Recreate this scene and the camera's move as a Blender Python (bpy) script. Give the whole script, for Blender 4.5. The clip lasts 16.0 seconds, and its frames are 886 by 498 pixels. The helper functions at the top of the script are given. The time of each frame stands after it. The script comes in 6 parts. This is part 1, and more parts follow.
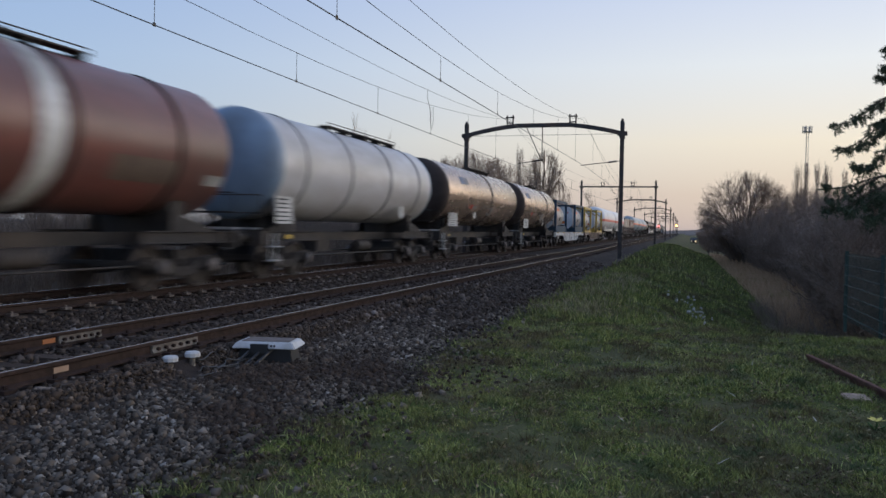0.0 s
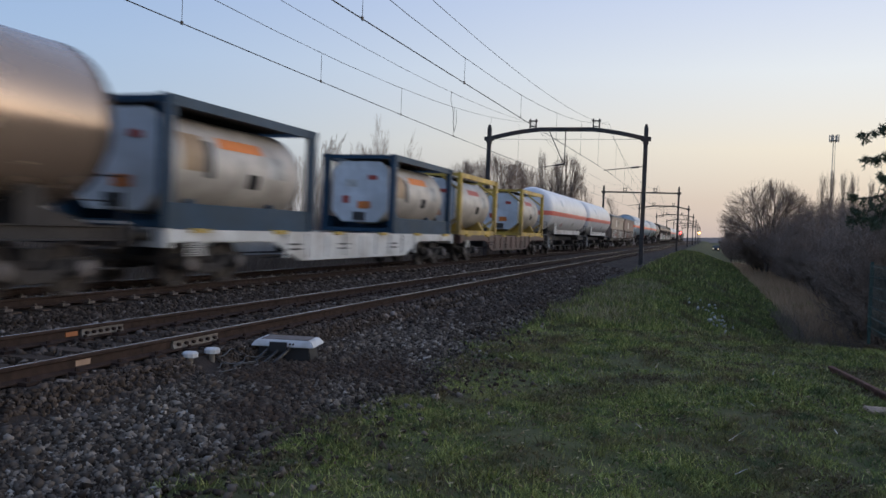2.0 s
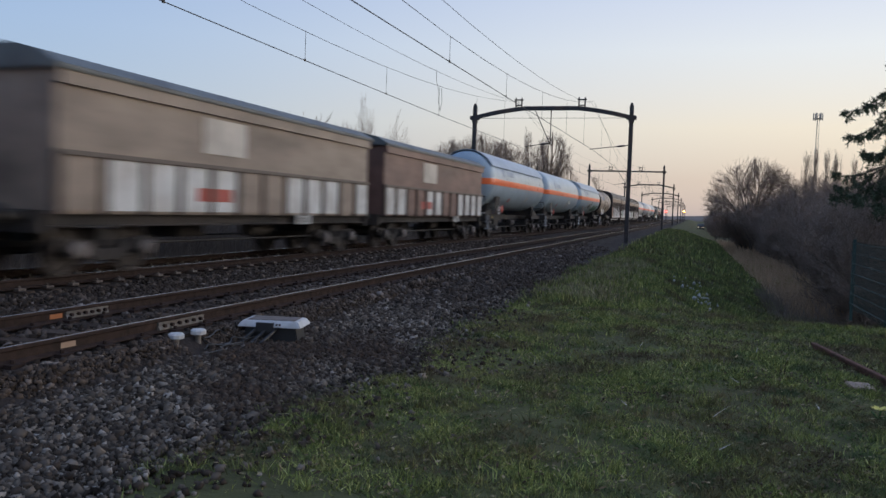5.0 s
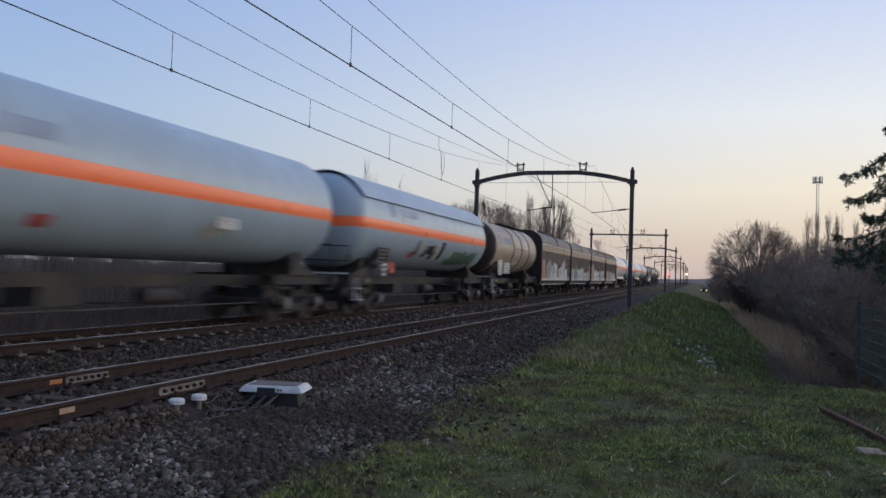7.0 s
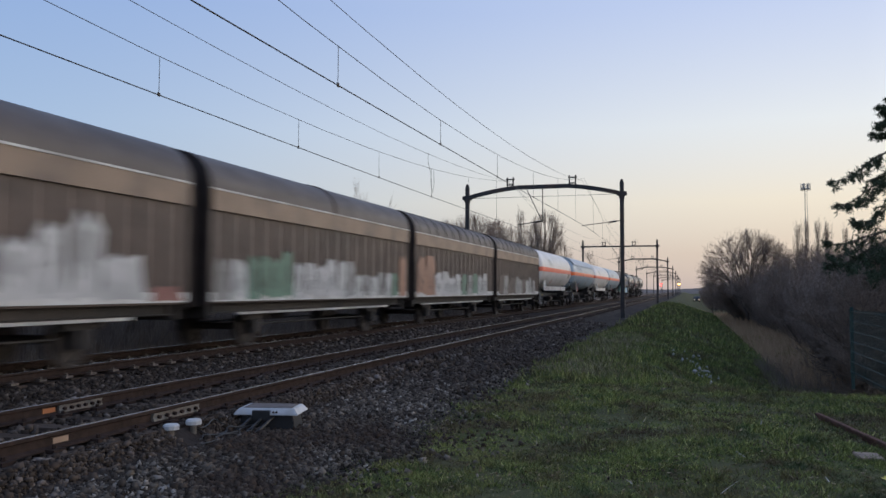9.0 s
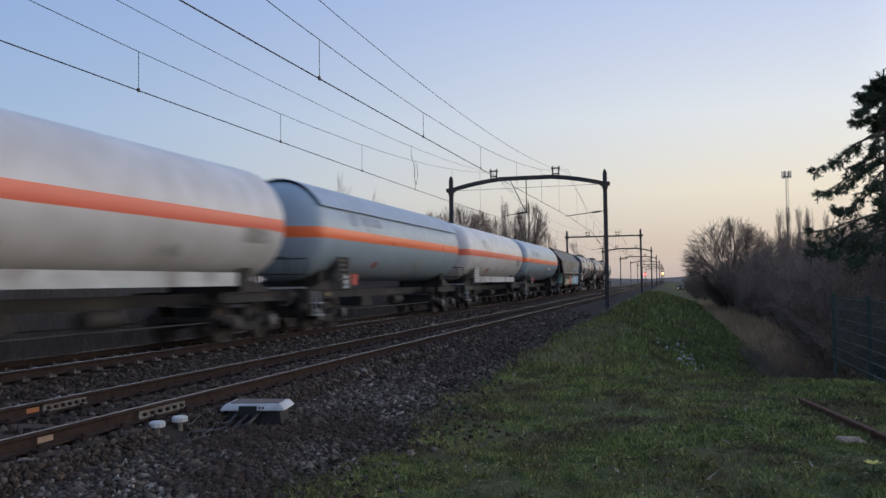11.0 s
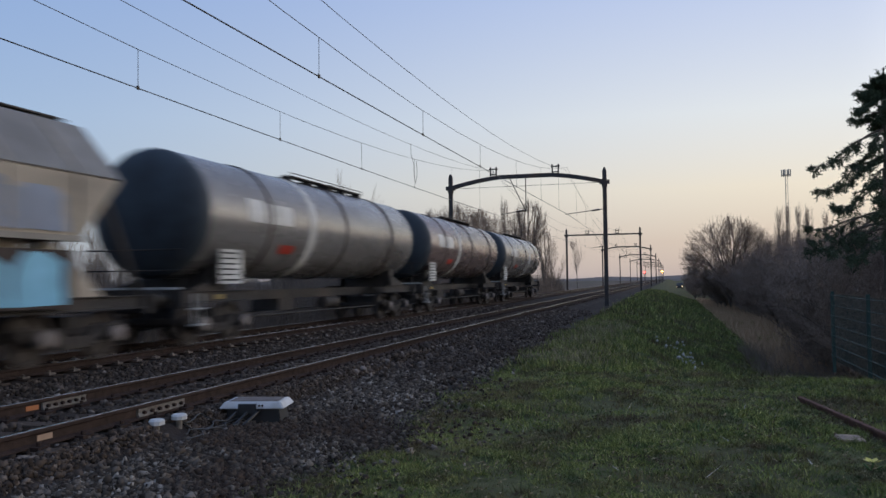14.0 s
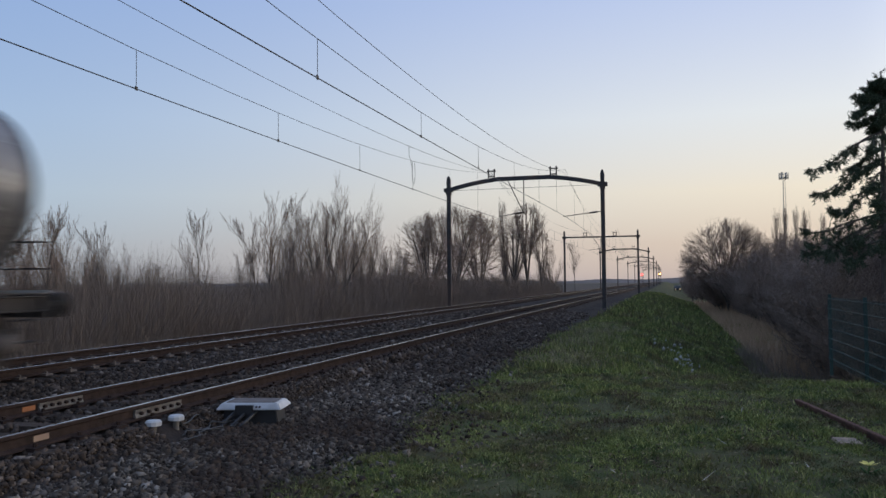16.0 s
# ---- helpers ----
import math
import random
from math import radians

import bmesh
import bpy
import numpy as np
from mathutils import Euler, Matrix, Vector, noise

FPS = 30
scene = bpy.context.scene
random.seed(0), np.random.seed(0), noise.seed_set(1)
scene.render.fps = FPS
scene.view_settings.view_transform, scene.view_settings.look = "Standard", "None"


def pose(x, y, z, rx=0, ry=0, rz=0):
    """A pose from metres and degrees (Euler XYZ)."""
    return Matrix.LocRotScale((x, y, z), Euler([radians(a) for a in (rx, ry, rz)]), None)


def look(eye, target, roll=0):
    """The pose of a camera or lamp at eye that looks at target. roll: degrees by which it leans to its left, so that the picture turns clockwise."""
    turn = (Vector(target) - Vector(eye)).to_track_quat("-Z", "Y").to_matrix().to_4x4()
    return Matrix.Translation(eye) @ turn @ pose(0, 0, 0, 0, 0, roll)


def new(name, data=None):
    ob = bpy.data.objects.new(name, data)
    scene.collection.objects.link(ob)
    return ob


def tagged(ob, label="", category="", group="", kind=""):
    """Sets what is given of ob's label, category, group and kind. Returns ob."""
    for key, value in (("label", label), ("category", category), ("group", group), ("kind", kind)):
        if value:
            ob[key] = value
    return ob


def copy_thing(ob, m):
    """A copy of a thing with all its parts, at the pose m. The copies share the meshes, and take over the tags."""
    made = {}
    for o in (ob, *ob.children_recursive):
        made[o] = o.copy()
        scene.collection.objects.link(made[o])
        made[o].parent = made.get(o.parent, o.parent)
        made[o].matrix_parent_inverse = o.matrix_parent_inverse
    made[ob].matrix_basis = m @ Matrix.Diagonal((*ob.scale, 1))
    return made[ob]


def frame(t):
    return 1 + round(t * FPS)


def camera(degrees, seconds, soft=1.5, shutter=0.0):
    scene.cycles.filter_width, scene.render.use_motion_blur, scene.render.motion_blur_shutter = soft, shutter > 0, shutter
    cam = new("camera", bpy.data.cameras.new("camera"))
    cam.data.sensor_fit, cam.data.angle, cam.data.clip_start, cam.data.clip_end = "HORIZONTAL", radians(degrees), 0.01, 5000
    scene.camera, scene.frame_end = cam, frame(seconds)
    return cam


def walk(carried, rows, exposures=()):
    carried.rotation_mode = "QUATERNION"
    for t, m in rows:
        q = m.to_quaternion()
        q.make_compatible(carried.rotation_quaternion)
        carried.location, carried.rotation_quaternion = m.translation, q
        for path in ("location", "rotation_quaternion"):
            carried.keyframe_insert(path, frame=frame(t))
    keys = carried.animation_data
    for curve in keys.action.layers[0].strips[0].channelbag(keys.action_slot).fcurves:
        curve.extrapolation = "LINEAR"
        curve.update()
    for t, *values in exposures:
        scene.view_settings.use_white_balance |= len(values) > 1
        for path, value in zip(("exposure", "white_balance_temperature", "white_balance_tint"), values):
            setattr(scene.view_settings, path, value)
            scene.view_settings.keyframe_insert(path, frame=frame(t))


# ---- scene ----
# ---- camera ----
EYE = (0.0, 0.0, 1.36)
cam = camera(57.0, 16.0, soft=1.5, shutter=0.55)
TURNS = [
    (0.0, 88.52, -1.01, 16.48), (0.5, 89.06, -1.59, 17.21), (1.0, 89.51, -2.01, 17.73), (1.5, 89.15, -2.25, 17.98),
    (2.0, 88.63, -2.19, 17.93), (2.5, 88.13, -2.18, 17.75), (3.0, 87.46, -2.05, 17.51), (3.5, 87.01, -1.93, 17.09),
    (5.8, 87.82, -1.95, 16.88), (6.0, 88.39, -1.83, 17.01), (6.5, 90.35, -1.75, 17.24), (7.0, 91.70, -1.77, 17.14),
    (7.5, 92.23, -1.59, 17.02), (8.0, 92.73, -1.22, 16.99), (8.5, 92.99, -0.80, 16.88), (9.0, 92.88, -0.14, 16.64),
    (11.5, 92.23, 0.77, 15.48), (12.0, 92.08, 0.74, 15.40), (12.5, 91.91, 0.73, 15.38), (13.0, 91.81, 0.67, 15.43),
    (13.5, 91.88, 0.69, 15.50), (14.0, 92.21, 0.73, 15.56), (14.5, 92.43, 0.69, 15.58), (15.0, 92.42, 0.70, 15.47),
    (15.5, 92.29, 0.66, 15.39), (16.0, 92.33, 0.54, 15.40)]
walk(cam, [(t, pose(*EYE, a, b, c)) for t, a, b, c in TURNS], [(0.0, 0.03, 6250, 7.5), (8.0, 0.03, 6250, 7.5), (12.0, -0.06, 6250, 7.5), (16.0, -0.03, 6250, 7.5)])

# ---- sky and sun ----
SUN_EL, SUN_AZ = 3.0, 62.0          # degrees above the horizon, degrees right of the track's line
world = bpy.data.worlds.new("dusk_sky")
scene.world = world
world.use_nodes = True


def dusk_sky():
    """A clear evening sky: a sky model, paled by haze that is warm towards the sun and cool away from it."""
    nt = world.node_tree
    n, link = nt.nodes, nt.links.new
    sky = n.new("ShaderNodeTexSky")
    sky.sky_type, sky.sun_disc = "NISHITA", False
    sky.sun_elevation, sky.sun_rotation = radians(SUN_EL), radians(SUN_AZ)
    sky.air_density, sky.dust_density, sky.ozone_density = 1.0, 0.6, 2.0
    tc = n.new("ShaderNodeTexCoord")
    sep = n.new("ShaderNodeSeparateXYZ")
    link(tc.outputs["Generated"], sep.inputs[0])
    height = n.new("ShaderNodeMath")
    height.operation = "SQRT"
    pos = n.new("ShaderNodeMath")
    pos.operation = "MAXIMUM"
    pos.inputs[1].default_value = 0.0
    link(sep.outputs[2], pos.inputs[0])
    link(pos.outputs[0], height.inputs[0])

    def ramp(stops):
        r = n.new("ShaderNodeValToRGB")
        e = r.color_ramp.elements
        while len(e) < len(stops):
            e.new(0.5)
        for q, (deg, c) in zip(e, stops):
            q.position, q.color = math.sqrt(math.sin(radians(deg))), (*c, 1)
        link(height.outputs[0], r.inputs[0])
        return r.outputs[0]

    warm = ramp([(0, (0.56, 0.45, 0.44)), (2.5, (0.78, 0.605, 0.5)), (6, (0.97, 0.82, 0.65)), (11, (0.9, 0.88, 0.87)), (19, (0.62, 0.68, 0.9)), (45, (0.46, 0.58, 0.9)), (90, (0.34, 0.47, 0.8))])
    cool = ramp([(0, (0.40, 0.41, 0.45)), (2.5, (0.42, 0.47, 0.55)), (6, (0.44, 0.54, 0.68)), (11, (0.39, 0.512, 0.73)), (19, (0.31, 0.44, 0.735)), (45, (0.33, 0.47, 0.8)), (90, (0.31, 0.44, 0.77))])
    flat = n.new("ShaderNodeVectorMath")
    flat.operation = "MULTIPLY"
    flat.inputs[1].default_value = (1, 1, 0)
    link(tc.outputs["Generated"], flat.inputs[0])
    nrm = n.new("ShaderNodeVectorMath")
    nrm.operation = "NORMALIZE"
    link(flat.outputs[0], nrm.inputs[0])
    dot = n.new("ShaderNodeVectorMath")
    dot.operation = "DOT_PRODUCT"
    dot.inputs[1].default_value = (math.sin(radians(SUN_AZ)), math.cos(radians(SUN_AZ)), 0)
    link(nrm.outputs[0], dot.inputs[0])
    side = n.new("ShaderNodeMapRange")
    side.interpolation_type = "SMOOTHSTEP"
    side.inputs[1].default_value, side.inputs[2].default_value = -0.45, 0.75
    link(dot.outputs["Value"], side.inputs[0])
    haze = n.new("ShaderNodeMix")
    haze.data_type = "RGBA"
    link(side.outputs[0], haze.inputs[0])
    link(cool, haze.inputs[6])
    link(warm, haze.inputs[7])
    dim = n.new("ShaderNodeMix")
    dim.data_type = "RGBA"
    dim.blend_type = "MULTIPLY"
    dim.inputs[0].default_value = 1.0
    dim.inputs[7].default_value = (0.3, 0.3, 0.3, 1)
    link(sky.outputs[0], dim.inputs[6])
    mix = n.new("ShaderNodeMix")
    mix.data_type = "RGBA"
    mix.inputs[0].default_value = 0.9
    link(dim.outputs[2], mix.inputs[6])
    # the afterglow over the sunken sun
    low = n.new("ShaderNodeMapRange")
    low.interpolation_type = "SMOOTHSTEP"
    low.inputs[1].default_value, low.inputs[2].default_value, low.inputs[3].default_value, low.inputs[4].default_value = 0.0, 0.65, 1.0, 0.0
    link(pos.outputs[0], low.inputs[0])
    near = n.new("ShaderNodeMapRange")
    near.interpolation_type = "SMOOTHSTEP"
    near.inputs[1].default_value, near.inputs[2].default_value = 0.62, 1.0
    link(dot.outputs["Value"], near.inputs[0])
    both = n.new("ShaderNodeMath")
    both.operation = "MULTIPLY"
    link(low.outputs[0], both.inputs[0])
    link(near.outputs[0], both.inputs[1])
    after = n.new("ShaderNodeMix")
    after.data_type = "RGBA"
    after.blend_type = "ADD"
    link(both.outputs[0], after.inputs[0])
    link(haze.outputs[2], after.inputs[6])
    after.inputs[7].default_value = (2.6, 2.3, 2.0, 1)
    after.clamp_result = False
    link(after.outputs[2], mix.inputs[7])
    link(mix.outputs[2], n["Background"].inputs[0])
    n["Background"].inputs[1].default_value = 1.0


dusk_sky()
sun_data = bpy.data.lights.new("sun", "SUN")
sun_data.energy, sun_data.angle, sun_data.color = 0.5, radians(25), (1.0, 0.86, 0.72)
sun = new("sun", sun_data)
sun.matrix_world = look((math.sin(radians(SUN_AZ)) * 50, math.cos(radians(SUN_AZ)) * 50, 10), (0, 0, 10 - 50 * math.tan(radians(SUN_EL))))


# ---- materials ----
def material(name, colour, rough=0.7, metal=0.0, second=None, scale=3.0, contrast=0.5, bump=0.0, bump_scale=60.0, dirt=None, dirt_scale=0.8, dirt_amount=0.45, per_object=0.0, stretch=(1, 1, 1), island=0.0, gloss=None):
    """A worn surface: two colours mixed by noise, dirt patches at a larger scale, fine relief."""
    m = bpy.data.materials.new(name)
    m.use_nodes = True
    nt = m.node_tree
    n, link = nt.nodes, nt.links.new
    b = n["Principled BSDF"]
    b.inputs["Metallic"].default_value = metal
    b.inputs["Specular IOR Level"].default_value = (0.08 if rough >= 0.85 else 0.5) if gloss is None else gloss
    tc = n.new("ShaderNodeTexCoord")
    mp = n.new("ShaderNodeMapping")
    mp.inputs["Scale"].default_value = stretch
    link(tc.outputs["Object"], mp.inputs[0])
    co = mp.outputs[0]
    second = second or tuple(c * 0.75 for c in colour)
    nz = n.new("ShaderNodeTexNoise")
    nz.inputs["Scale"].default_value, nz.inputs["Detail"].default_value = scale, 8
    link(co, nz.inputs["Vector"])
    ramp = n.new("ShaderNodeValToRGB")
    ramp.color_ramp.elements[0].position, ramp.color_ramp.elements[1].position = 0.5 - contrast * 0.4, 0.5 + contrast * 0.4
    ramp.color_ramp.elements[0].color, ramp.color_ramp.elements[1].color = (*second, 1), (*colour, 1)
    link(nz.outputs[0], ramp.inputs[0])
    out = ramp.outputs[0]
    if dirt:
        dz = n.new("ShaderNodeTexNoise")
        dz.inputs["Scale"].default_value, dz.inputs["Detail"].default_value = dirt_scale, 6
        link(co, dz.inputs["Vector"])
        dr = n.new("ShaderNodeMapRange")
        dr.inputs[1].default_value, dr.inputs[2].default_value = 0.62 - dirt_amount * 0.4, 0.72
        link(dz.outputs[0], dr.inputs[0])
        mix = n.new("ShaderNodeMix")
        mix.data_type = "RGBA"
        link(dr.outputs[0], mix.inputs[0])
        link(out, mix.inputs[6])
        mix.inputs[7].default_value = (*dirt, 1)
        out = mix.outputs[2]
    if per_object or island:
        src = n.new("ShaderNodeObjectInfo").outputs["Random"] if per_object else n.new("ShaderNodeNewGeometry").outputs["Random Per Island"]
        k = per_object or island
        mr = n.new("ShaderNodeMapRange")
        mr.inputs[3].default_value, mr.inputs[4].default_value = 1 - k, 1 + k
        link(src, mr.inputs[0])
        hs = n.new("ShaderNodeHueSaturation")
        link(mr.outputs[0], hs.inputs["Value"])
        link(out, hs.inputs["Color"])
        out = hs.outputs[0]
    link(out, b.inputs["Base Color"])
    rr = n.new("ShaderNodeMapRange")
    rr.inputs[3].default_value, rr.inputs[4].default_value = min(1, rough + 0.12), max(0.05, rough - 0.12)
    link(nz.outputs[0], rr.inputs[0])
    link(rr.outputs[0], b.inputs["Roughness"])
    if bump:
        bz = n.new("ShaderNodeTexNoise")
        bz.inputs["Scale"].default_value, bz.inputs["Detail"].default_value = bump_scale, 4
        link(tc.outputs["Object"], bz.inputs["Vector"])
        bp = n.new("ShaderNodeBump")
        bp.inputs["Strength"].default_value, bp.inputs["Distance"].default_value = bump, 0.02
        link(bz.outputs[0], bp.inputs["Height"])
        link(bp.outputs[0], b.inputs["Normal"])
    return m


def striped(name, colour, stripe, z0, z1, **kw):
    """The same, with a painted stripe between two heights on the tank."""
    m = material(name, colour, **kw)
    nt = m.node_tree
    n, link = nt.nodes, nt.links.new
    b = n["Principled BSDF"]
    src = b.inputs["Base Color"].links[0].from_socket
    sep = n.new("ShaderNodeSeparateXYZ")
    link(next(q for q in n if q.type == "TEX_COORD").outputs["Object"], sep.inputs[0])
    a = n.new("ShaderNodeMath")
    a.operation = "COMPARE"
    a.inputs[1].default_value, a.inputs[2].default_value = (z0 + z1) / 2, (z1 - z0) / 2
    link(sep.outputs[2], a.inputs[0])
    mix = n.new("ShaderNodeMix")
    mix.data_type = "RGBA"
    link(a.outputs[0], mix.inputs[0])
    link(src, mix.inputs[6])
    mix.inputs[7].default_value = (*stripe, 1)
    link(mix.outputs[2], b.inputs["Base Color"])
    return m


def glow(name, colour, strength):
    m = bpy.data.materials.new(name)
    m.use_nodes = True
    b = m.node_tree.nodes["Principled BSDF"]
    b.inputs["Base Color"].default_value = (*colour, 1)
    b.inputs["Emission Color"].default_value = (*colour, 1)
    b.inputs["Emission Strength"].default_value = strength
    return m


M_STEEL = material("rusty_steel", (0.05, 0.033, 0.027), 0.86, 0.0, (0.028, 0.02, 0.017), 9, bump=0.4)
M_RAILTOP = material("polished_rail_head", (0.62, 0.58, 0.54), 0.22, 1.0, (0.38, 0.345, 0.31), 4)
M_POLE = material("painted_mast_steel", (0.055, 0.05, 0.05), 0.75, 0.1, (0.03, 0.03, 0.03), 5, dirt=(0.10, 0.06, 0.04))
M_WIRE = material("weathered_copper_wire", (0.04, 0.036, 0.034), 0.6, 0.5)
M_INS = material("dark_glazed_insulator", (0.04, 0.025, 0.02), 0.35)
M_UNDER = material("oily_black_underframe", (0.042, 0.039, 0.039), 0.7, 0.0, (0.025, 0.023, 0.022), 6, dirt=(0.068, 0.056, 0.048), bump=0.3, gloss=0.2)
M_WHEEL = material("brown_wheel_steel", (0.062, 0.052, 0.047), 0.65, 0.0, (0.04, 0.033, 0.03), 5, gloss=0.25)
M_BUFFER = material("greased_buffer_steel", (0.05, 0.045, 0.04), 0.5, 0.6)
M_LABEL = material("white_lettering_panel", (0.62, 0.62, 0.60), 0.6, 0, (0.4, 0.4, 0.39), 7, dirt=(0.2, 0.19, 0.17))
M_INK = material("black_lettering", (0.02, 0.02, 0.021), 0.7, gloss=0.15)
M_RED = material("red_paint", (0.5, 0.05, 0.03), 0.55)
M_YELLOW = material("yellow_paint", (0.62, 0.43, 0.06), 0.55, 0, (0.42, 0.28, 0.05), 5, dirt=(0.12, 0.09, 0.05))
M_SLEEPER = material("old_timber_sleeper", (0.085, 0.062, 0.048), 0.9, 0, (0.045, 0.036, 0.03), 12, stretch=(0.4, 4, 4), bump=0.7, per_object=0.3)
M_BALLAST_BED = material("ballast_bed", (0.046, 0.036, 0.03), 0.95, 0, (0.02, 0.016, 0.013), 22, contrast=0.6, bump=1.0, bump_scale=25, dirt=(0.05, 0.04, 0.035))


# ---- small mesh tools ----
def box(bm, x0, x1, y0, y1, z0, z1):
    v = [bm.verts.new((x, y, z)) for x in (x0, x1) for y in (y0, y1) for z in (z0, z1)]
    for f in ((0, 1, 3, 2), (4, 6, 7, 5), (0, 4, 5, 1), (2, 3, 7, 6), (0, 2, 6, 4), (1, 5, 7, 3)):
        bm.faces.new([v[i] for i in f])
    return v


def rod(bm, a, b, r, seg=6, r2=None):
    a, b = Vector(a), Vector(b)
    d = (b - a).normalized()
    u = d.orthogonal().normalized()
    w = d.cross(u)
    ra, rb = r, r if r2 is None else r2
    rings = [[bm.verts.new(p + (u * math.cos(i * math.tau / seg) + w * math.sin(i * math.tau / seg)) * q) for i in range(seg)] for p, q in ((a, ra), (b, rb))]
    for i in range(seg):
        bm.faces.new((rings[0][i], rings[0][(i + 1) % seg], rings[1][(i + 1) % seg], rings[1][i]))
    bm.faces.new(rings[0][::-1])
    bm.faces.new(rings[1])


def lathe(bm, profile, seg=40, axis="y", centre=(0, 0, 0)):
    """Profile of (along, radius) turned round an axis."""
    rings = []
    for s, r in profile:
        ring = []
        for i in range(seg):
            c, q = math.cos(i * math.tau / seg) * r, math.sin(i * math.tau / seg) * r
            p = {"y": (c, s, q), "x": (s, c, q), "z": (c, q, s)}[axis]
            ring.append(bm.verts.new(Vector(p) + Vector(centre)))
        rings.append(ring)
    for a, b in zip(rings, rings[1:]):
        for i in range(seg):
            bm.faces.new((a[i], a[(i + 1) % seg], b[(i + 1) % seg], b[i]))
    bm.faces.new(rings[0])
    bm.faces.new(rings[-1])


def prism(bm, outline, a, b, axis="y"):
    """An outline of (x, z) drawn out along y from a to b, or of (y, z) along x."""
    put = (lambda p, s: (p[0], s, p[1])) if axis == "y" else (lambda p, s: (s, p[0], p[1]))
    r0, r1 = [bm.verts.new(put(p, a)) for p in outline], [bm.verts.new(put(p, b)) for p in outline]
    k = len(outline)
    for i in range(k):
        bm.faces.new((r0[i], r0[(i + 1) % k], r1[(i + 1) % k], r1[i]))
    bm.faces.new(r0[::-1])
    bm.faces.new(r1)


def finish(bm, name, mat, smooth=False, bevel=0.0):
    bmesh.ops.recalc_face_normals(bm, faces=bm.faces)
    if bevel:
        bmesh.ops.bevel(bm, geom=[e for e in bm.edges if e.calc_face_angle(0) > 0.6], offset=bevel, segments=2, affect="EDGES", clamp_overlap=True)
    me = bpy.data.meshes.new(name)
    bm.to_mesh(me)
    bm.free()
    me.materials.append(mat)
    if smooth:
        me.shade_smooth()
        me.set_sharp_from_angle(angle=radians(40))
    return me


def hang(name, me, parent=None, m=None, label=""):
    """One object on a mesh, under its thing."""
    ob = new(name, me)
    ob.parent = parent
    if m is not None:
        ob.matrix_basis = m
    if label:
        ob["label"] = label
    return ob


def part(name, bm, mat, parent, label="", smooth=False, bevel=0.0, m=None):
    return hang(name, finish(bm, name, mat, smooth, bevel), parent, m, label)


KEPT = {}


def kept(key, build):
    if key not in KEPT:
        KEPT[key] = build()
    return KEPT[key]


def quick(name, verts, faces, mat, smooth=False):
    me = bpy.data.meshes.new(name)
    me.from_pydata(verts, [], faces)
    me.materials.append(mat)
    if smooth:
        me.shade_smooth()
    return me


def arr_mesh(name, v, quads, mat):
    """A mesh from arrays of corners and of faces with equal corner counts."""
    me = bpy.data.meshes.new(name)
    k = quads.shape[1]
    me.vertices.add(len(v))
    me.vertices.foreach_set("co", v.astype(np.float32).ravel())
    me.loops.add(quads.size)
    me.loops.foreach_set("vertex_index", quads.astype(np.int32).ravel())
    me.polygons.add(len(quads))
    me.polygons.foreach_set("loop_start", np.arange(0, quads.size, k, dtype=np.int32))
    me.update(calc_edges=True)
    me.materials.append(mat)
    return me


# ---- lie of the land ----
NEAR_TRACK, TRAIN_TRACK = -6.58, -11.2
GAUGE = 1.5


def smooth(a, b, v):
    t = np.clip((v - a) / (b - a), 0, 1)
    return t * t * (3 - 2 * t)


def edge(y):
    """Where bare trackbed soil gives way to turf."""
    return -3.28 + 0.16 * np.sin(y * 0.9) + 0.1 * np.sin(y * 2.3 + 1)


def stone_edge(y):
    """Where the loose stones thin out."""
    return -3.42 - 0.6 * smooth(8, 15, y) - 0.35 * smooth(15, 30, y) + 0.2 * np.sin(y * 0.8) + 0.1 * np.sin(y * 2.1 + 1)


def land(x, y):
    x, y = np.asarray(x, float), np.asarray(y, float)
    flat = np.full(np.broadcast(x, y).shape, -0.40) + 0.05 * np.sin(x * 1.3 + 0.7) * np.sin(y * 0.8)
    bank = -0.42 - 1.65 * smooth(-2.4, 4.6, x) - 0.05 * np.sin(y * 0.5) * smooth(-4, 0, x) + 0.5 * smooth(9, 16, x)
    k = smooth(15.2, 19.0, y + 0.12 * x) * smooth(-3.2, -1.6, x)
    right = flat * (1 - k) + bank * k
    left = -0.45 - 0.75 * (1 - smooth(-17.5, -14.2, x))
    mid = -0.48
    z = np.where(x > -3.0, right, np.where(x < -13.5, left, mid))
    rim = edge(y)
    w = smooth(rim - 0.3, rim + 0.25, x)
    z = np.where((x > -6.0) & (x <= 0.0), -0.60 * (1 - w) + right * w, z)
    return z


def ballast_z(x, y):
    """The ballast's surface: level in the tracks, a shoulder on both sides."""
    e = edge(y)
    top = np.full(np.broadcast(x, y).shape, -0.205)
    right = np.clip((x + 5.25) / (e + 5.25), 0, 1)
    lip = smooth(-5.56, -5.2, x)
    left = np.clip((-12.6 - x) / 1.5, 0, 1)
    dip = 0.05 * np.exp(-((x + 8.9) / 0.6) ** 2)
    return top - 0.17 * lip - 0.09 * right - 0.35 * left - dip


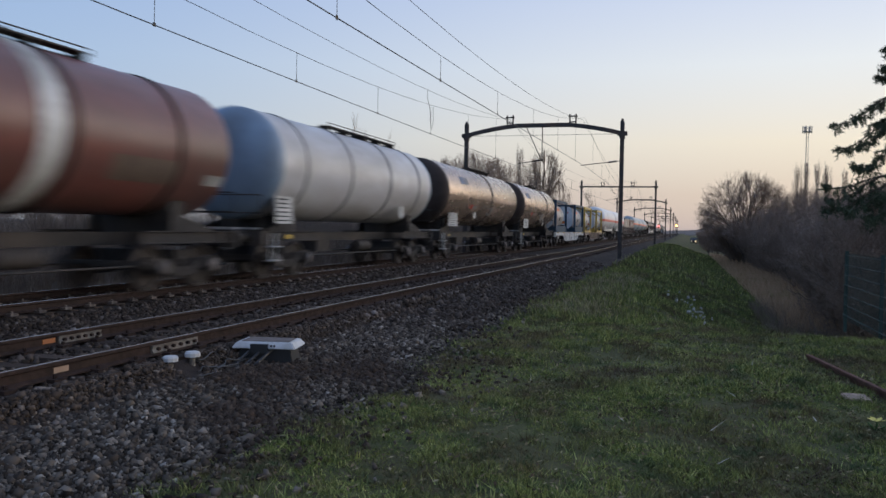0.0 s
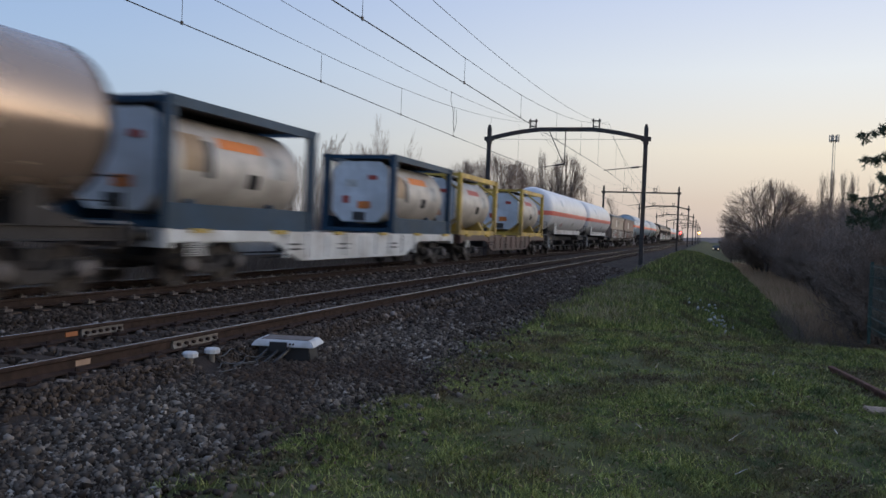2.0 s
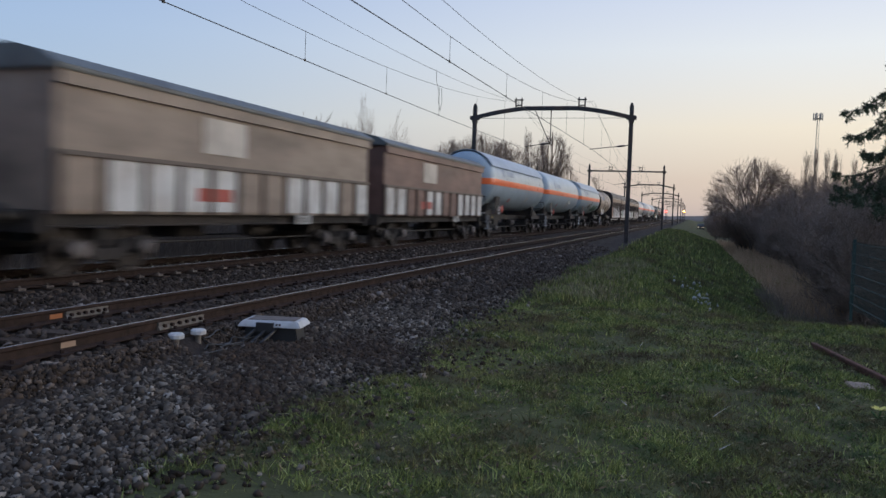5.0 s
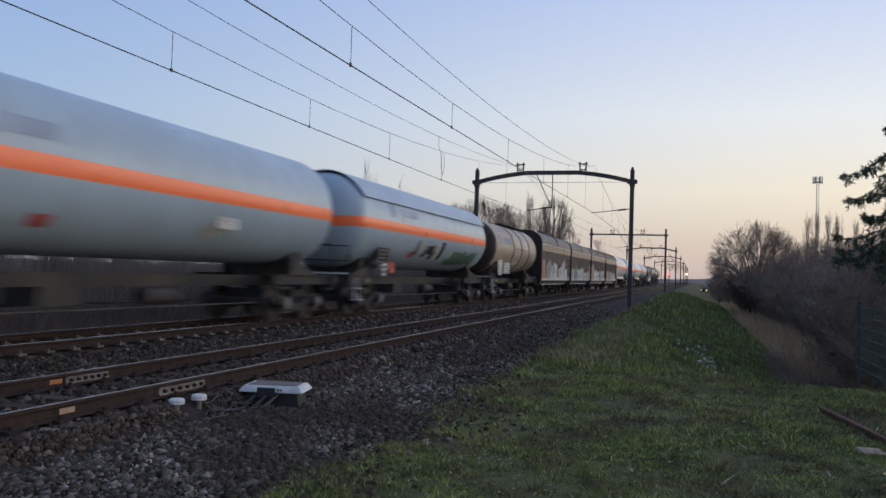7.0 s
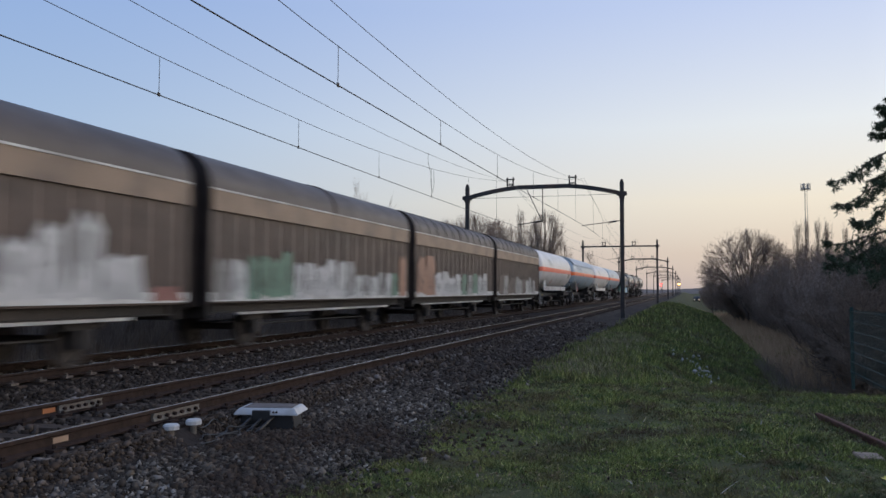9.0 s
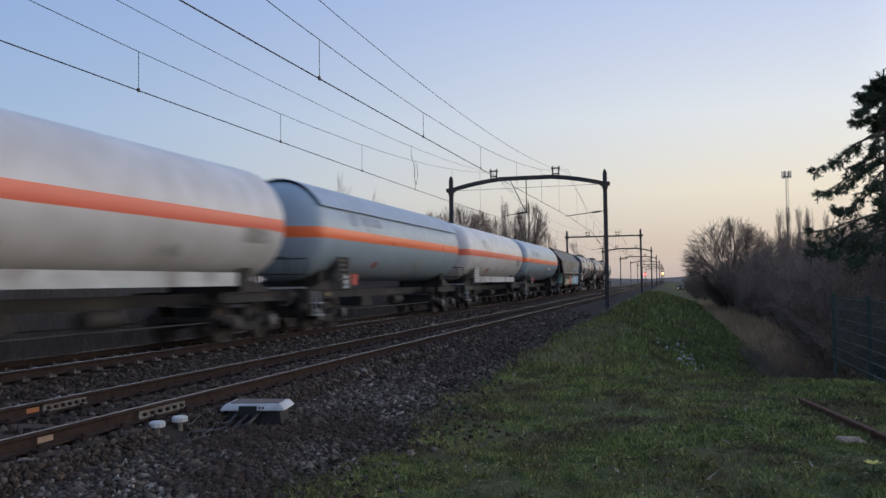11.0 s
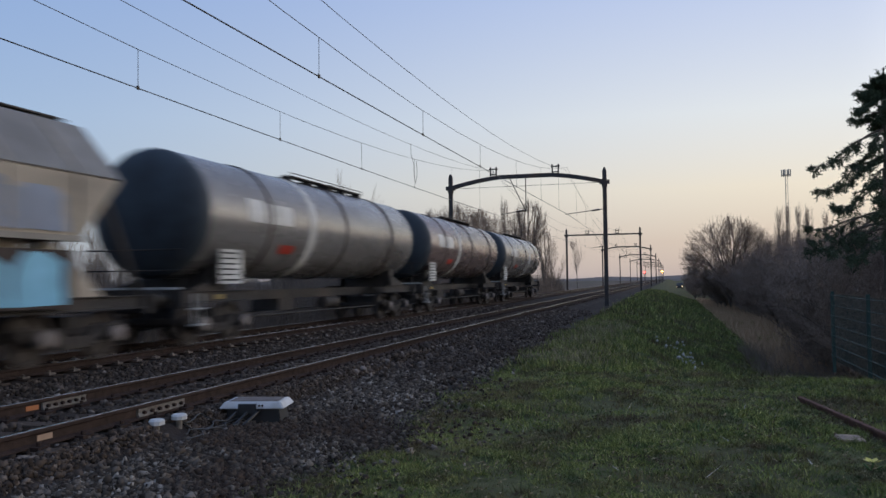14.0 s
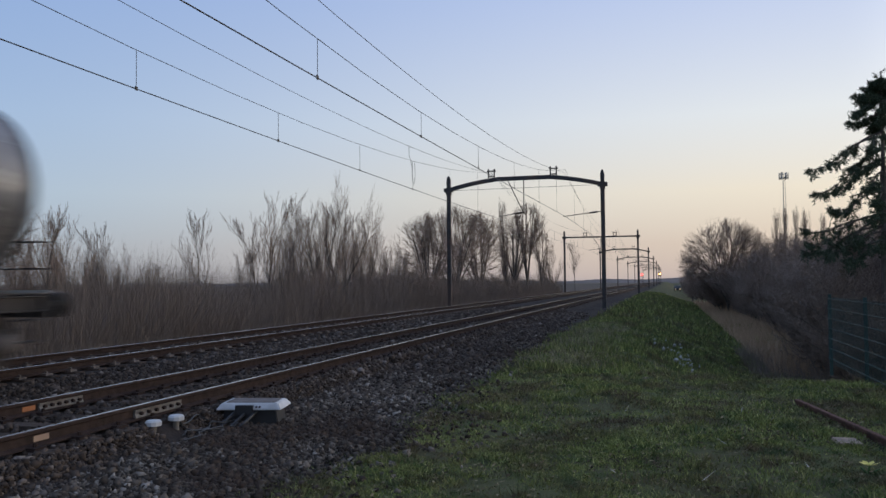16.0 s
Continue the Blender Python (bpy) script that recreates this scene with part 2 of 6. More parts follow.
# ---- ground ----
def turf_material():
    m = material("turf_and_dry_grass", (0.1, 0.104, 0.044), 0.95, 0, (0.068, 0.066, 0.032), 1.7, contrast=0.5, bump=1.0, bump_scale=18, dirt=(0.085, 0.066, 0.038), dirt_scale=0.45)
    nt = m.node_tree
    n, link = nt.nodes, nt.links.new
    b = n["Principled BSDF"]
    src = b.inputs["Base Color"].links[0].from_socket
    sep = n.new("ShaderNodeSeparateXYZ")
    link(next(q for q in n if q.type == "TEX_COORD").outputs["Object"], sep.inputs[0])
    r = n.new("ShaderNodeMapRange")     # dead winter growth west of the line
    r.inputs[1].default_value, r.inputs[2].default_value = -12.0, -15.5
    link(sep.outputs[0], r.inputs[0])
    mix = n.new("ShaderNodeMix")
    mix.data_type = "RGBA"
    link(r.outputs[0], mix.inputs[0])
    link(src, mix.inputs[6])
    nz = n.new("ShaderNodeTexNoise")
    nz.inputs["Scale"].default_value = 0.35
    nz.inputs["Detail"].default_value = 8
    ramp = n.new("ShaderNodeValToRGB")
    ramp.color_ramp.elements[0].color, ramp.color_ramp.elements[1].color = (0.085, 0.066, 0.05, 1), (0.15, 0.118, 0.09, 1)
    link(nz.outputs[0], ramp.inputs[0])
    link(ramp.outputs[0], mix.inputs[7])
    link(mix.outputs[2], b.inputs["Base Color"])
    return m


M_TURF = turf_material()


def axis(*spans):
    """Joined runs of (start, stop, step)."""
    out = []
    for a, b, s in spans:
        out += list(np.arange(a, b, s))
    return np.array(out + [spans[-1][1]])


def sheet(name, xs, ys, height, mat):
    gx, gy = np.meshgrid(xs, ys)
    z = height(gx, gy)
    v = np.stack([gx, gy, z], -1).reshape(-1, 3)
    a, b = len(xs), len(ys)
    i = (np.arange(b - 1)[:, None] * a + np.arange(a - 1)[None]).ravel()
    me = arr_mesh(name, v, np.stack([i, i + 1, i + 1 + a, i + a], 1), mat)
    me.shade_smooth()
    return me


ground = tagged(hang("ground", sheet("ground", axis((-4000, -400, 600), (-400, -60, 40), (-60, -20, 4), (-20, 20, 0.4), (20, 60, 4), (60, 400, 40), (400, 4000, 600)),
                                     axis((-4000, -400, 600), (-400, -40, 20), (-40, 60, 0.5), (60, 400, 10), (400, 4000, 400)), land, M_TURF)),
                "short worn turf and rough winter grass beside a railway", "ground", kind="structure")


def bed_height(x, y):
    return ballast_z(x, y) + 0.012 * np.sin(x * 9 + y * 5) * np.sin(y * 7.3)


def ballast_bed():
    ys = axis((-440, -20, 20), (-20, 60, 0.25), (60, 700, 20))
    u = np.linspace(0, 1, 60)
    gx = -14.1 + u[None] * (edge(ys)[:, None] + 14.1)
    gy = np.repeat(ys[:, None], 60, 1)
    z = bed_height(gx, gy)
    v = np.stack([gx, gy, z], -1).reshape(-1, 3)
    i = (np.arange(len(ys) - 1)[:, None] * 60 + np.arange(59)[None]).ravel()
    me = arr_mesh("ballast_bed", v, np.stack([i, i + 1, i + 61, i + 60], 1), M_BALLAST_BED)
    me.shade_smooth()
    return me


tagged(hang("ballast_bed", ballast_bed()), "dark crushed stone bed under two railway tracks", "ballast", kind="structure")

# ---- tracks ----
RAIL = [(-0.07, -0.160), (0.07, -0.160), (0.07, -0.148), (0.012, -0.125), (0.009, -0.05), (0.034, -0.036), (0.034, -0.008),
        (0.028, -0.001), (-0.028, -0.001), (-0.034, -0.008), (-0.034, -0.036), (-0.009, -0.05), (-0.012, -0.125), (-0.07, -0.148)]


def rail_pieces(parent, x, w):
    bm = bmesh.new()
    prism(bm, [(x + a, b) for a, b in RAIL], -440, 700)
    r = part("rail", bm, M_STEEL, parent, "rust-brown steel rail")
    bm = bmesh.new()
    prism(bm, [(x - w, -0.0009), (x + w, -0.0009), (x + w - 0.002, 0.002), (x - w + 0.002, 0.002)], -440, 700)
    part("running_surface", bm, M_RAILTOP, r, "bright worn top of the rail")


def sleeper_mesh():
    bm = bmesh.new()
    box(bm, -1.06, 1.06, -0.125, 0.125, -0.34, -0.178)
    return finish(bm, "sleeper", M_SLEEPER, bevel=0.012)


M_CLIP = material("dusty_pale_clip_steel", (0.15, 0.12, 0.1), 0.75, 0, (0.07, 0.055, 0.046), 14, per_object=0.4)


def clip_mesh(mat):
    bm = bmesh.new()
    for s in (-1, 1):
        box(bm, s * 0.11 - 0.055, s * 0.11 + 0.055, -0.08, 0.08, -0.18, -0.142)
        rod(bm, (s * 0.1, 0, -0.15), (s * 0.1, 0, -0.105), 0.022, 6)
    return finish(bm, "rail_clip", mat)


def track(name, x, label, clip_mat, worn):
    t = tagged(new(name), label, "railway track", "tracks", "structure")
    t.location = (0, 0, 0)
    for s in (-1, 1):
        rail_pieces(t, x + s * GAUGE / 2, worn)
    sl, cl = kept("sleeper", sleeper_mesh), clip_mesh(clip_mat)
    y, k = 1.0, 0
    while k < 130:
        hang("sleeper", sl, t, pose(x, y, 0))
        if k < 75:
            for s in (-1, 1):
                hang("rail_clip", cl, t, pose(x + s * GAUGE / 2, y, 0))
        y += 0.6
        k += 1
    v, q = [], []
    base = np.array([[a, b, c] for a in (-1.06, 1.06) for b in (-0.125, 0.125) for c in (-0.3, -0.178)])
    fq = np.array([(0, 1, 3, 2), (4, 6, 7, 5), (0, 4, 5, 1), (2, 3, 7, 6), (0, 2, 6, 4), (1, 5, 7, 3)])
    far = list(np.arange(y, 700, 0.6)) + list(np.arange(-440, 0.9, 0.6))
    for j, yy in enumerate(far):
        v.append(base + (x, yy, 0))
        q.append(fq + 8 * j)
    tagged(hang("far_sleepers", arr_mesh("far_sleepers", np.concatenate(v), np.concatenate(q), M_SLEEPER), t), kind="stuff")
    return t


near_track = track("track_near", NEAR_TRACK, "rusty rails on old sleepers in dark ballast", M_STEEL, 0.017)
train_track = track("track_far", TRAIN_TRACK, "second pair of rails carrying the goods train", M_CLIP, 0.025)


# ---- overhead line ----
GANTRIES = [54, 119, 184, 249, 314, 379, 444, 509]
POLE_R, POLE_L = -4.0, -14.4


def gantry(y, arched):
    g = tagged(new("catenary_gantry"), "dark steel catenary gantry, %s beam on two masts" % ("arched" if arched else "straight"), "catenary gantry", "gantries over the line")
    g.location = (0, y, 0)
    top, beam = 8.62, 7.75
    for x, zb in ((POLE_R, -0.5), (POLE_L, -0.75)):
        bm = bmesh.new()
        prism(bm, [(x - 0.13, zb), (x + 0.13, zb), (x + 0.13, top - 0.25), (x + 0.05, top), (x - 0.05, top), (x - 0.13, top - 0.25)], -0.13, 0.13)
        mast = part("mast", bm, M_POLE, g, bevel=0.02)
        bm = bmesh.new()
        box(bm, x - 0.3, x + 0.3, -0.3, 0.3, zb - 0.2, zb + 0.06)
        part("foot", bm, kept("concrete", lambda: material("grey_concrete", (0.27, 0.23, 0.2), 0.9, 0, (0.18, 0.155, 0.14), 8, bump=0.5)), mast, "weathered concrete footing", bevel=0.03)
        bm = bmesh.new()
        box(bm, x - 0.32, x + 0.32, -0.16, 0.16, beam - 0.22, beam + 0.05)
        box(bm, x - 0.17, x + 0.17, -0.18, 0.18, beam - 0.42, beam - 0.2)
        part("bracket", bm, M_POLE, mast, bevel=0.02)
    bm = bmesh.new()
    k = 18
    rise = 0.62 if arched else 0.0
    pts = []
    for i in range(k + 1):
        u = i / k
        x = POLE_L + u * (POLE_R - POLE_L)
        s = rise * min(1, 4 * u * (1 - u) * 1.12) if arched else 0
        pts.append((x, beam - 0.08 + s))
    h = 0.13 if arched else 0.1
    prism(bm, [(x, z - h) for x, z in pts] + [(x, z + h) for x, z in reversed(pts)], -0.13, 0.13)
    part("beam", bm, M_POLE, g, smooth=False)
    if arched:
        bm = bmesh.new()
        rod(bm, (POLE_L, 0, beam - 0.12), (POLE_R, 0, beam - 0.1), 0.012, 5)
        part("tie_wire", bm, M_WIRE, g)
    for x in (-7.2, -11.4):
        z = beam - 0.08 + rise * 0.95 + h
        bm = bmesh.new()
        for s in (-1, 1):
            box(bm, x + s * 0.2 - 0.04, x + s * 0.2 + 0.04, -0.05, 0.05, z, z + 0.5)
        box(bm, x - 0.3, x + 0.3, -0.05, 0.05, z + 0.42, z + 0.5)
        box(bm, x - 0.2, x + 0.2, -0.05, 0.05, z + 0.05, z + 0.12)
        st = part("insulator_frame", bm, M_POLE, g)
        for s in (-1, 1):
            bm = bmesh.new()
            lathe(bm, [(z + 0.5, 0.03), (z + 0.52, 0.06), (z + 0.55, 0.035), (z + 0.58, 0.06), (z + 0.61, 0.03)], 10, "z", (x + s * 0.2, 0, 0))
            part("insulator", bm, M_INS, st)
    # droppers that hold the contact wires at the gantry
    bm = bmesh.new()
    rod(bm, (-9.2, 0, beam + rise - 0.1), (-9.2, 0, 5.9), 0.035, 6)
    rod(bm, (-10.3, 0, beam + rise - 0.15), (-9.25, 0, 6.0), 0.03, 6)
    rod(bm, (-9.2, 0, 6.0), (-10.9, 0, 5.75), 0.025, 6)
    a = part("drop_bracket", bm, M_POLE, g)
    bm = bmesh.new()
    rod(bm, (-9.3, 0, 5.99), (-9.75, 0, 5.92), 0.06, 8)
    part("insulator", bm, M_INS, a)
    bm = bmesh.new()
    rod(bm, (POLE_R - 0.1, 0, 5.9), (-6.6, 0, 5.62), 0.025, 6)
    a = part("steady_arm", bm, M_POLE, g)
    bm = bmesh.new()
    rod(bm, (POLE_R - 0.35, 0, 5.87), (POLE_R - 0.85, 0, 5.81), 0.06, 8)
    part("insulator", bm, M_INS, a)
    return g


for i, y in enumerate(GANTRIES):
    gantry(y, i != 1)

def wire_run(name, label, x, z_low, z_high, r, wave=0.0, droppers=None, pitch=6.9, start=-11, lead=5.2):
    """A wire slung from gantry to gantry."""
    cu = bpy.data.curves.new(name, "CURVE")
    cu.dimensions, cu.bevel_depth, cu.bevel_resolution = "3D", r, 1
    pts = []
    masts = [start] + GANTRIES
    for a, b in zip(masts, masts[1:]):
        for i in range(16):
            u = i / 16
            pts.append((x(a + u * (b - a)), a + u * (b - a), z_low + (z_high - z_low) * (2 * u - 1) ** 2))
    sp = cu.splines.new("POLY")
    sp.points.add(len(pts) - 1)
    for p, q in zip(sp.points, pts):
        p.co = (*q, 1)
    cu.materials.append(M_WIRE)
    tmp = bpy.data.objects.new("tmp", cu)
    scene.collection.objects.link(tmp)
    me = bpy.data.meshes.new_from_object(tmp.evaluated_get(bpy.context.evaluated_depsgraph_get()))
    bpy.data.objects.remove(tmp)
    w = tagged(hang(name, me), label, "overhead wire", "overhead wires")
    if droppers:
        zl, zh = droppers
        for a, b in list(zip(masts, masts[1:]))[:3]:
            for y in np.arange(a + lead, b - 4, pitch):
                u = (y - a) / (b - a)
                zt = zl + (zh - zl) * (2 * u - 1) ** 2
                zb = z_low + (z_high - z_low) * (2 * u - 1) ** 2
                bm = bmesh.new()
                rod(bm, (x(y), y, zb), (x(y), y, zt), 0.007, 4)
                box(bm, x(y) - 0.012, x(y) + 0.012, y - 0.04, y + 0.04, zb - 0.03, zb + 0.05)
                part("dropper", bm, M_WIRE, w)
    return w


def zig(x0, s):
    """The side-to-side stagger of a wire."""
    return lambda y: x0 + s * math.cos((y - 54) * math.pi / 65)


wire_run("contact_wire", "thick dark copper contact wire over the near track", zig(-6.6, 0.2), 5.45, 5.6, 0.0125, droppers=(6.15, 8.75))
wire_run("catenary_wire", "thin dark sagging wire that carries the contact wire", zig(-6.62, 0.2), 6.15, 8.75, 0.008)
wire_run("feeder_wire", "thin dark feeder wire hung high over the near track", zig(-6.75, 0.2), 7.04, 8.6, 0.008, start=-6)
wire_run("contact_wire", "thick dark copper contact wire over the far track", zig(-11.2, -0.2), 5.65, 5.8, 0.0125, droppers=(6.49, 8.75), start=-15, lead=9.6)
bm = bmesh.new()
loop = [(-11.3, 35.4, 7.65), (-11.28, 35.3, 7.2), (-11.22, 35.55, 6.7), (-11.2, 35.5, 6.2), (-11.2, 35.75, 5.85), (-11.2, 36.0, 6.3), (-11.2, 35.9, 6.9)]
for p, q in zip(loop, loop[1:]):
    rod(bm, p, q, 0.01, 5)
tagged(part("jumper_cable", bm, M_WIRE, None), "slack jumper cable looped between overhead wires", "jumper cable")
wire_run("catenary_wire", "thin dark sagging wire that carries the contact wire", zig(-11.22, -0.2), 6.49, 8.75, 0.008, start=-15)
wire_run("feeder_wire", "thin dark feeder wire hung high over the far track", zig(-11.25, -0.2), 7.38, 8.7, 0.008)


# ---- the goods train ----
SPEED = 26.12
TRAIN = []


def bogie_mesh():
    bm = bmesh.new()
    for s in (-1, 1):
        x = s * 1.02
        prism(bm, [(-1.35, 0.55), (-1.2, 0.68), (-0.5, 0.62), (-0.3, 0.45), (0.3, 0.45), (0.5, 0.62), (1.2, 0.68), (1.35, 0.55), (1.2, 0.42), (0.65, 0.42),
                   (0.4, 0.25), (-0.4, 0.25), (-0.65, 0.42), (-1.2, 0.42)], x - 0.06, x + 0.06, "x")
        for y in (-0.9, 0.9):
            box(bm, x - 0.14, x + 0.14, y - 0.16, y + 0.16, 0.34, 0.62)
            rod(bm, (x + s * 0.14, y, 0.46), (x + s * 0.2, y, 0.46), 0.12, 10)
        for y in (-0.18, 0.18):
            rod(bm, (x, y, 0.3), (x, y, 0.62), 0.09, 8)
    box(bm, -1.0, 1.0, -0.2, 0.2, 0.5, 0.8)
    box(bm, -0.95, 0.95, -1.32, -1.24, 0.5, 0.6)
    box(bm, -0.95, 0.95, 1.24, 1.32, 0.5, 0.6)
    return finish(bm, "bogie", M_UNDER, bevel=0.015)


def wheel_mesh():
    bm = bmesh.new()
    lathe(bm, [(-0.07, 0.14), (-0.07, 0.2), (-0.03, 0.22), (-0.03, 0.38), (-0.065, 0.40), (-0.065, 0.455), (0.065, 0.46), (0.07, 0.488), (0.095, 0.488), (0.1, 0.40), (0.03, 0.38), (0.03, 0.22), (0.08, 0.2), (0.08, 0.14)], 28, "x")
    return finish(bm, "wheel", M_WHEEL, True)


def axle_mesh():
    bm = bmesh.new()
    rod(bm, (-1.1, 0, 0.46), (1.1, 0, 0.46), 0.085, 10)
    return finish(bm, "axle", M_WHEEL, True)


def buffer_mesh():
    bm = bmesh.new()
    lathe(bm, [(0, 0.13), (0.04, 0.13), (0.05, 0.1), (0.3, 0.1), (0.31, 0.075), (0.52, 0.075), (0.53, 0.2), (0.56, 0.225), (0.6, 0.21), (0.615, 0.05)], 16, "y")
    return finish(bm, "buffer", M_BUFFER, True)


def wheels_under(parent, ys):
    for y in ys:
        hang("axle", kept("axle", axle_mesh), parent, pose(0, y, 0))
        hang("wheel", kept("wheel", wheel_mesh), parent, pose(-0.75, y, 0.46, 0, 0, 180))
        hang("wheel", kept("wheel", wheel_mesh), parent, pose(0.75, y, 0.46, 0, 0, 0))


def axle_box_mesh():
    bm = bmesh.new()
    lathe(bm, [(0, 0.15), (0.05, 0.15), (0.07, 0.12), (0.075, 0.03)], 12, "x")
    return finish(bm, "axle_box", M_AXLEBOX, True)


# paler than the bogie, to put bright glints into the covers' colour
M_AXLEBOX = material("pale_grey_axle_box", (0.2, 0.17, 0.155), 0.7, 0, (0.1, 0.085, 0.078), 6, per_object=0.5)


def bogie(parent, y):
    b = hang("bogie", kept("bogie", bogie_mesh), parent, pose(0, y, 0), "black cast-steel bogie")
    wheels_under(b, (-0.9, 0.9))
    for s in (-1, 1):
        for v in (-0.9, 0.9):
            hang("axle_box", kept("axle_box", axle_box_mesh), b, pose(s * 1.2, v, 0.46, 0, 0, 0 if s > 0 else 180))


def wagon(name, label, rear, length, group="wagons of the goods train"):
    """A wagon's root, midway along it at rail height; rear: where its far end stands at the start."""
    w = tagged(new(name), label, "railway wagon", group)
    w["start"] = rear - length / 2
    w["span"] = length
    w.location = (TRAIN_TRACK, rear - length / 2, 0)
    TRAIN.append(w)
    return w


def running_gear(w, length, sole=M_UNDER, deck=1.2, two_axle=False, stub=False):
    """Underframe, bogies, buffers and couplings."""
    h = length / 2 - 0.62
    for s in (-1, 1):
        for y0, y1 in (((-h, -h + 3.3), (h - 3.3, h)) if stub else ((-h, h),)):
            bm = bmesh.new()
            prism(bm, [(s * 1.16, deck - 0.26), (s * 1.24, deck - 0.26), (s * 1.24, deck - 0.24), (s * 1.18, deck - 0.23), (s * 1.18, deck - 0.03), (s * 1.24, deck - 0.02), (s * 1.24, deck), (s * 1.16, deck)], y0, y1)
            part("sole_bar", bm, sole, w)
    bm = bmesh.new()
    box(bm, -0.15, 0.15, -h, h, deck - 0.3, deck - 0.04)
    for y in np.linspace(-h * 0.75, h * 0.75, 5):
        if not stub:
            box(bm, -1.16, 1.16, y - 0.08, y + 0.08, deck - 0.22, deck - 0.06)
    part("centre_beam", bm, M_UNDER, w)
    for s in (-1, 1):
        bm = bmesh.new()
        box(bm, -1.3, 1.3, s * h - 0.09, s * h + 0.09, deck - 0.36, deck + 0.02)
        part("headstock", bm, sole, w, bevel=0.015)
        for x in (-0.875, 0.875):
            hang("buffer", kept("buffer", buffer_mesh), w, pose(x, s * (h + 0.09), 1.03, 0, 0, 0 if s > 0 else 180))
        bm = bmesh.new()
        rod(bm, (0, s * (h + 0.05), 1.0), (0, s * (h + 0.52), 0.9), 0.045, 8)
        rod(bm, (0, s * (h + 0.3), 0.95), (0, s * (h + 0.35), 0.5), 0.03, 8)
        rod(bm, (-0.5, s * (h + 0.06), 0.75), (-0.5, s * (h + 0.2), 0.4), 0.03, 6)
        part("coupling", bm, M_UNDER, w)
    if two_axle:
        for y in (-h * 0.62, h * 0.62):
            for x in (-1.02, 1.02):
                bm = bmesh.new()
                box(bm, x - 0.05, x + 0.05, y - 0.6, y + 0.6, 0.72, 0.8)
                box(bm, x - 0.04, x + 0.04, y - 0.45, y + 0.45, 0.64, 0.72)
                box(bm, x - 0.1, x + 0.1, y - 0.16, y + 0.16, 0.32, 0.66)
                rod(bm, (x - 0.05, y - 0.6, 0.76), (x - 0.05, y - 0.62, 0.98), 0.03, 6)
                rod(bm, (x - 0.05, y + 0.6, 0.76), (x - 0.05, y + 0.62, 0.98), 0.03, 6)
                part("leaf_spring", bm, M_UNDER, w)
            wheels_under(w, (y,))
    else:
        for s in (-1, 1):
            bogie(w, s * (h - 1.75))
    bm = bmesh.new()
    lathe(bm, [(-0.55, 0.05), (-0.5, 0.18), (0.5, 0.18), (0.55, 0.05)], 14, "y", (0.55, 1.2, 0.72))
    part("air_tank", bm, M_UNDER, w, smooth=True)
    bm = bmesh.new()
    for x in (-0.9, 0.9):
        rod(bm, (x, -h * 0.55, 0.52), (x, h * 0.55, 0.5), 0.025, 6)
    box(bm, -0.7, 0.2, -1.6, -0.6, 0.55, 0.9)
    part("brake_gear", bm, M_UNDER, w)


def board(w, x, y, z, wide, high, mat=M_LABEL, lines=6, name="label_board", label="white panel with dark unreadable lettering", ink=M_INK):
    """A small sign on the camera's side of a wagon."""
    bm = bmesh.new()
    box(bm, x - 0.012, x, y - wide / 2, y + wide / 2, z - high / 2, z + high / 2)
    p = part(name, bm, mat, w, label)
    if lines:
        bm = bmesh.new()
        for i in range(lines):
            zz = z + high * (0.5 - (i + 0.7) / (lines + 0.4))
            a = wide * random.uniform(0.02, 0.2)
            box(bm, x, x + 0.004, y - wide * 0.44, y + wide * 0.42 - a, zz - high * 0.15 / lines, zz + high * 0.15 / lines)
        part("lettering", bm, ink, p)
    return p


def tank_profile(half, r, dish=0.42):
    """Barrel with domed ends: (along, radius) from pole to pole."""
    pts = [(-half + dish * (1 - math.cos(a)), max(0.02, r * math.sin(a) ** 0.88)) for a in [math.pi / 2 * i / 9 for i in range(10)]]
    return pts + [(-y, q) for y, q in reversed(pts)]


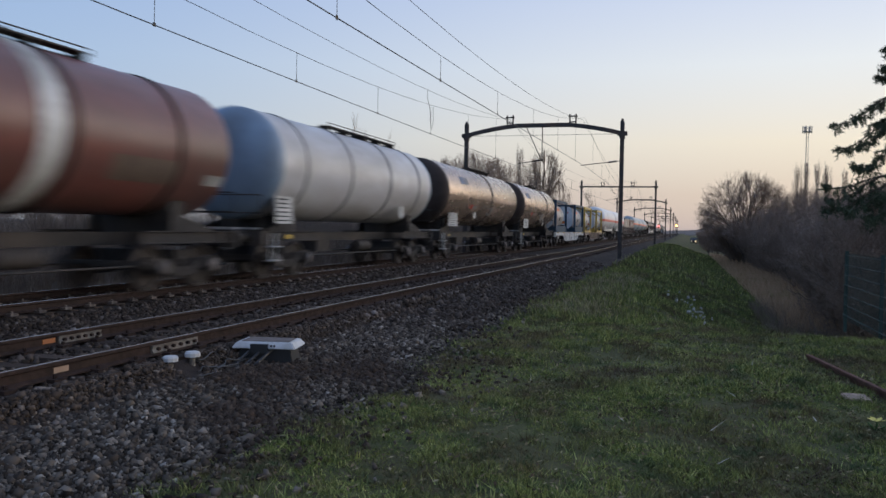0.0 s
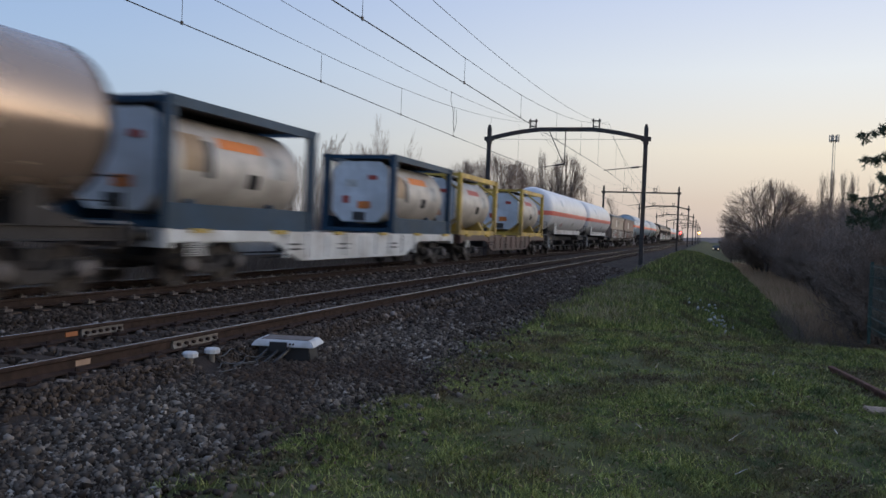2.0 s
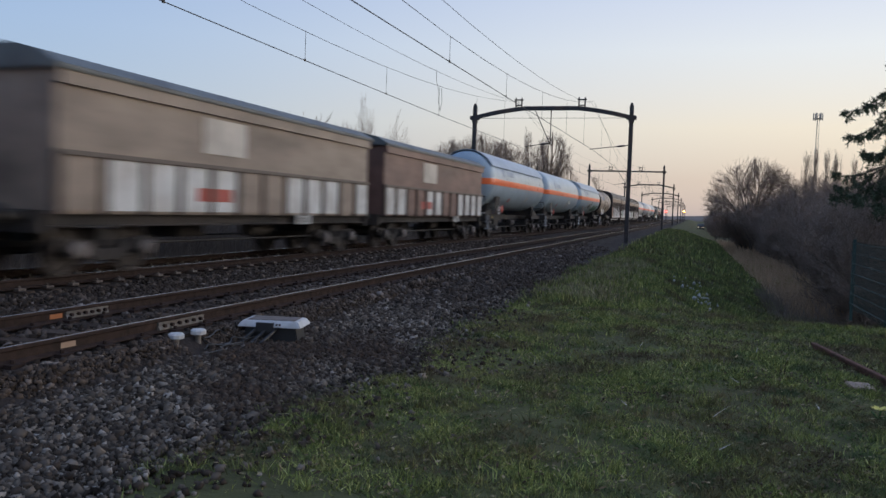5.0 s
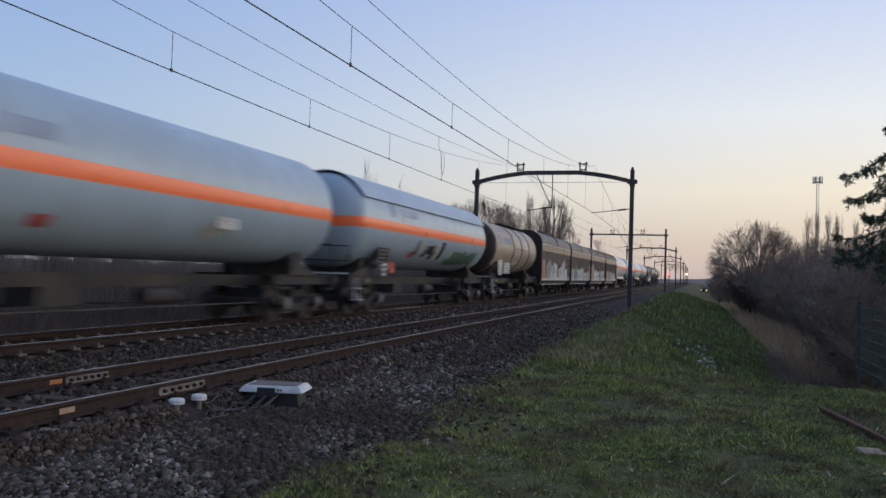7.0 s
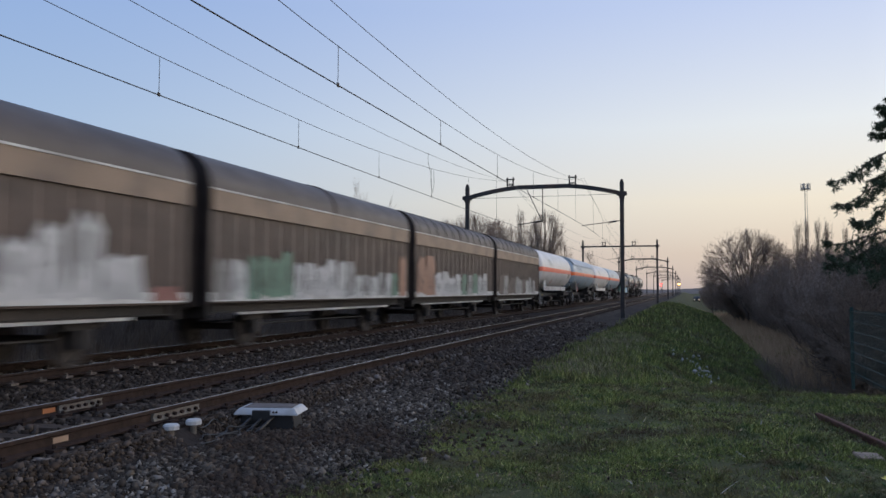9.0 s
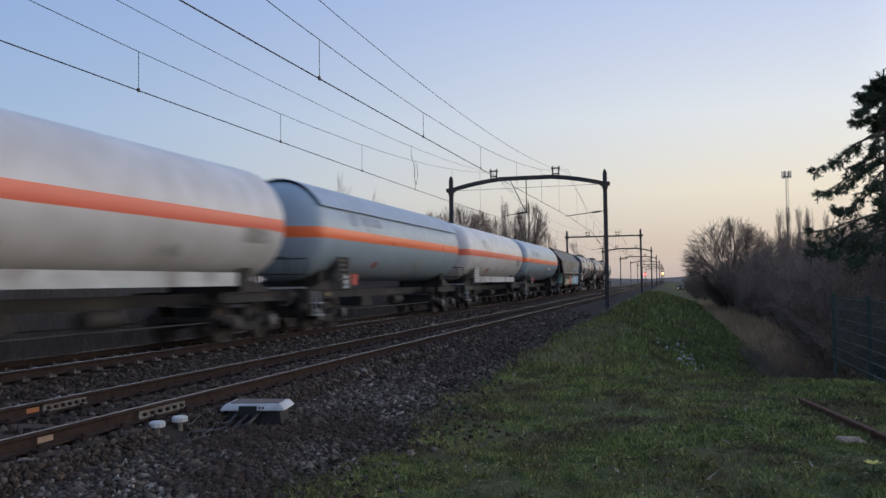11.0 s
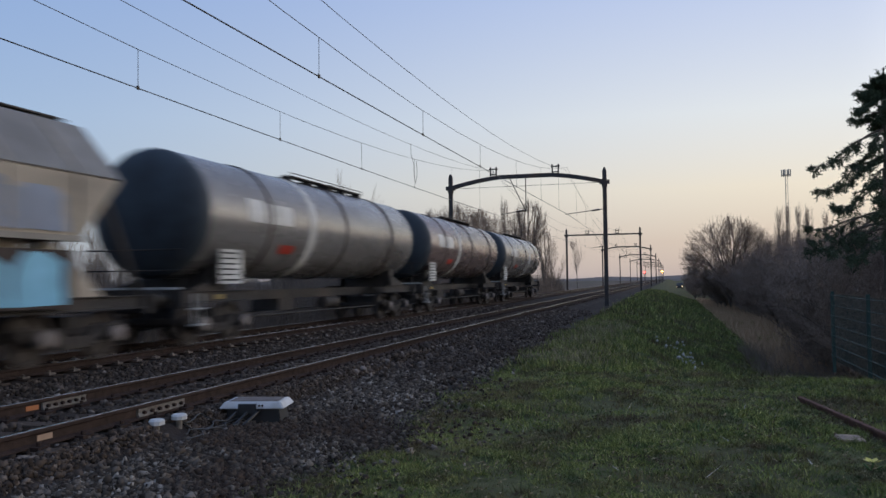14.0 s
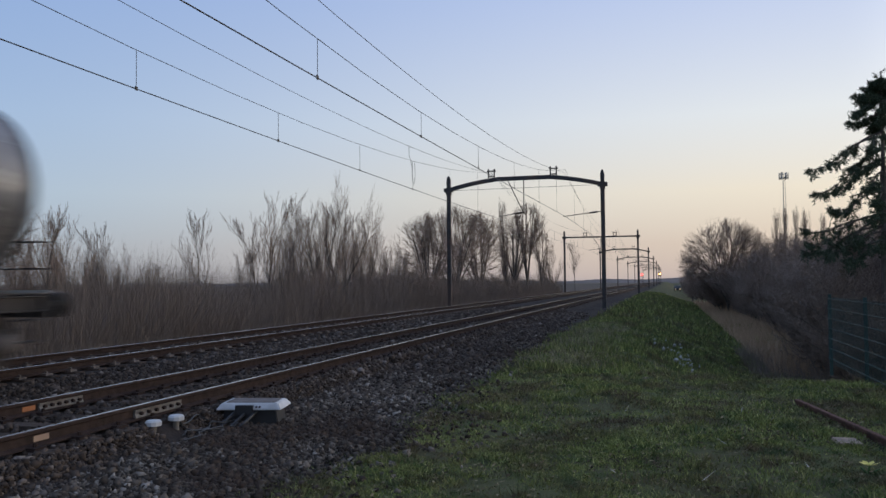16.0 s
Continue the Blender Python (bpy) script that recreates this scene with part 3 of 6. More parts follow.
def tank_wagon(label, rear, length, mat, r=1.45, zc=2.95, bands=(), band_mat=None, end_mat=None, sole=M_UNDER, shade_mat=None, walkway=(-0.15, 0.2), skirt=None, boards=(), ring=(), ring_mat=None, dish=0.5):
    w = wagon("tank_wagon", label, rear, length)
    running_gear(w, length, sole, stub=True)
    half = length / 2 - (0.66 if dish > 0.6 else 0.78)
    bm = bmesh.new()
    lathe(bm, tank_profile(half, r, dish), 48, "y", (0, 0, zc))
    t = part("tank", bm, mat, w, smooth=True)
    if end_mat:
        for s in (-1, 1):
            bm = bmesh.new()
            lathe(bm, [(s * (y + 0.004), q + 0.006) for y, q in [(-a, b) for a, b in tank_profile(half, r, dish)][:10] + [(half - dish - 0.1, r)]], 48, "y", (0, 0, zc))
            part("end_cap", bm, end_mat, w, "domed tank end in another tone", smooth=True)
    for y in bands:
        bm = bmesh.new()
        lathe(bm, [(y - 0.07, r - 0.01), (y - 0.07, r + 0.03), (y + 0.07, r + 0.03), (y + 0.07, r - 0.01)], 48, "y", (0, 0, zc))
        part("band", bm, band_mat or mat, t, smooth=True)
    for y, wd in ring:
        bm = bmesh.new()
        lathe(bm, [(y - wd / 2, r - 0.01), (y - wd / 2, r + 0.012), (y + wd / 2, r + 0.012), (y + wd / 2, r - 0.01)], 48, "y", (0, 0, zc))
        part("painted_ring", bm, ring_mat or M_LABEL, t, "broad white ring painted round the tank", smooth=True)
    if shade_mat:
        bm = bmesh.new()
        k = 22
        o = [((r + 0.07) * math.cos(a), zc + (r + 0.07) * math.sin(a)) for a in [radians(28 + 124 * i / k) for i in range(k + 1)]]
        i_ = [((r + 0.045) * math.cos(a), zc + (r + 0.045) * math.sin(a)) for a in [radians(28 + 124 * i / k) for i in range(k + 1)]]
        prism(bm, o + i_[::-1], -half + dish * 0.75, half - dish * 0.75)
        part("sun_shade", bm, shade_mat, w, "curved sheet-metal shade over the tank", smooth=True)
    # saddles
    h = length / 2 - 0.62
    for s in (-1, 1):
        y = s * (h - 1.75)
        bm = bmesh.new()
        arc = [(r * 0.99 * math.cos(a), zc + r * 0.99 * math.sin(a)) for a in [radians(-130 + 80 * i / 10) for i in range(11)]]
        prism(bm, arc + [(0.85, 1.15), (-0.85, 1.15)], y - 0.28, y + 0.28)
        part("saddle", bm, sole, w)
        bm = bmesh.new()
        for x in (-1.01, 1.01):
            bm = bmesh.new()
            prism(bm, [(y - s * 0.4, 1.2), (y + s * 1.1, 1.2), (y + s * 1.1, 1.25), (y - s * 0.4, 1.6)], x - 0.03, x + 0.03, "x")
            part("saddle_gusset", bm, sole, w)
    if skirt:
        for s in (-1, 1):
            bm = bmesh.new()
            box(bm, s * 1.2 - 0.03, s * 1.2 + 0.03, -half + 2.6, half - 2.6, 1.34, 1.66)
            part("side_sill", bm, skirt, w)
    # walkway on top with its rail
    if walkway:
        a, b = (q * length for q in walkway)
        bm = bmesh.new()
        for x in (-0.42, 0.18):
            box(bm, x, x + 0.3, a, b, zc + r + 0.07, zc + r + 0.1)
        for y in np.linspace(a + 0.1, b - 0.1, 5):
            box(bm, -0.42, 0.48, y - 0.03, y + 0.03, zc + r - 0.1, zc + r + 0.07)
        wk = part("walkway", bm, M_UNDER, w, "dark grating walkway on the tank's top")
        bm = bmesh.new()
        for y in np.linspace(a, b, 4):
            rod(bm, (0.5, y, zc + r + 0.05), (0.5, y, zc + r + 0.17), 0.015, 5)
        rod(bm, (0.5, a, zc + r + 0.17), (0.5, b, zc + r + 0.17), 0.015, 5)
        part("handrail", bm, M_UNDER, wk)
        bm = bmesh.new()
        lathe(bm, [(zc + r - 0.1, 0.3), (zc + r + 0.13, 0.3), (zc + r + 0.14, 0.34), (zc + r + 0.18, 0.32), (zc + r + 0.2, 0.1)], 20, "z", (0, (a + b) / 2 + 0.7, 0))
        part("manhole", bm, M_UNDER, w, smooth=True)
    # end platform rails and steps
    for s in (-1, 1):
        bm = bmesh.new()
        for x in (-1.2, 1.2):
            rod(bm, (x, s * h, 1.2), (x, s * h, 2.1), 0.018, 5)
        rod(bm, (-1.2, s * h, 2.1), (1.2, s * h, 2.1), 0.018, 5)
        rod(bm, (-1.2, s * h, 1.65), (1.2, s * h, 1.65), 0.015, 5)
        part("end_rail", bm, M_UNDER, w)
        bm = bmesh.new()
        box(bm, -1.22, 1.22, s * (h + 0.1) - 0.03, s * (h + 0.1) + 0.03, 1.24, 1.29)
        part("grab_rail", bm, M_LABEL, w, "white-painted grab rail")
        for x in (-1.28, 1.28):
            y = s * (h - 0.5)
            bm = bmesh.new()
            for z in (0.45, 0.8):
                box(bm, x - 0.14, x + 0.14, y - 0.16, y + 0.16, z, z + 0.03)
            box(bm, x - 0.02, x + 0.02, y - 0.17, y - 0.15, 0.45, 1.15)
            box(bm, x - 0.02, x + 0.02, y + 0.15, y + 0.17, 0.45, 1.15)
            part("step", bm, M_LABEL if s < 0 else M_UNDER, w)
    if "blue-grey gas" in label:
        board(w, 1.36, -length / 2 + 3.9, 1.5, 0.45, 0.36, M_RED, 0, "red_placard", "small red placard")
        board(w, 1.36, -length / 2 + 3.2, 1.42, 0.35, 0.4, M_LABEL, 2)
    board(w, 1.275, -length / 2 + 2.0, 1.06, 0.3, 0.1, M_YELLOW, 0, "brake_handle", "yellow painted brake handle plate")
    for bd in boards:
        board(w, *bd[:5], **(bd[5] if len(bd) > 5 else {}))
    return w


def curved_patch(w, name, r, zc, y0, y1, a0, a1, mat, label="", off=0.012):
    """A painted panel that follows the tank."""
    bm = bmesh.new()
    k = 6
    rows = []
    for i in range(k + 1):
        a = radians(a0 + (a1 - a0) * i / k)
        rows.append([bm.verts.new(((r + off) * math.cos(a), y, zc + (r + off) * math.sin(a))) for y in (y0, y1)])
    for p, q in zip(rows, rows[1:]):
        bm.faces.new((p[0], p[1], q[1], q[0]))
    bmesh.ops.solidify(bm, geom=bm.faces[:], thickness=0.008)
    return part(name, bm, mat, w, label, smooth=True)


M_BROWN = material("dirty_red_brown_paint", (0.17, 0.062, 0.05), 0.4, 0, (0.12, 0.05, 0.042), 2, dirt=(0.10, 0.055, 0.045), dirt_scale=0.6, stretch=(1, 0.35, 1))
M_GREY = material("dirty_light_grey_paint", (0.5, 0.5, 0.51), 0.4, 0, (0.42, 0.41, 0.41), 2, dirt=(0.3, 0.28, 0.26), dirt_scale=0.7, stretch=(1, 0.35, 1))
M_BRONZE = material("stained_steel_cladding", (0.47, 0.35, 0.265), 0.26, 0.65, (0.38, 0.285, 0.22), 2, dirt=(0.27, 0.205, 0.16), dirt_scale=0.5, stretch=(1, 0.35, 1), bump=0.05, bump_scale=3)
M_TAN = material("soiled_beige_paint", (0.35, 0.275, 0.21), 0.42, 0, (0.27, 0.21, 0.16), 2, dirt=(0.17, 0.13, 0.1), dirt_scale=0.7, stretch=(1, 0.35, 1))
M_DUSK = material("grimy_grey_brown_tank_paint", (0.2, 0.192, 0.19), 0.27, 0.15, (0.15, 0.142, 0.138), 2, dirt=(0.1, 0.088, 0.08), dirt_scale=0.7, stretch=(1, 0.35, 1))
M_MAROON = material("grimy_maroon_brown_tank_paint", (0.175, 0.13, 0.125), 0.27, 0.15, (0.125, 0.095, 0.09), 2, dirt=(0.085, 0.067, 0.062), dirt_scale=0.7, stretch=(1, 0.35, 1))
# darker blue-grey and brown tones, mostly for wagon ends
M_DARKEND = material("dark_blue_grey_paint", (0.04, 0.052, 0.065), 0.6, 0, (0.028, 0.034, 0.042), 2, gloss=0.2)
M_BROWNEND = material("dark_brown_end", (0.05, 0.038, 0.034), 0.65, 0, (0.03, 0.024, 0.022), 2, gloss=0.15)
RED_STRIPE, ORANGE = (0.68, 0.17, 0.12), (0.78, 0.14, 0.035)
DEEP_ORANGE = (0.7, 0.13, 0.07)
M_WHITE_RED = striped("white_gas_tank_red_stripe", (0.66, 0.66, 0.68), RED_STRIPE, 2.57, 2.86, rough=0.35, second=(0.55, 0.55, 0.56), scale=1.5, dirt=(0.56, 0.55, 0.54), dirt_scale=0.6)
M_GREY_OR = striped("grey_gas_tank_orange_stripe", (0.31, 0.385, 0.45), ORANGE, 2.72, 3.04, rough=0.32, second=(0.28, 0.345, 0.4), scale=1.5, dirt=(0.26, 0.31, 0.35), dirt_scale=0.6)
M_WHITE_OR = striped("white_gas_tank_orange_stripe", (0.63, 0.61, 0.61), DEEP_ORANGE, 2.72, 3.04, rough=0.35, second=(0.5, 0.49, 0.48), scale=1.5, dirt=(0.48, 0.46, 0.44), dirt_scale=0.6)
M_SHADE = material("blue_grey_shade_sheet", (0.30, 0.36, 0.44), 0.35, 0, (0.27, 0.32, 0.39), 1.5, dirt=(0.25, 0.3, 0.36))
M_WHITEPAINT = material("soiled_white_paint", (0.55, 0.55, 0.53), 0.55, 0, (0.4, 0.39, 0.37), 3, dirt=(0.16, 0.13, 0.11), dirt_scale=1.2)
M_BLUEEND = material("blue_grey_end_tone", (0.2, 0.28, 0.38), 0.45, 0, (0.16, 0.22, 0.3), 2, dirt=(0.13, 0.16, 0.2))
M_GREYBAND = material("grimy_grey_band", (0.3, 0.29, 0.285), 0.5, 0, (0.22, 0.21, 0.205), 3)
M_TANBAND = material("brown_stained_band", (0.17, 0.125, 0.095), 0.5, 0, (0.11, 0.08, 0.062), 4)
M_RUSTBAND = material("rust_streaked_band", (0.07, 0.05, 0.042), 0.6, 0, (0.04, 0.03, 0.027), 4)

S = dict(lines=0)
tank_wagon("red-brown dirty tank wagon with a pale ring", 16.12 + 1.22, 15.2, M_BROWN, bands=(-4.6, -1.6, 1.6, 4.6), band_mat=M_BROWNEND, ring=((1.1, 0.55),), ring_mat=M_LABEL)
tank_wagon("light grey banded tank wagon with a blue-grey end", 31.24 + 1.22, 15.1, M_GREY, bands=(-4.8, -1.7, 1.7, 4.8), band_mat=M_GREYBAND, end_mat=M_BLUEEND, walkway=(-0.1, 0.3),
           boards=((1.3, -5.9, 1.75, 0.9, 0.7), (1.35, 3.0, 1.9, 0.5, 0.4)))
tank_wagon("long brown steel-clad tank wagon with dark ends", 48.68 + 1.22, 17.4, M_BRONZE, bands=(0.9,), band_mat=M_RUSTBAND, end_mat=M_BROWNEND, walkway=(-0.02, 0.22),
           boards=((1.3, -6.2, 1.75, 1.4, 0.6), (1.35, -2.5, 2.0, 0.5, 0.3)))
tank_wagon("steel-clad tank wagon with dark ends and a dark band", 63.8 + 1.22, 15.1, M_BRONZE, bands=(2.6,), band_mat=M_RUSTBAND, end_mat=M_BROWNEND, walkway=(0.02, 0.2),
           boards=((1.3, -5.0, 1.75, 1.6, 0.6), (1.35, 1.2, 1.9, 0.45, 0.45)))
for rear, length in ((121.49, 18.2), (139.44, 18.0)):
    tank_wagon("white pressure-gas tank wagon with a red stripe", rear + 1.22, length, M_WHITE_RED, r=1.5, dish=0.78, zc=2.93, walkway=None, skirt=M_WHITEPAINT, boards=((1.32, -5.9, 1.75, 1.0, 0.7),))
tank_wagon("blue-grey gas tank wagon with orange stripe and sun shade", 185.91 + 1.22, 17.2, M_GREY_OR, r=1.5, dish=0.78, walkway=None, shade_mat=M_SHADE, boards=((1.32, -5.6, 1.8, 1.1, 0.7, dict(mat=M_INK, lines=5, ink=M_AXLEBOX, name="equipment_box", label="black valve box")),))
tank_wagon("blue-grey gas tank wagon with an orange stripe", 203.74 + 1.22, 17.8, M_GREY_OR, r=1.5, dish=0.78, walkway=None, boards=((1.32, -5.9, 1.8, 0.8, 0.6, dict(mat=M_INK, lines=5, ink=M_AXLEBOX, name="equipment_box", label="black valve box")), (1.42, 2.4, 2.3, 0.8, 0.25)))
tank_wagon("blue-grey gas tank wagon with sun shade and green graffiti", 221.31 + 1.22, 17.6, M_GREY_OR, r=1.5, dish=0.78, walkway=None, shade_mat=M_SHADE, boards=((1.32, -5.6, 1.8, 1.1, 0.7, dict(mat=M_INK, lines=5, ink=M_AXLEBOX, name="equipment_box", label="black valve box")),))
tank_wagon("soiled beige tank wagon with rusty bands", 235.05 + 1.22, 13.7, M_TAN, r=1.38, zc=2.85, bands=(-1.2, 1.0, 3.2), band_mat=M_TANBAND, end_mat=M_BROWNEND, walkway=(-0.05, 0.3), boards=((1.3, -4.2, 1.75, 0.9, 0.8), (1.3, -2.6, 1.75, 1.4, 0.6)))
tank_wagon("white gas tank wagon with an orange stripe", 306.83 + 1.22, 17.0, M_WHITE_OR, r=1.5, dish=0.78, walkway=None, skirt=M_WHITEPAINT, boards=((1.32, -5.6, 1.75, 1.0, 0.7),))
tank_wagon("blue-grey gas tank wagon with orange stripe and sun shade", 325.04 + 1.22, 18.2, M_GREY_OR, r=1.5, dish=0.78, walkway=None, shade_mat=M_SHADE, boards=((1.32, -6.0, 1.8, 1.0, 0.8, dict(mat=M_INK, lines=5, ink=M_AXLEBOX, name="equipment_box", label="black valve box")),))
tank_wagon("white gas tank wagon with an orange stripe", 342.48 + 1.22, 17.4, M_WHITE_OR, r=1.5, dish=0.78, walkway=None, skirt=M_WHITEPAINT, boards=((1.32, -5.6, 1.75, 1.0, 0.8),))
tank_wagon("blue-grey gas tank wagon with an orange stripe", 360.55 + 1.22, 18.1, M_GREY_OR, r=1.5, dish=0.78, walkway=None, boards=((1.32, -6.2, 1.8, 0.9, 0.6, dict(mat=M_INK, lines=5, ink=M_AXLEBOX, name="equipment_box", label="black valve box")), (1.42, 2.4, 2.3, 0.8, 0.25)))
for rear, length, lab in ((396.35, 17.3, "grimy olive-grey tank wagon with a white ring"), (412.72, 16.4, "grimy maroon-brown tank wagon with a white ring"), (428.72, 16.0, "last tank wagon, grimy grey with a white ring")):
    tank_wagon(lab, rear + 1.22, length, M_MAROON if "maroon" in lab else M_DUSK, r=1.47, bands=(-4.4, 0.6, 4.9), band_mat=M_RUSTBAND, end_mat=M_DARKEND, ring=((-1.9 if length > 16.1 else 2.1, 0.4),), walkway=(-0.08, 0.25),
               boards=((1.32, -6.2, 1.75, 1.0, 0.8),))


# ---- wagons that are no tanks ----
def paint(name, c, d=(0.1, 0.08, 0.07), **kw):
    return material(name, c, kw.pop("rough", 0.55), 0, tuple(q * 0.75 for q in c), kw.pop("scale", 3), dirt=d, dirt_scale=kw.pop("dirt_scale", 0.9), **kw)


M_BLUE = paint("dark_blue_frame_paint", (0.016, 0.05, 0.095), (0.018, 0.038, 0.06), gloss=0.25)
M_YFRAME = paint("yellow_frame_paint", (0.55, 0.37, 0.06), (0.2, 0.13, 0.05))
M_CREAM = paint("cream_container_cladding", (0.50, 0.46, 0.41), (0.26, 0.23, 0.2), rough=0.45)
M_PALE = paint("pale_blue_white_end", (0.62, 0.66, 0.7), (0.4, 0.42, 0.44))
M_SILL_W = paint("chalky_white_sill", (0.64, 0.64, 0.62), (0.36, 0.33, 0.3), dirt_scale=1.4)
M_SILL_B = paint("red_brown_sill", (0.11, 0.06, 0.05), (0.05, 0.035, 0.03))
M_ORANGE_SIGN = paint("orange_hazard_plate", (0.75, 0.22, 0.03), (0.4, 0.12, 0.03))
M_WALL = paint("dark_brown_sliding_wall", (0.078, 0.05, 0.04), (0.044, 0.031, 0.026), stretch=(1, 0.3, 1))
M_RIB = paint("faded_brown_rib", (0.105, 0.078, 0.065), (0.06, 0.045, 0.038))
M_EAVE = paint("faded_tan_eave", (0.25, 0.175, 0.12), (0.12, 0.085, 0.065))
M_ROOF = paint("grey_brown_sheet_roof", (0.088, 0.07, 0.062), (0.055, 0.042, 0.037), stretch=(1, 0.4, 1))
M_RBROWN = paint("faded_brown_board", (0.17, 0.095, 0.075), (0.09, 0.055, 0.045), stretch=(1, 0.3, 1))
M_BEIGE = paint("stained_beige_board", (0.27, 0.21, 0.165), (0.12, 0.09, 0.07), stretch=(1, 0.3, 1))
M_TARP = paint("grey_green_roof_sheet", (0.11, 0.12, 0.12), (0.06, 0.06, 0.06))
M_HOPPER = paint("grey_beige_hopper_steel", (0.32, 0.275, 0.22), (0.17, 0.145, 0.12), stretch=(1, 0.4, 1))
M_HOPPERROOF = paint("dark_grey_hopper_roof", (0.2, 0.185, 0.165), (0.11, 0.1, 0.088))
G_WHITE, G_GREEN, G_BLUE, G_RED, G_LIME, G_PINK = (paint("sprayed_" + k, c, tuple(q * 0.6 for q in c), rough=0.5) for k, c in
                                                  (("white", (0.5, 0.5, 0.5)), ("green", (0.12, 0.22, 0.16)), ("light_blue", (0.16, 0.42, 0.6)), ("red", (0.42, 0.07, 0.05)), ("lime", (0.45, 0.45, 0.2)), ("orange", (0.33, 0.175, 0.115))))


M_BLACK_BOX = paint("black_box_paint", (0.025, 0.025, 0.027), (0.04, 0.036, 0.034))
M_OUTLINE = paint("sprayed_dark_outline", (0.05, 0.045, 0.045), (0.08, 0.07, 0.065))


def graffiti(w, x, y0, y1, z0, z1, mats, n, seed, lined=False):
    """Sprayed block letters on a flat side: filled shapes that touch, with darker strokes over them."""
    rng = random.Random(seed)
    step = (y1 - y0) / n
    for i in range(n):
        bm = bmesh.new()
        top = z0 + (z1 - z0) * rng.uniform(0.78, 1.0)
        cy = y0 + (i + 0.5) * step
        hw = step * rng.uniform(0.46, 0.56)
        lean = rng.uniform(-0.12, 0.12) * step
        pts = []
        for fy, fz in ((-1, 0), (-0.35, rng.uniform(0, 0.12)), (0.3, rng.uniform(0, 0.1)), (1, 0.02), (rng.uniform(0.8, 1.0), 0.4), (rng.uniform(0.7, 1.05), 0.8), (rng.uniform(0.3, 0.8), 1.0),
                       (rng.uniform(-0.2, 0.2), rng.uniform(0.82, 1.0)), (rng.uniform(-0.8, -0.3), 1.0), (rng.uniform(-1.05, -0.7), 0.78), (rng.uniform(-1.0, -0.8), 0.4)):
            pts.append((cy + hw * fy + lean * fz, z0 + (top - z0) * fz))
        d = 0.004 + 0.003 * (i % 2)
        prism(bm, pts, x, x + d, "x")
        part("graffiti", bm, rng.choice(mats), w, "sprayed graffiti letter")
        if lined:
            bm = bmesh.new()
            for _ in range(3):
                a, b = cy + hw * rng.uniform(-0.9, 0.9), z0 + (top - z0) * rng.uniform(0.12, 0.5)
                t, wd = (top - z0) * rng.uniform(0.2, 0.45), rng.uniform(0.03, 0.075)
                k = rng.uniform(-0.3, 0.3) * t
                prism(bm, [(a, b), (a + wd, b), (a + wd + k, b + t), (a + k, b + t)], x + 0.0085, x + 0.0115, "x")
            part("graffiti_line", bm, M_OUTLINE, w, "dark sprayed outline strokes")


def container_wagon(label, front, rear, sill):
    length = rear - front
    w = wagon("container_wagon", label, rear, length)
    running_gear(w, length, sill, deck=1.16)
    h = length / 2 - 0.62
    for s in (-1, 1):
        bm = bmesh.new()
        o = [(-h, 1.16), (-h, 0.92), (-h + 4.0, 0.92), (-h + 5.4, 0.42), (h - 5.4, 0.42), (h - 4.0, 0.92), (h, 0.92), (h, 1.16)]
        prism(bm, o, s * 1.27 - 0.025, s * 1.27 + 0.025, "x")
        sd = part("side_girder", bm, sill, w, "deep fish-bellied side girder")
        for y in np.linspace(-h + 4.6, h - 4.6, 9):
            bm = bmesh.new()
            box(bm, s * 1.31 - 0.03, s * 1.31 + 0.03, y - 0.05, y + 0.05, 0.5, 1.12)
            part("stiffener", bm, sill, sd)
        for y in np.linspace(-h + 1.0, h - 1.0, 6):
            bm = bmesh.new()
            box(bm, s * 1.3 - 0.05, s * 1.3 + 0.06, y - 0.3, y + 0.3, 1.1, 1.19)
            part("container_pin", bm, M_YELLOW, sd)
        for y in (-4.1, -1.2, 2.6):
            if s > 0:
                board(w, 1.312, y, 0.78, 0.9, 0.3, sill, 2)
    for y in np.linspace(-h + 0.6, h - 0.6, 9):
        bm = bmesh.new()
        box(bm, -1.24, 1.24, y - 0.12, y + 0.12, 1.0, 1.14)
        part("cross_member", bm, M_UNDER, w)
    board(w, 1.36, -h + 0.8, 0.78, 0.6, 0.3)
    return w


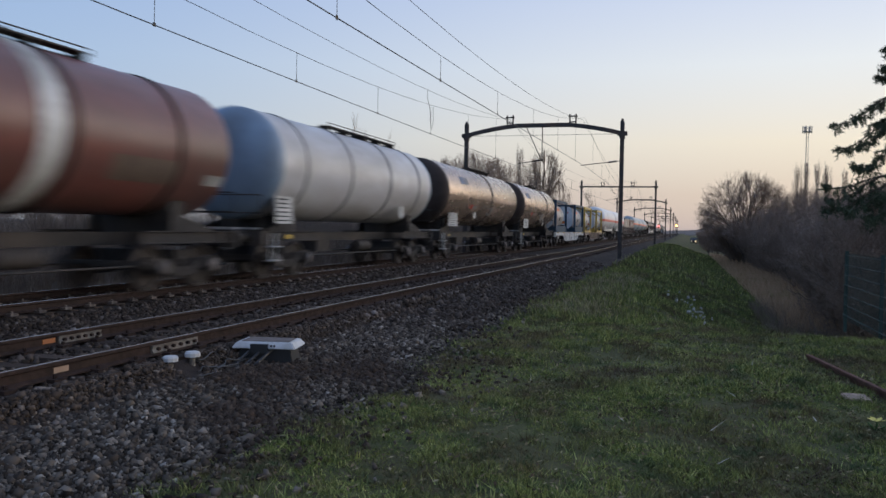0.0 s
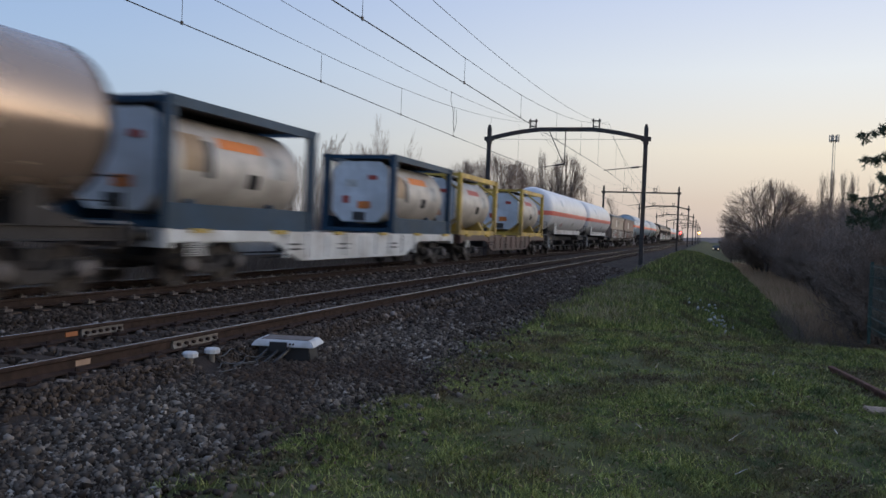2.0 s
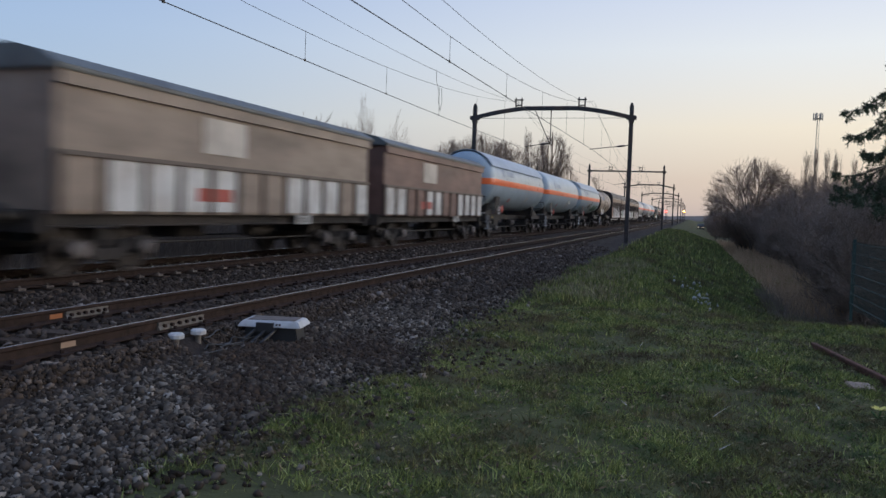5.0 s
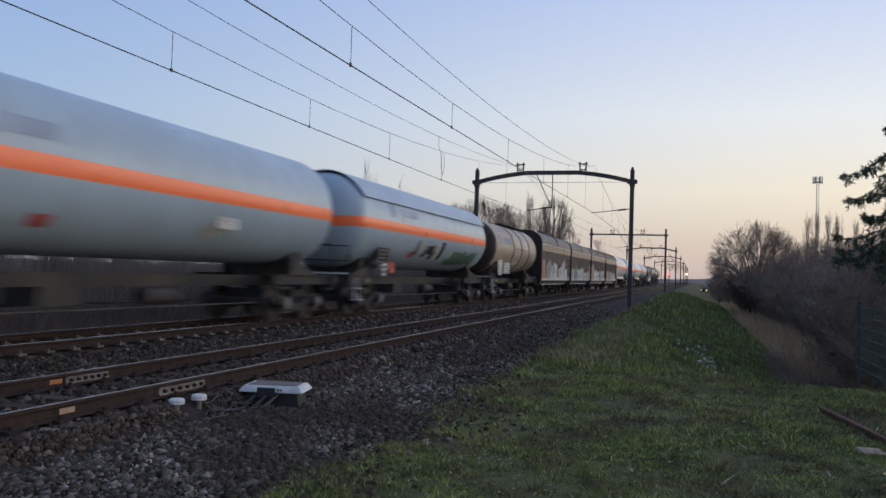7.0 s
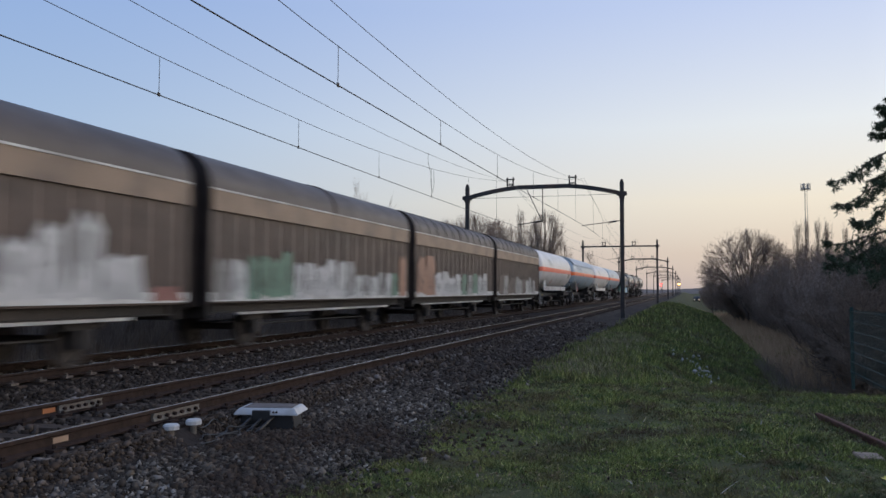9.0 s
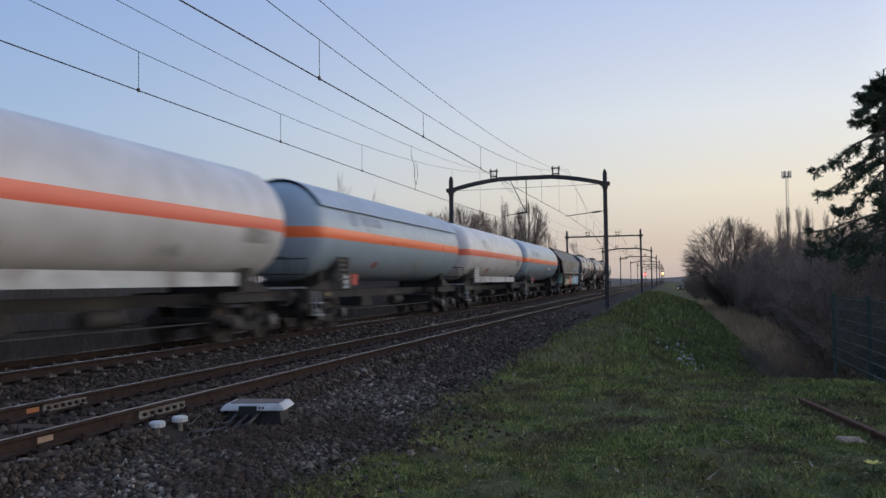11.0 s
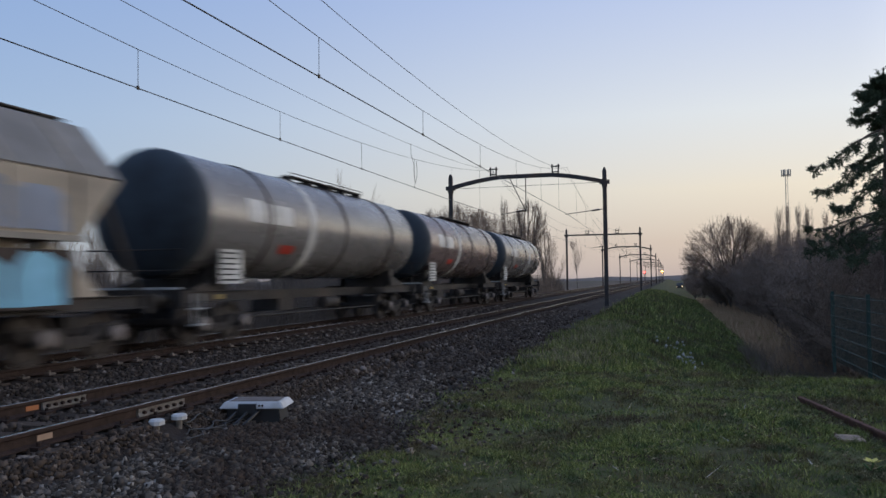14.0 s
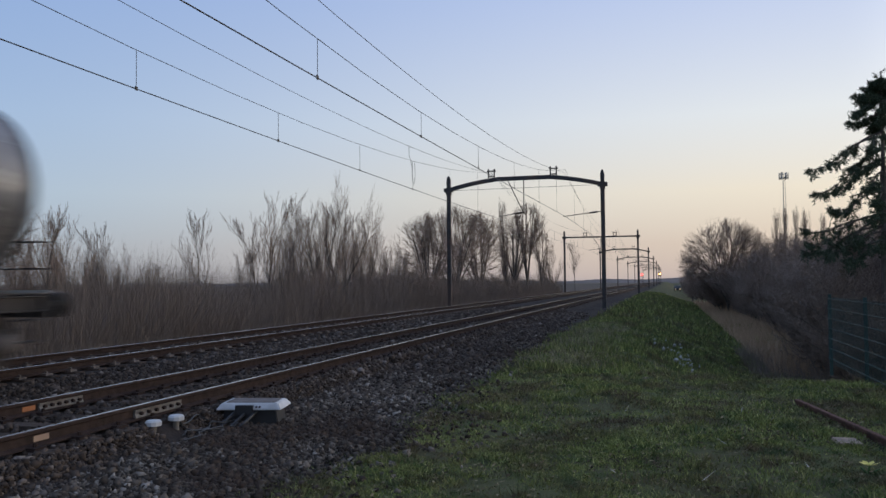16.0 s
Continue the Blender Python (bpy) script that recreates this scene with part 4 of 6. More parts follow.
def tank_container(label, front, rear, frame_mat, tank_mat, r=1.08, valance=False, mark=G_RED, braces=True):
    """A tank in a box frame, resting on its wagon."""
    L, W2, H = rear - front, 1.22, 2.59
    c = tagged(new("tank_container"), label, "tank container", "tank containers")
    c["start"] = (front + rear) / 2
    c.location = (TRAIN_TRACK, c["start"], 1.19)
    TRAIN.append(c)
    h = L / 2
    for s in (-1, 1):
        e = None
        for x in (-W2, W2):
            bm = bmesh.new()
            box(bm, x - 0.09, x + 0.09, s * h - 0.13, s * h + 0.13, 0, H)
            part("corner_post", bm, frame_mat, c, bevel=0.01)
            for z in (0.0, H - 0.12):
                bm = bmesh.new()
                box(bm, x - 0.1, x + 0.1, s * h - 0.14, s * h + 0.14, z - 0.002, z + 0.122)
                part("corner_casting", bm, frame_mat, c)
        for z in (0.06, H - 0.08):
            bm = bmesh.new()
            box(bm, -W2, W2, s * h - 0.07, s * h + 0.07, z - 0.06, z + 0.07)
            part("end_rail", bm, frame_mat, c)
        if braces:
            for x in (-1, 1):
                for z0, z1 in ((0.1, 0.75), (H - 0.1, H - 0.75)):
                    bm = bmesh.new()
                    rod(bm, (x * W2, s * h, z1), (x * 0.35, s * h, z0), 0.05, 6)
                    part("diagonal_brace", bm, frame_mat, c)
                bm = bmesh.new()
                rod(bm, (x * W2, s * h, 0.75), (x * W2, s * (h - 0.9), 0.1), 0.055, 6)
                part("side_brace", bm, frame_mat, c)
    for x in (-W2, W2):
        for z, t in ((0.07, 0.1), (H - 0.09, 0.1)):
            bm = bmesh.new()
            box(bm, x - 0.05, x + 0.05, -h, h, z - t, z + t)
            part("side_rail", bm, frame_mat, c)
        if valance:
            bm = bmesh.new()
            box(bm, x - 0.03, x + 0.03, -h + 0.1, h - 0.1, 0.16, 0.5)
            part("side_plate", bm, frame_mat, c)
    bm = bmesh.new()
    lathe(bm, tank_profile(h - 0.12, r, 0.3), 40, "y", (0, 0, 1.34))
    t = part("tank", bm, tank_mat, c, "cream insulated tank barrel", smooth=True)
    for y in (-h * 0.55, h * 0.55):
        bm = bmesh.new()
        prism(bm, [(-0.8, 0.62), (-0.55, 0.42), (0.55, 0.42), (0.8, 0.62), (1.1, 0.1), (-1.1, 0.1)], y - 0.12, y + 0.12)
        part("cradle", bm, frame_mat, c)
    bm = bmesh.new()
    deck = 0.95 if valance else 0.45
    box(bm, -deck, deck, -h * 0.9, h * 0.9, H - 0.1, H - 0.06)
    part("walkway", bm, M_UNDER, c)
    bm = bmesh.new()
    lathe(bm, [(2.35, 0.3), (2.5, 0.3), (2.52, 0.1)], 18, "z")
    part("manhole", bm, M_UNDER, c)
    bm = bmesh.new()
    k = 1.02
    prism(bm, [(-k, 1.34 - k * 0.62), (-k * 0.62, 1.34 - k), (k * 0.62, 1.34 - k), (k, 1.34 - k * 0.62), (k, 1.34 + k * 0.72), (k * 0.72, 1.34 + k), (-k * 0.72, 1.34 + k), (-k, 1.34 + k * 0.72)], -h + 0.03, -h + 0.13)
    part("end_plate", bm, M_PALE, c, "pale end plate with cut corners and marks", bevel=0.02)
    bm = bmesh.new()
    box(bm, -0.22, 0.22, -h - 0.02, -h + 0.03, 0.38, 0.66)
    part("valve_box", bm, M_BLACK_BOX, c, "black valve box")
    bm = bmesh.new()
    box(bm, -0.62, -0.38, -h + 0.005, -h + 0.03, 0.95, 1.2)
    box(bm, 0.3, 0.62, -h + 0.005, -h + 0.03, 1.75, 1.9)
    part("red_mark", bm, G_RED, c, "small red marks")
    bm = bmesh.new()
    box(bm, -0.05, 0.4, -h - 0.0, -h + 0.03, 0.78, 1.02)
    part("hazard_plate", bm, M_ORANGE_SIGN, c, "orange hazard plate")
    bm = bmesh.new()
    box(bm, -0.5, -0.1, -h - 0.0, -h + 0.03, 1.5, 1.75)
    part("label_plate", bm, M_LABEL, c)
    curved_patch(c, "painted_mark", r, 1.34, -0.9, 0.9, 22, 36, mark, "broad coloured mark on the barrel")
    if valance:
        curved_patch(c, "emblem", r, 1.34, -2.3, -1.5, -8, 34, paint("faded_ochre_emblem", (0.36, 0.24, 0.13)), "faded ochre emblem")
        curved_patch(c, "emblem_bar", r, 1.34, -1.5, -1.2, -14, 28, M_DARKEND, "dark blue bar beside the emblem")
    curved_patch(c, "valve_panel", r, 1.34, 0.2, 0.7, -22, -4, M_INK, "small black panel")
    curved_patch(c, "label_plate", r, 1.34, 1.1, 1.9, -6, 22, M_LABEL, "white plate of small print")
    return c


container_wagon("container flat wagon with soiled white fish-bellied sides", 65.02, 84.75, M_SILL_W)
container_wagon("container flat wagon with red-brown sides", 84.75, 104.5, M_SILL_B)
tank_container("cream tank container in a dark blue frame", 65.6, 71.62, M_BLUE, M_CREAM, valance=True, mark=M_ORANGE_SIGN, braces=False)
tank_container("cream tank container in a dark blue frame", 77.55, 83.65, M_BLUE, M_CREAM, valance=True, mark=M_ORANGE_SIGN, braces=False)
tank_container("cream tank container in a yellow frame", 85.16, 91.16, M_YFRAME, M_CREAM, mark=G_RED)
tank_container("cream tank container in a yellow frame with a pale end", 97.2, 103.19, M_YFRAME, M_CREAM, mark=G_RED)


def roofed_wagon(label, front, rear, upper, seed):
    """A high-sided bulk wagon with a low sheet roof and panelled lower sides."""
    length = rear - front
    w = wagon("bulk_wagon", label, rear, length)
    running_gear(w, length, M_UNDER, deck=1.12)
    h = length / 2 - 0.72
    bm = bmesh.new()
    box(bm, -1.36, 1.36, -h, h, 1.08, 3.42)
    part("body", bm, upper, w, bevel=0.02)
    bm = bmesh.new()
    prism(bm, [(-1.5, 3.42), (1.5, 3.42), (1.5, 3.5), (1.1, 3.72), (0.5, 3.86), (-0.5, 3.86), (-1.1, 3.72), (-1.5, 3.5)], -h - 0.12, h + 0.12)
    part("roof", bm, M_TARP, w, "low grey sheet roof", bevel=0.02)
    rng = random.Random(seed)
    for s in (-1, 1):
        bm = bmesh.new()
        box(bm, s * 1.4 - 0.04, s * 1.4 + 0.05, -h, h, 3.2, 3.42)
        part("top_rail", bm, upper, w)
        bm = bmesh.new()
        box(bm, s * 1.4 - 0.04, s * 1.4 + 0.04, -h, h, 2.06, 2.14)
        part("waist_rail", bm, M_RIB, w)
        k = 12
        for i in range(k):
            a, b = -h + 2 * h * i / k, -h + 2 * h * (i + 1) / k
            bm = bmesh.new()
            box(bm, s * 1.375 - 0.02, s * 1.375 + 0.02, a + 0.14, b - 0.06, 1.14, 2.04)
            white = (i in (0, 1, 4, 5, 8, 9, 10, 11)) if seed == 2 else (rng.random() < 0.75)
            part("lower_panel", bm, M_SILL_W if white else upper, w, "whitened lower panel" if white else "")
            bm = bmesh.new()
            box(bm, s * 1.4 - 0.05, s * 1.4 + 0.05, a - 0.04, a + 0.1, 1.08, 2.1)
            part("post", bm, M_WALL, w)
    board(w, 1.385, -1.6, 2.75, 1.7, 0.75, M_CREAM, 0, "painted_panel", "pale painted panel")
    board(w, 1.4, -2.0, 1.5, 1.3, 0.28, G_RED, 0, "painted_mark", "red painted mark")
    board(w, 1.4, 2.2, 0.98, 0.8, 0.25)
    return w


roofed_wagon("beige bulk wagon, roofed, with whitened lower panels", 140.66, 155.3, M_BEIGE, 1)
roofed_wagon("brown bulk wagon, roofed, with white lower panels", 155.3, 169.9, M_RBROWN, 2)


def sliding_wall_wagon(label, front, rear, seed, blots, roof_ribs):
    length = rear - front
    w = wagon("sliding_wall_wagon", label, rear, length)
    running_gear(w, length, M_UNDER, deck=1.1, two_axle=True)
    h = length / 2 - 0.42
    bm = bmesh.new()
    box(bm, -1.38, 1.38, -h, h, 1.06, 3.1)
    part("body", bm, M_WALL, w)
    arc = [(1.46 * math.cos(a) if abs(math.cos(a)) > 0.999 else 1.46 * math.copysign(abs(math.cos(a)) ** 0.75, math.cos(a)), 3.55 + 0.9 * math.sin(a) ** 0.9) for a in [math.pi * i / 18 for i in range(19)]]
    bm = bmesh.new()
    prism(bm, [(1.46, 3.5)] + arc + [(-1.46, 3.5)], -h - 0.03, h + 0.03)
    roof = part("roof", bm, M_ROOF, w, smooth=True)
    if roof_ribs:
        for y in np.linspace(-h + 0.5, h - 0.5, 11):
            bm = bmesh.new()
            prism(bm, [(x * 1.012, z + 0.018) for x, z in arc] + [(x * 0.99, z - 0.02) for x, z in reversed(arc)], y - 0.04, y + 0.04)
            part("roof_rib", bm, M_ROOF, roof)
    bm = bmesh.new()
    prism(bm, [(x * 1.02, z + 0.025) for x, z in arc] + [(x * 0.99, z - 0.02) for x, z in reversed(arc)], -0.09, 0.09)
    part("roof_seam", bm, M_WALL, roof)
    for s in (-1, 1):
        bm = bmesh.new()
        box(bm, s * 1.42 - 0.05, s * 1.42 + 0.05, -h, h, 3.08, 3.52)
        ev = part("eave_strip", bm, M_EAVE, w, "faded tan strip under the roof's edge")
        bm = bmesh.new()
        box(bm, s * 1.475 - 0.012, s * 1.475 + 0.012, -h, h, 3.52, 3.56)
        part("rain_strip", bm, M_LABEL, ev)
        bm = bmesh.new()
        box(bm, s * 1.4 - 0.02, s * 1.4 + 0.025, -h, h, 1.1, 1.3)
        part("bottom_rail", bm, M_SILL_W, w, "soiled pale rail along the wall's foot")
        k = 18
        for i in range(k + 1):
            y = -h + 0.06 + (2 * h - 0.12) * i / k
            bm = bmesh.new()
            wd = 0.1 if i in (0, k // 2, k) else 0.045
            box(bm, s * 1.4 - 0.03, s * 1.4 + 0.02, y - wd, y + wd, 1.3, 3.08)
            part("wall_rib", bm, M_RIB, w)
        bm = bmesh.new()
        box(bm, s * 1.2 - 0.03, s * 1.2 + 0.03, -h + 1.5, h - 1.5, 0.78, 0.84)
        part("safety_rail", bm, M_LABEL, w)
    for s in (-1, 1):
        bm = bmesh.new()
        prism(bm, [(-1.46, 1.0), (1.46, 1.0), (1.46, 3.5)] + [(x * 1.0, z) for x, z in arc] + [(-1.46, 3.5)], s * (h + 0.03), s * (h + 0.1))
        part("end_wall", bm, M_BROWNEND, w, "dark brown end wall")
    if blots:
        for a, b, z0, z1, mats, n in blots:
            graffiti(w, 1.4265, -h + a * 2 * h, -h + b * 2 * h, z0, z1, mats, n, seed, n > 1)
    return w


e = [236.27, 249.97, 263.67, 277.37, 291.05]
G_GREY = paint("sprayed_grey", (0.3, 0.3, 0.29), (0.18, 0.17, 0.16))
G_DULL_RED = paint("sprayed_dull_red", (0.24, 0.1, 0.085), (0.15, 0.07, 0.06))
sliding_wall_wagon("brown sliding-wall wagon with orange panel and white graffiti", e[0], e[1], 3,
                   [(0.02, 0.13, 1.12, 2.9, [G_PINK], 1), (0.15, 0.3, 1.12, 2.6, [M_RIB, G_GREY], 2), (0.3, 0.52, 1.12, 2.45, [G_WHITE], 3), (0.56, 0.68, 1.12, 2.2, [G_WHITE], 2), (0.68, 0.8, 1.12, 2.75, [G_WHITE], 2),
                    (0.8, 0.9, 1.12, 2.2, [G_WHITE], 1), (0.91, 0.99, 1.12, 1.5, [G_DULL_RED], 1)], False)
sliding_wall_wagon("brown sliding-wall wagon with green and white graffiti", e[1], e[2], 4,
                   [(0.01, 0.12, 1.12, 2.25, [G_GREY, G_WHITE], 2), (0.12, 0.3, 1.12, 2.4, [G_GREEN, G_GREEN, G_GREY], 4), (0.3, 0.62, 1.12, 2.3, [G_WHITE, G_WHITE, G_GREY], 6), (0.62, 0.92, 1.12, 2.0, [G_WHITE, G_GREY, G_GREEN], 6),
                    (0.93, 0.99, 1.12, 2.9, [G_PINK], 1)], False)
sliding_wall_wagon("brown sliding-wall wagon with ribbed roof and pale graffiti", e[2], e[3], 5, [(0.02, 0.2, 1.12, 2.8, [G_PINK, G_GREY], 2), (0.2, 0.9, 1.12, 2.2, [G_WHITE, G_WHITE, G_GREY, G_GREEN], 9)], True)
sliding_wall_wagon("brown sliding-wall wagon with ribbed roof", e[3], e[4], 6, [(0.05, 0.9, 1.12, 2.25, [G_WHITE, M_RIB, G_GREY], 10)], True)


def hopper_wagon(label, front, rear):
    """A covered grain hopper with sloping ends and folded roof."""
    length = rear - front
    w = wagon("hopper_wagon", label, rear, length)
    running_gear(w, length, M_UNDER, deck=1.15)
    h = length / 2 - 1.75
    g = length / 2 - 1.7
    sect = [(-1.1, 2.12), (1.1, 2.12), (1.45, 2.2), (1.48, 3.25), (0.62, 4.28), (0.2, 4.36), (-0.2, 4.36), (-0.62, 4.28), (-1.48, 3.25), (-1.45, 2.2)]
    bm = bmesh.new()
    rings = []
    for y, low in ((-h, True), (-h + 1.1, False), (h - 1.1, False), (h, True)):
        rings.append([bm.verts.new((x, y + (0.0 if z > 3.0 or not low else -math.copysign(0.95, y)) if low else y, z)) for x, z in sect])
    for a, b in zip(rings, rings[1:]):
        for i in range(len(sect)):
            bm.faces.new((a[i], a[(i + 1) % len(sect)], b[(i + 1) % len(sect)], b[i]))
    bm.faces.new(rings[0][::-1])
    bm.faces.new(rings[-1])
    ends = [[tuple(v.co) for v in rings[0]], [tuple(v.co) for v in rings[-1]]]
    body = part("body", bm, M_HOPPER, w)
    # dark sheets over both ends put the end's shade into the colour
    for pts, dy in zip(ends, (-0.02, 0.02)):
        bm = bmesh.new()
        a, c = [bm.verts.new((x * 0.99, y + dy, z)) for x, y, z in pts], [bm.verts.new((x * 0.99, y + dy * 0.2, z)) for x, y, z in pts]
        for i in range(len(pts)):
            bm.faces.new((a[i], a[(i + 1) % len(pts)], c[(i + 1) % len(pts)], c[i]))
        bm.faces.new(a)
        bm.faces.new(c[::-1])
        part("end_sheet", bm, M_BROWNEND, w, "sloping end sheet, shade painted into its dark colour")
    for s in (-1, 1):
        bm = bmesh.new()
        o = [(s * 1.49, 3.27), (s * 0.63, 4.3), (s * 0.62, 4.32), (s * 1.5, 3.29)]
        prism(bm, o, -h, h)
        part("roof_panel", bm, M_HOPPERROOF, w, "dark sloping roof panel")
        for y in np.linspace(-h + 1.1, h - 1.1, 9):
            bm = bmesh.new()
            prism(bm, [(s * 1.45, 2.2), (s * 1.52, 2.2), (s * 1.53, 3.28), (s * 0.66, 4.33), (s * 0.6, 4.3), (s * 1.47, 3.25)], y - 0.035, y + 0.035)
            part("rib", bm, M_HOPPER, body)
        bm = bmesh.new()
        box(bm, s * 1.46 - 0.05, s * 1.46 + 0.06, -h + 0.95, h - 0.95, 2.1, 2.2)
        part("waist_rail", bm, M_HOPPERROOF, w)
        bm = bmesh.new()
        box(bm, s * 1.4 - 0.03, s * 1.4 + 0.03, -g + 1.9, g - 1.2, 0.98, 1.95)
        part("lower_side", bm, M_BROWNEND, w)
        # end struts
        for x in (-1.2, 1.2):
            bm = bmesh.new()
            rod(bm, (x, s * (h + 0.9), 1.15), (x, s * (h - 0.25), 3.2), 0.07, 6)
            part("end_strut", bm, M_UNDER, w)
        bm = bmesh.new()
        prism(bm, [(s * (g - 0.2), 1.15), (s * (g - 2.0), 1.15), (s * (g - 1.6), 2.15)], 0.9, 1.25, "x")
        part("end_bracket", bm, G_GREEN if s < 0 else M_HOPPER, w)
    for i in range(4):
        y = -g + 3.2 + i * (2 * g - 6.4) / 3
        bm = bmesh.new()
        top, bot = [(x, yy, 2.13) for x, yy in ((-1.1, y - 1.3), (1.1, y - 1.3), (1.1, y + 1.3), (-1.1, y + 1.3))], [(x, yy, 0.72) for x, yy in ((-0.5, y - 0.4), (0.5, y - 0.4), (0.5, y + 0.4), (-0.5, y + 0.4))]
        a, b = [bm.verts.new(p) for p in top], [bm.verts.new(p) for p in bot]
        for j in range(4):
            bm.faces.new((a[j], a[(j + 1) % 4], b[(j + 1) % 4], b[j]))
        bm.faces.new(a)
        bm.faces.new(b)
        part("chute", bm, M_HOPPER, w)
    bm = bmesh.new()
    box(bm, -0.5, 0.5, -h + 0.3, h - 0.3, 4.4, 4.43)
    for y in np.linspace(-h + 0.4, h - 0.4, 9):
        box(bm, -0.5, 0.5, y - 0.03, y + 0.03, 4.33, 4.4)
    part("walkway", bm, M_UNDER, w)
    board(w, 1.485, -g + 2.6, 2.6, 0.9, 0.7, G_WHITE, 5)
    pale = paint("sprayed_cream", (0.5, 0.47, 0.32), (0.3, 0.28, 0.19))
    orange = paint("sprayed_orange", (0.62, 0.27, 0.07), (0.4, 0.17, 0.05))
    haze_blue = paint("sprayed_grey_blue", (0.16, 0.2, 0.29), (0.12, 0.14, 0.19))
    for a, b, z0, z1, mat, k, seed in ((2.0, 3.6, 1.0, 1.22, G_LIME, 2, 1), (3.0, 5.2, 1.05, 1.6, pale, 3, 2), (3.4, 5.0, 1.6, 1.92, M_DARKEND, 2, 3), (5.0, 6.1, 1.05, 1.65, orange, 2, 4),
                                       (6.0, 7.5, 1.1, 1.95, G_RED, 2, 5), (7.2, 8.6, 1.05, 1.6, G_LIME, 2, 6), (8.3, 11.0, 1.02, 1.93, G_BLUE, 2, 7), (10.6, 11.6, 1.05, 1.9, G_WHITE, 1, 8), (11.4, 13.7, 1.02, 1.93, G_BLUE, 2, 9)):
        graffiti(w, 1.431, -g + a, -g + b, z0, z1, [mat], k, seed)
    graffiti(w, 1.487, -h + 8.8, h - 1.4, 2.24, 3.1, [haze_blue], 4, 13)
    graffiti(w, 1.493, -h + 10.2, h - 2.4, 2.5, 3.0, [G_WHITE, haze_blue], 3, 14)
    return w


hopper_wagon("grey-beige covered hopper wagon with bright graffiti below", 361.77, 380.27)

# marks on the tanks
for w in TRAIN:
    lab = w["label"]
    if "white ring" in lab:
        L = -5.6 if "last" not in lab else -4.9
        curved_patch(w, "white_panel", 1.47, 2.95, L, L + 0.8, -4, 18, M_LABEL, "white panel of lettering")
        curved_patch(w, "white_panel", 1.47, 2.95, L + 1.0, L + 2.4, -4, 16, M_LABEL, "white panel of lettering")
        curved_patch(w, "red_panel", 1.47, 2.95, L + 1.9, L + 2.7, -34, -24, M_RED, "red panel")
    if "green graffiti" in lab:
        rng = random.Random(9)
        for i in range(8):
            y = 1.9 + i * 0.52
            curved_patch(w, "graffiti", 1.5, 2.95, y, y + rng.uniform(0.45, 0.75), -50 + rng.uniform(-4, 4), -24 + rng.uniform(-7, 3), G_GREEN, "green sprayed graffiti", 0.012 + 0.004 * (i % 2))
        for i in range(7):
            y = -2.4 + i * 0.48
            curved_patch(w, "graffiti", 1.5, 2.95, y, y + rng.uniform(0.3, 0.6), -40 + rng.uniform(-6, 6), -16 + rng.uniform(-6, 4), rng.choice((M_LABEL, M_INK, M_DUSK)), "black and white sprayed graffiti", 0.012 + 0.004 * (i % 2))
    if "red-brown dirty" in lab:
        curved_patch(w, "pale_panel", 1.45, 2.95, 2.6, 4.6, -34, -14, M_TANBAND, "faded pale panel")
        curved_patch(w, "white_panel", 1.45, 2.95, 5.6, 6.3, -32, -22, M_LABEL, "white panel")
    if "soiled beige" in lab:
        blue = paint("faded_slate_blue_mark", (0.15, 0.18, 0.26))
        curved_patch(w, "blue_emblem", 1.38, 2.85, -4.9, -4.2, 8, 26, blue, "faded blue emblem")
        curved_patch(w, "blue_emblem", 1.38, 2.85, -3.6, -1.7, 8, 24, blue, "faded blue lettering band")
        curved_patch(w, "white_panel", 1.38, 2.85, 2.1, 2.6, 0, 24, M_LABEL, "white panel")
        curved_patch(w, "white_panel", 1.38, 2.85, 4.1, 5.2, -22, -6, M_LABEL, "white panel")
        curved_patch(w, "white_panel", 1.38, 2.85, -0.6, 0.3, -40, -30, M_LABEL, "white panel")
        # thin dark line at the barrel's mid height
        curved_patch(w, "dark_line", 1.38, 2.85, -1.2, 3.2, 0, 1.5, M_RUSTBAND, "dark line along the barrel", 0.035)
    if "steel-clad" in lab:
        curved_patch(w, "blue_emblem", 1.45, 2.95, -5.2, -3.8, 18, 32, paint("faded_blue_emblem", (0.12, 0.16, 0.25)), "faded blue emblem")
        curved_patch(w, "red_panel", 1.45, 2.95, -3.4, -2.9, -26, -18, M_RED, "red panel")
        curved_patch(w, "white_panel", 1.45, 2.95, -2.8, -2.2, -26, -20, M_LABEL, "white panel")
        curved_patch(w, "white_panel", 1.45, 2.95, 0.7, 1.4, -38, -20, M_LABEL, "white panel")
    if "gas tank wagon" in lab:
        L = -w["span"] / 2
        if "white" in lab:
            pale = kept("pale_emblem", lambda: paint("pale_blue_grey_emblem", (0.46, 0.5, 0.55), (0.5, 0.52, 0.54)))
            curved_patch(w, "faded_emblem", 1.5, 2.95, L + 4.6, L + 5.4, 12, 30, pale, "pale blue-grey emblem", 0.006)
        else:
            faded = kept("faded", lambda: paint("faded_slate_lettering", (0.25, 0.295, 0.375), (0.29, 0.34, 0.41)))
            curved_patch(w, "faded_emblem", 1.5, 2.95, L + 3.3, L + 4.0, 9, 26, faded, "faded slate-blue emblem", 0.006)
            curved_patch(w, "faded_lettering", 1.5, 2.95, L + 4.4, L + 6.3, 12, 24, faded, "faded slate-blue lettering band", 0.006)
        curved_patch(w, "red_mark", 1.5, 2.95, L + 6.0, L + 6.4, -44, -34, M_RED, "small red mark")
        curved_patch(w, "white_panel", 1.5, 2.95, L + 10.6, L + 11.3, -40, -28, M_LABEL, "small white panel")
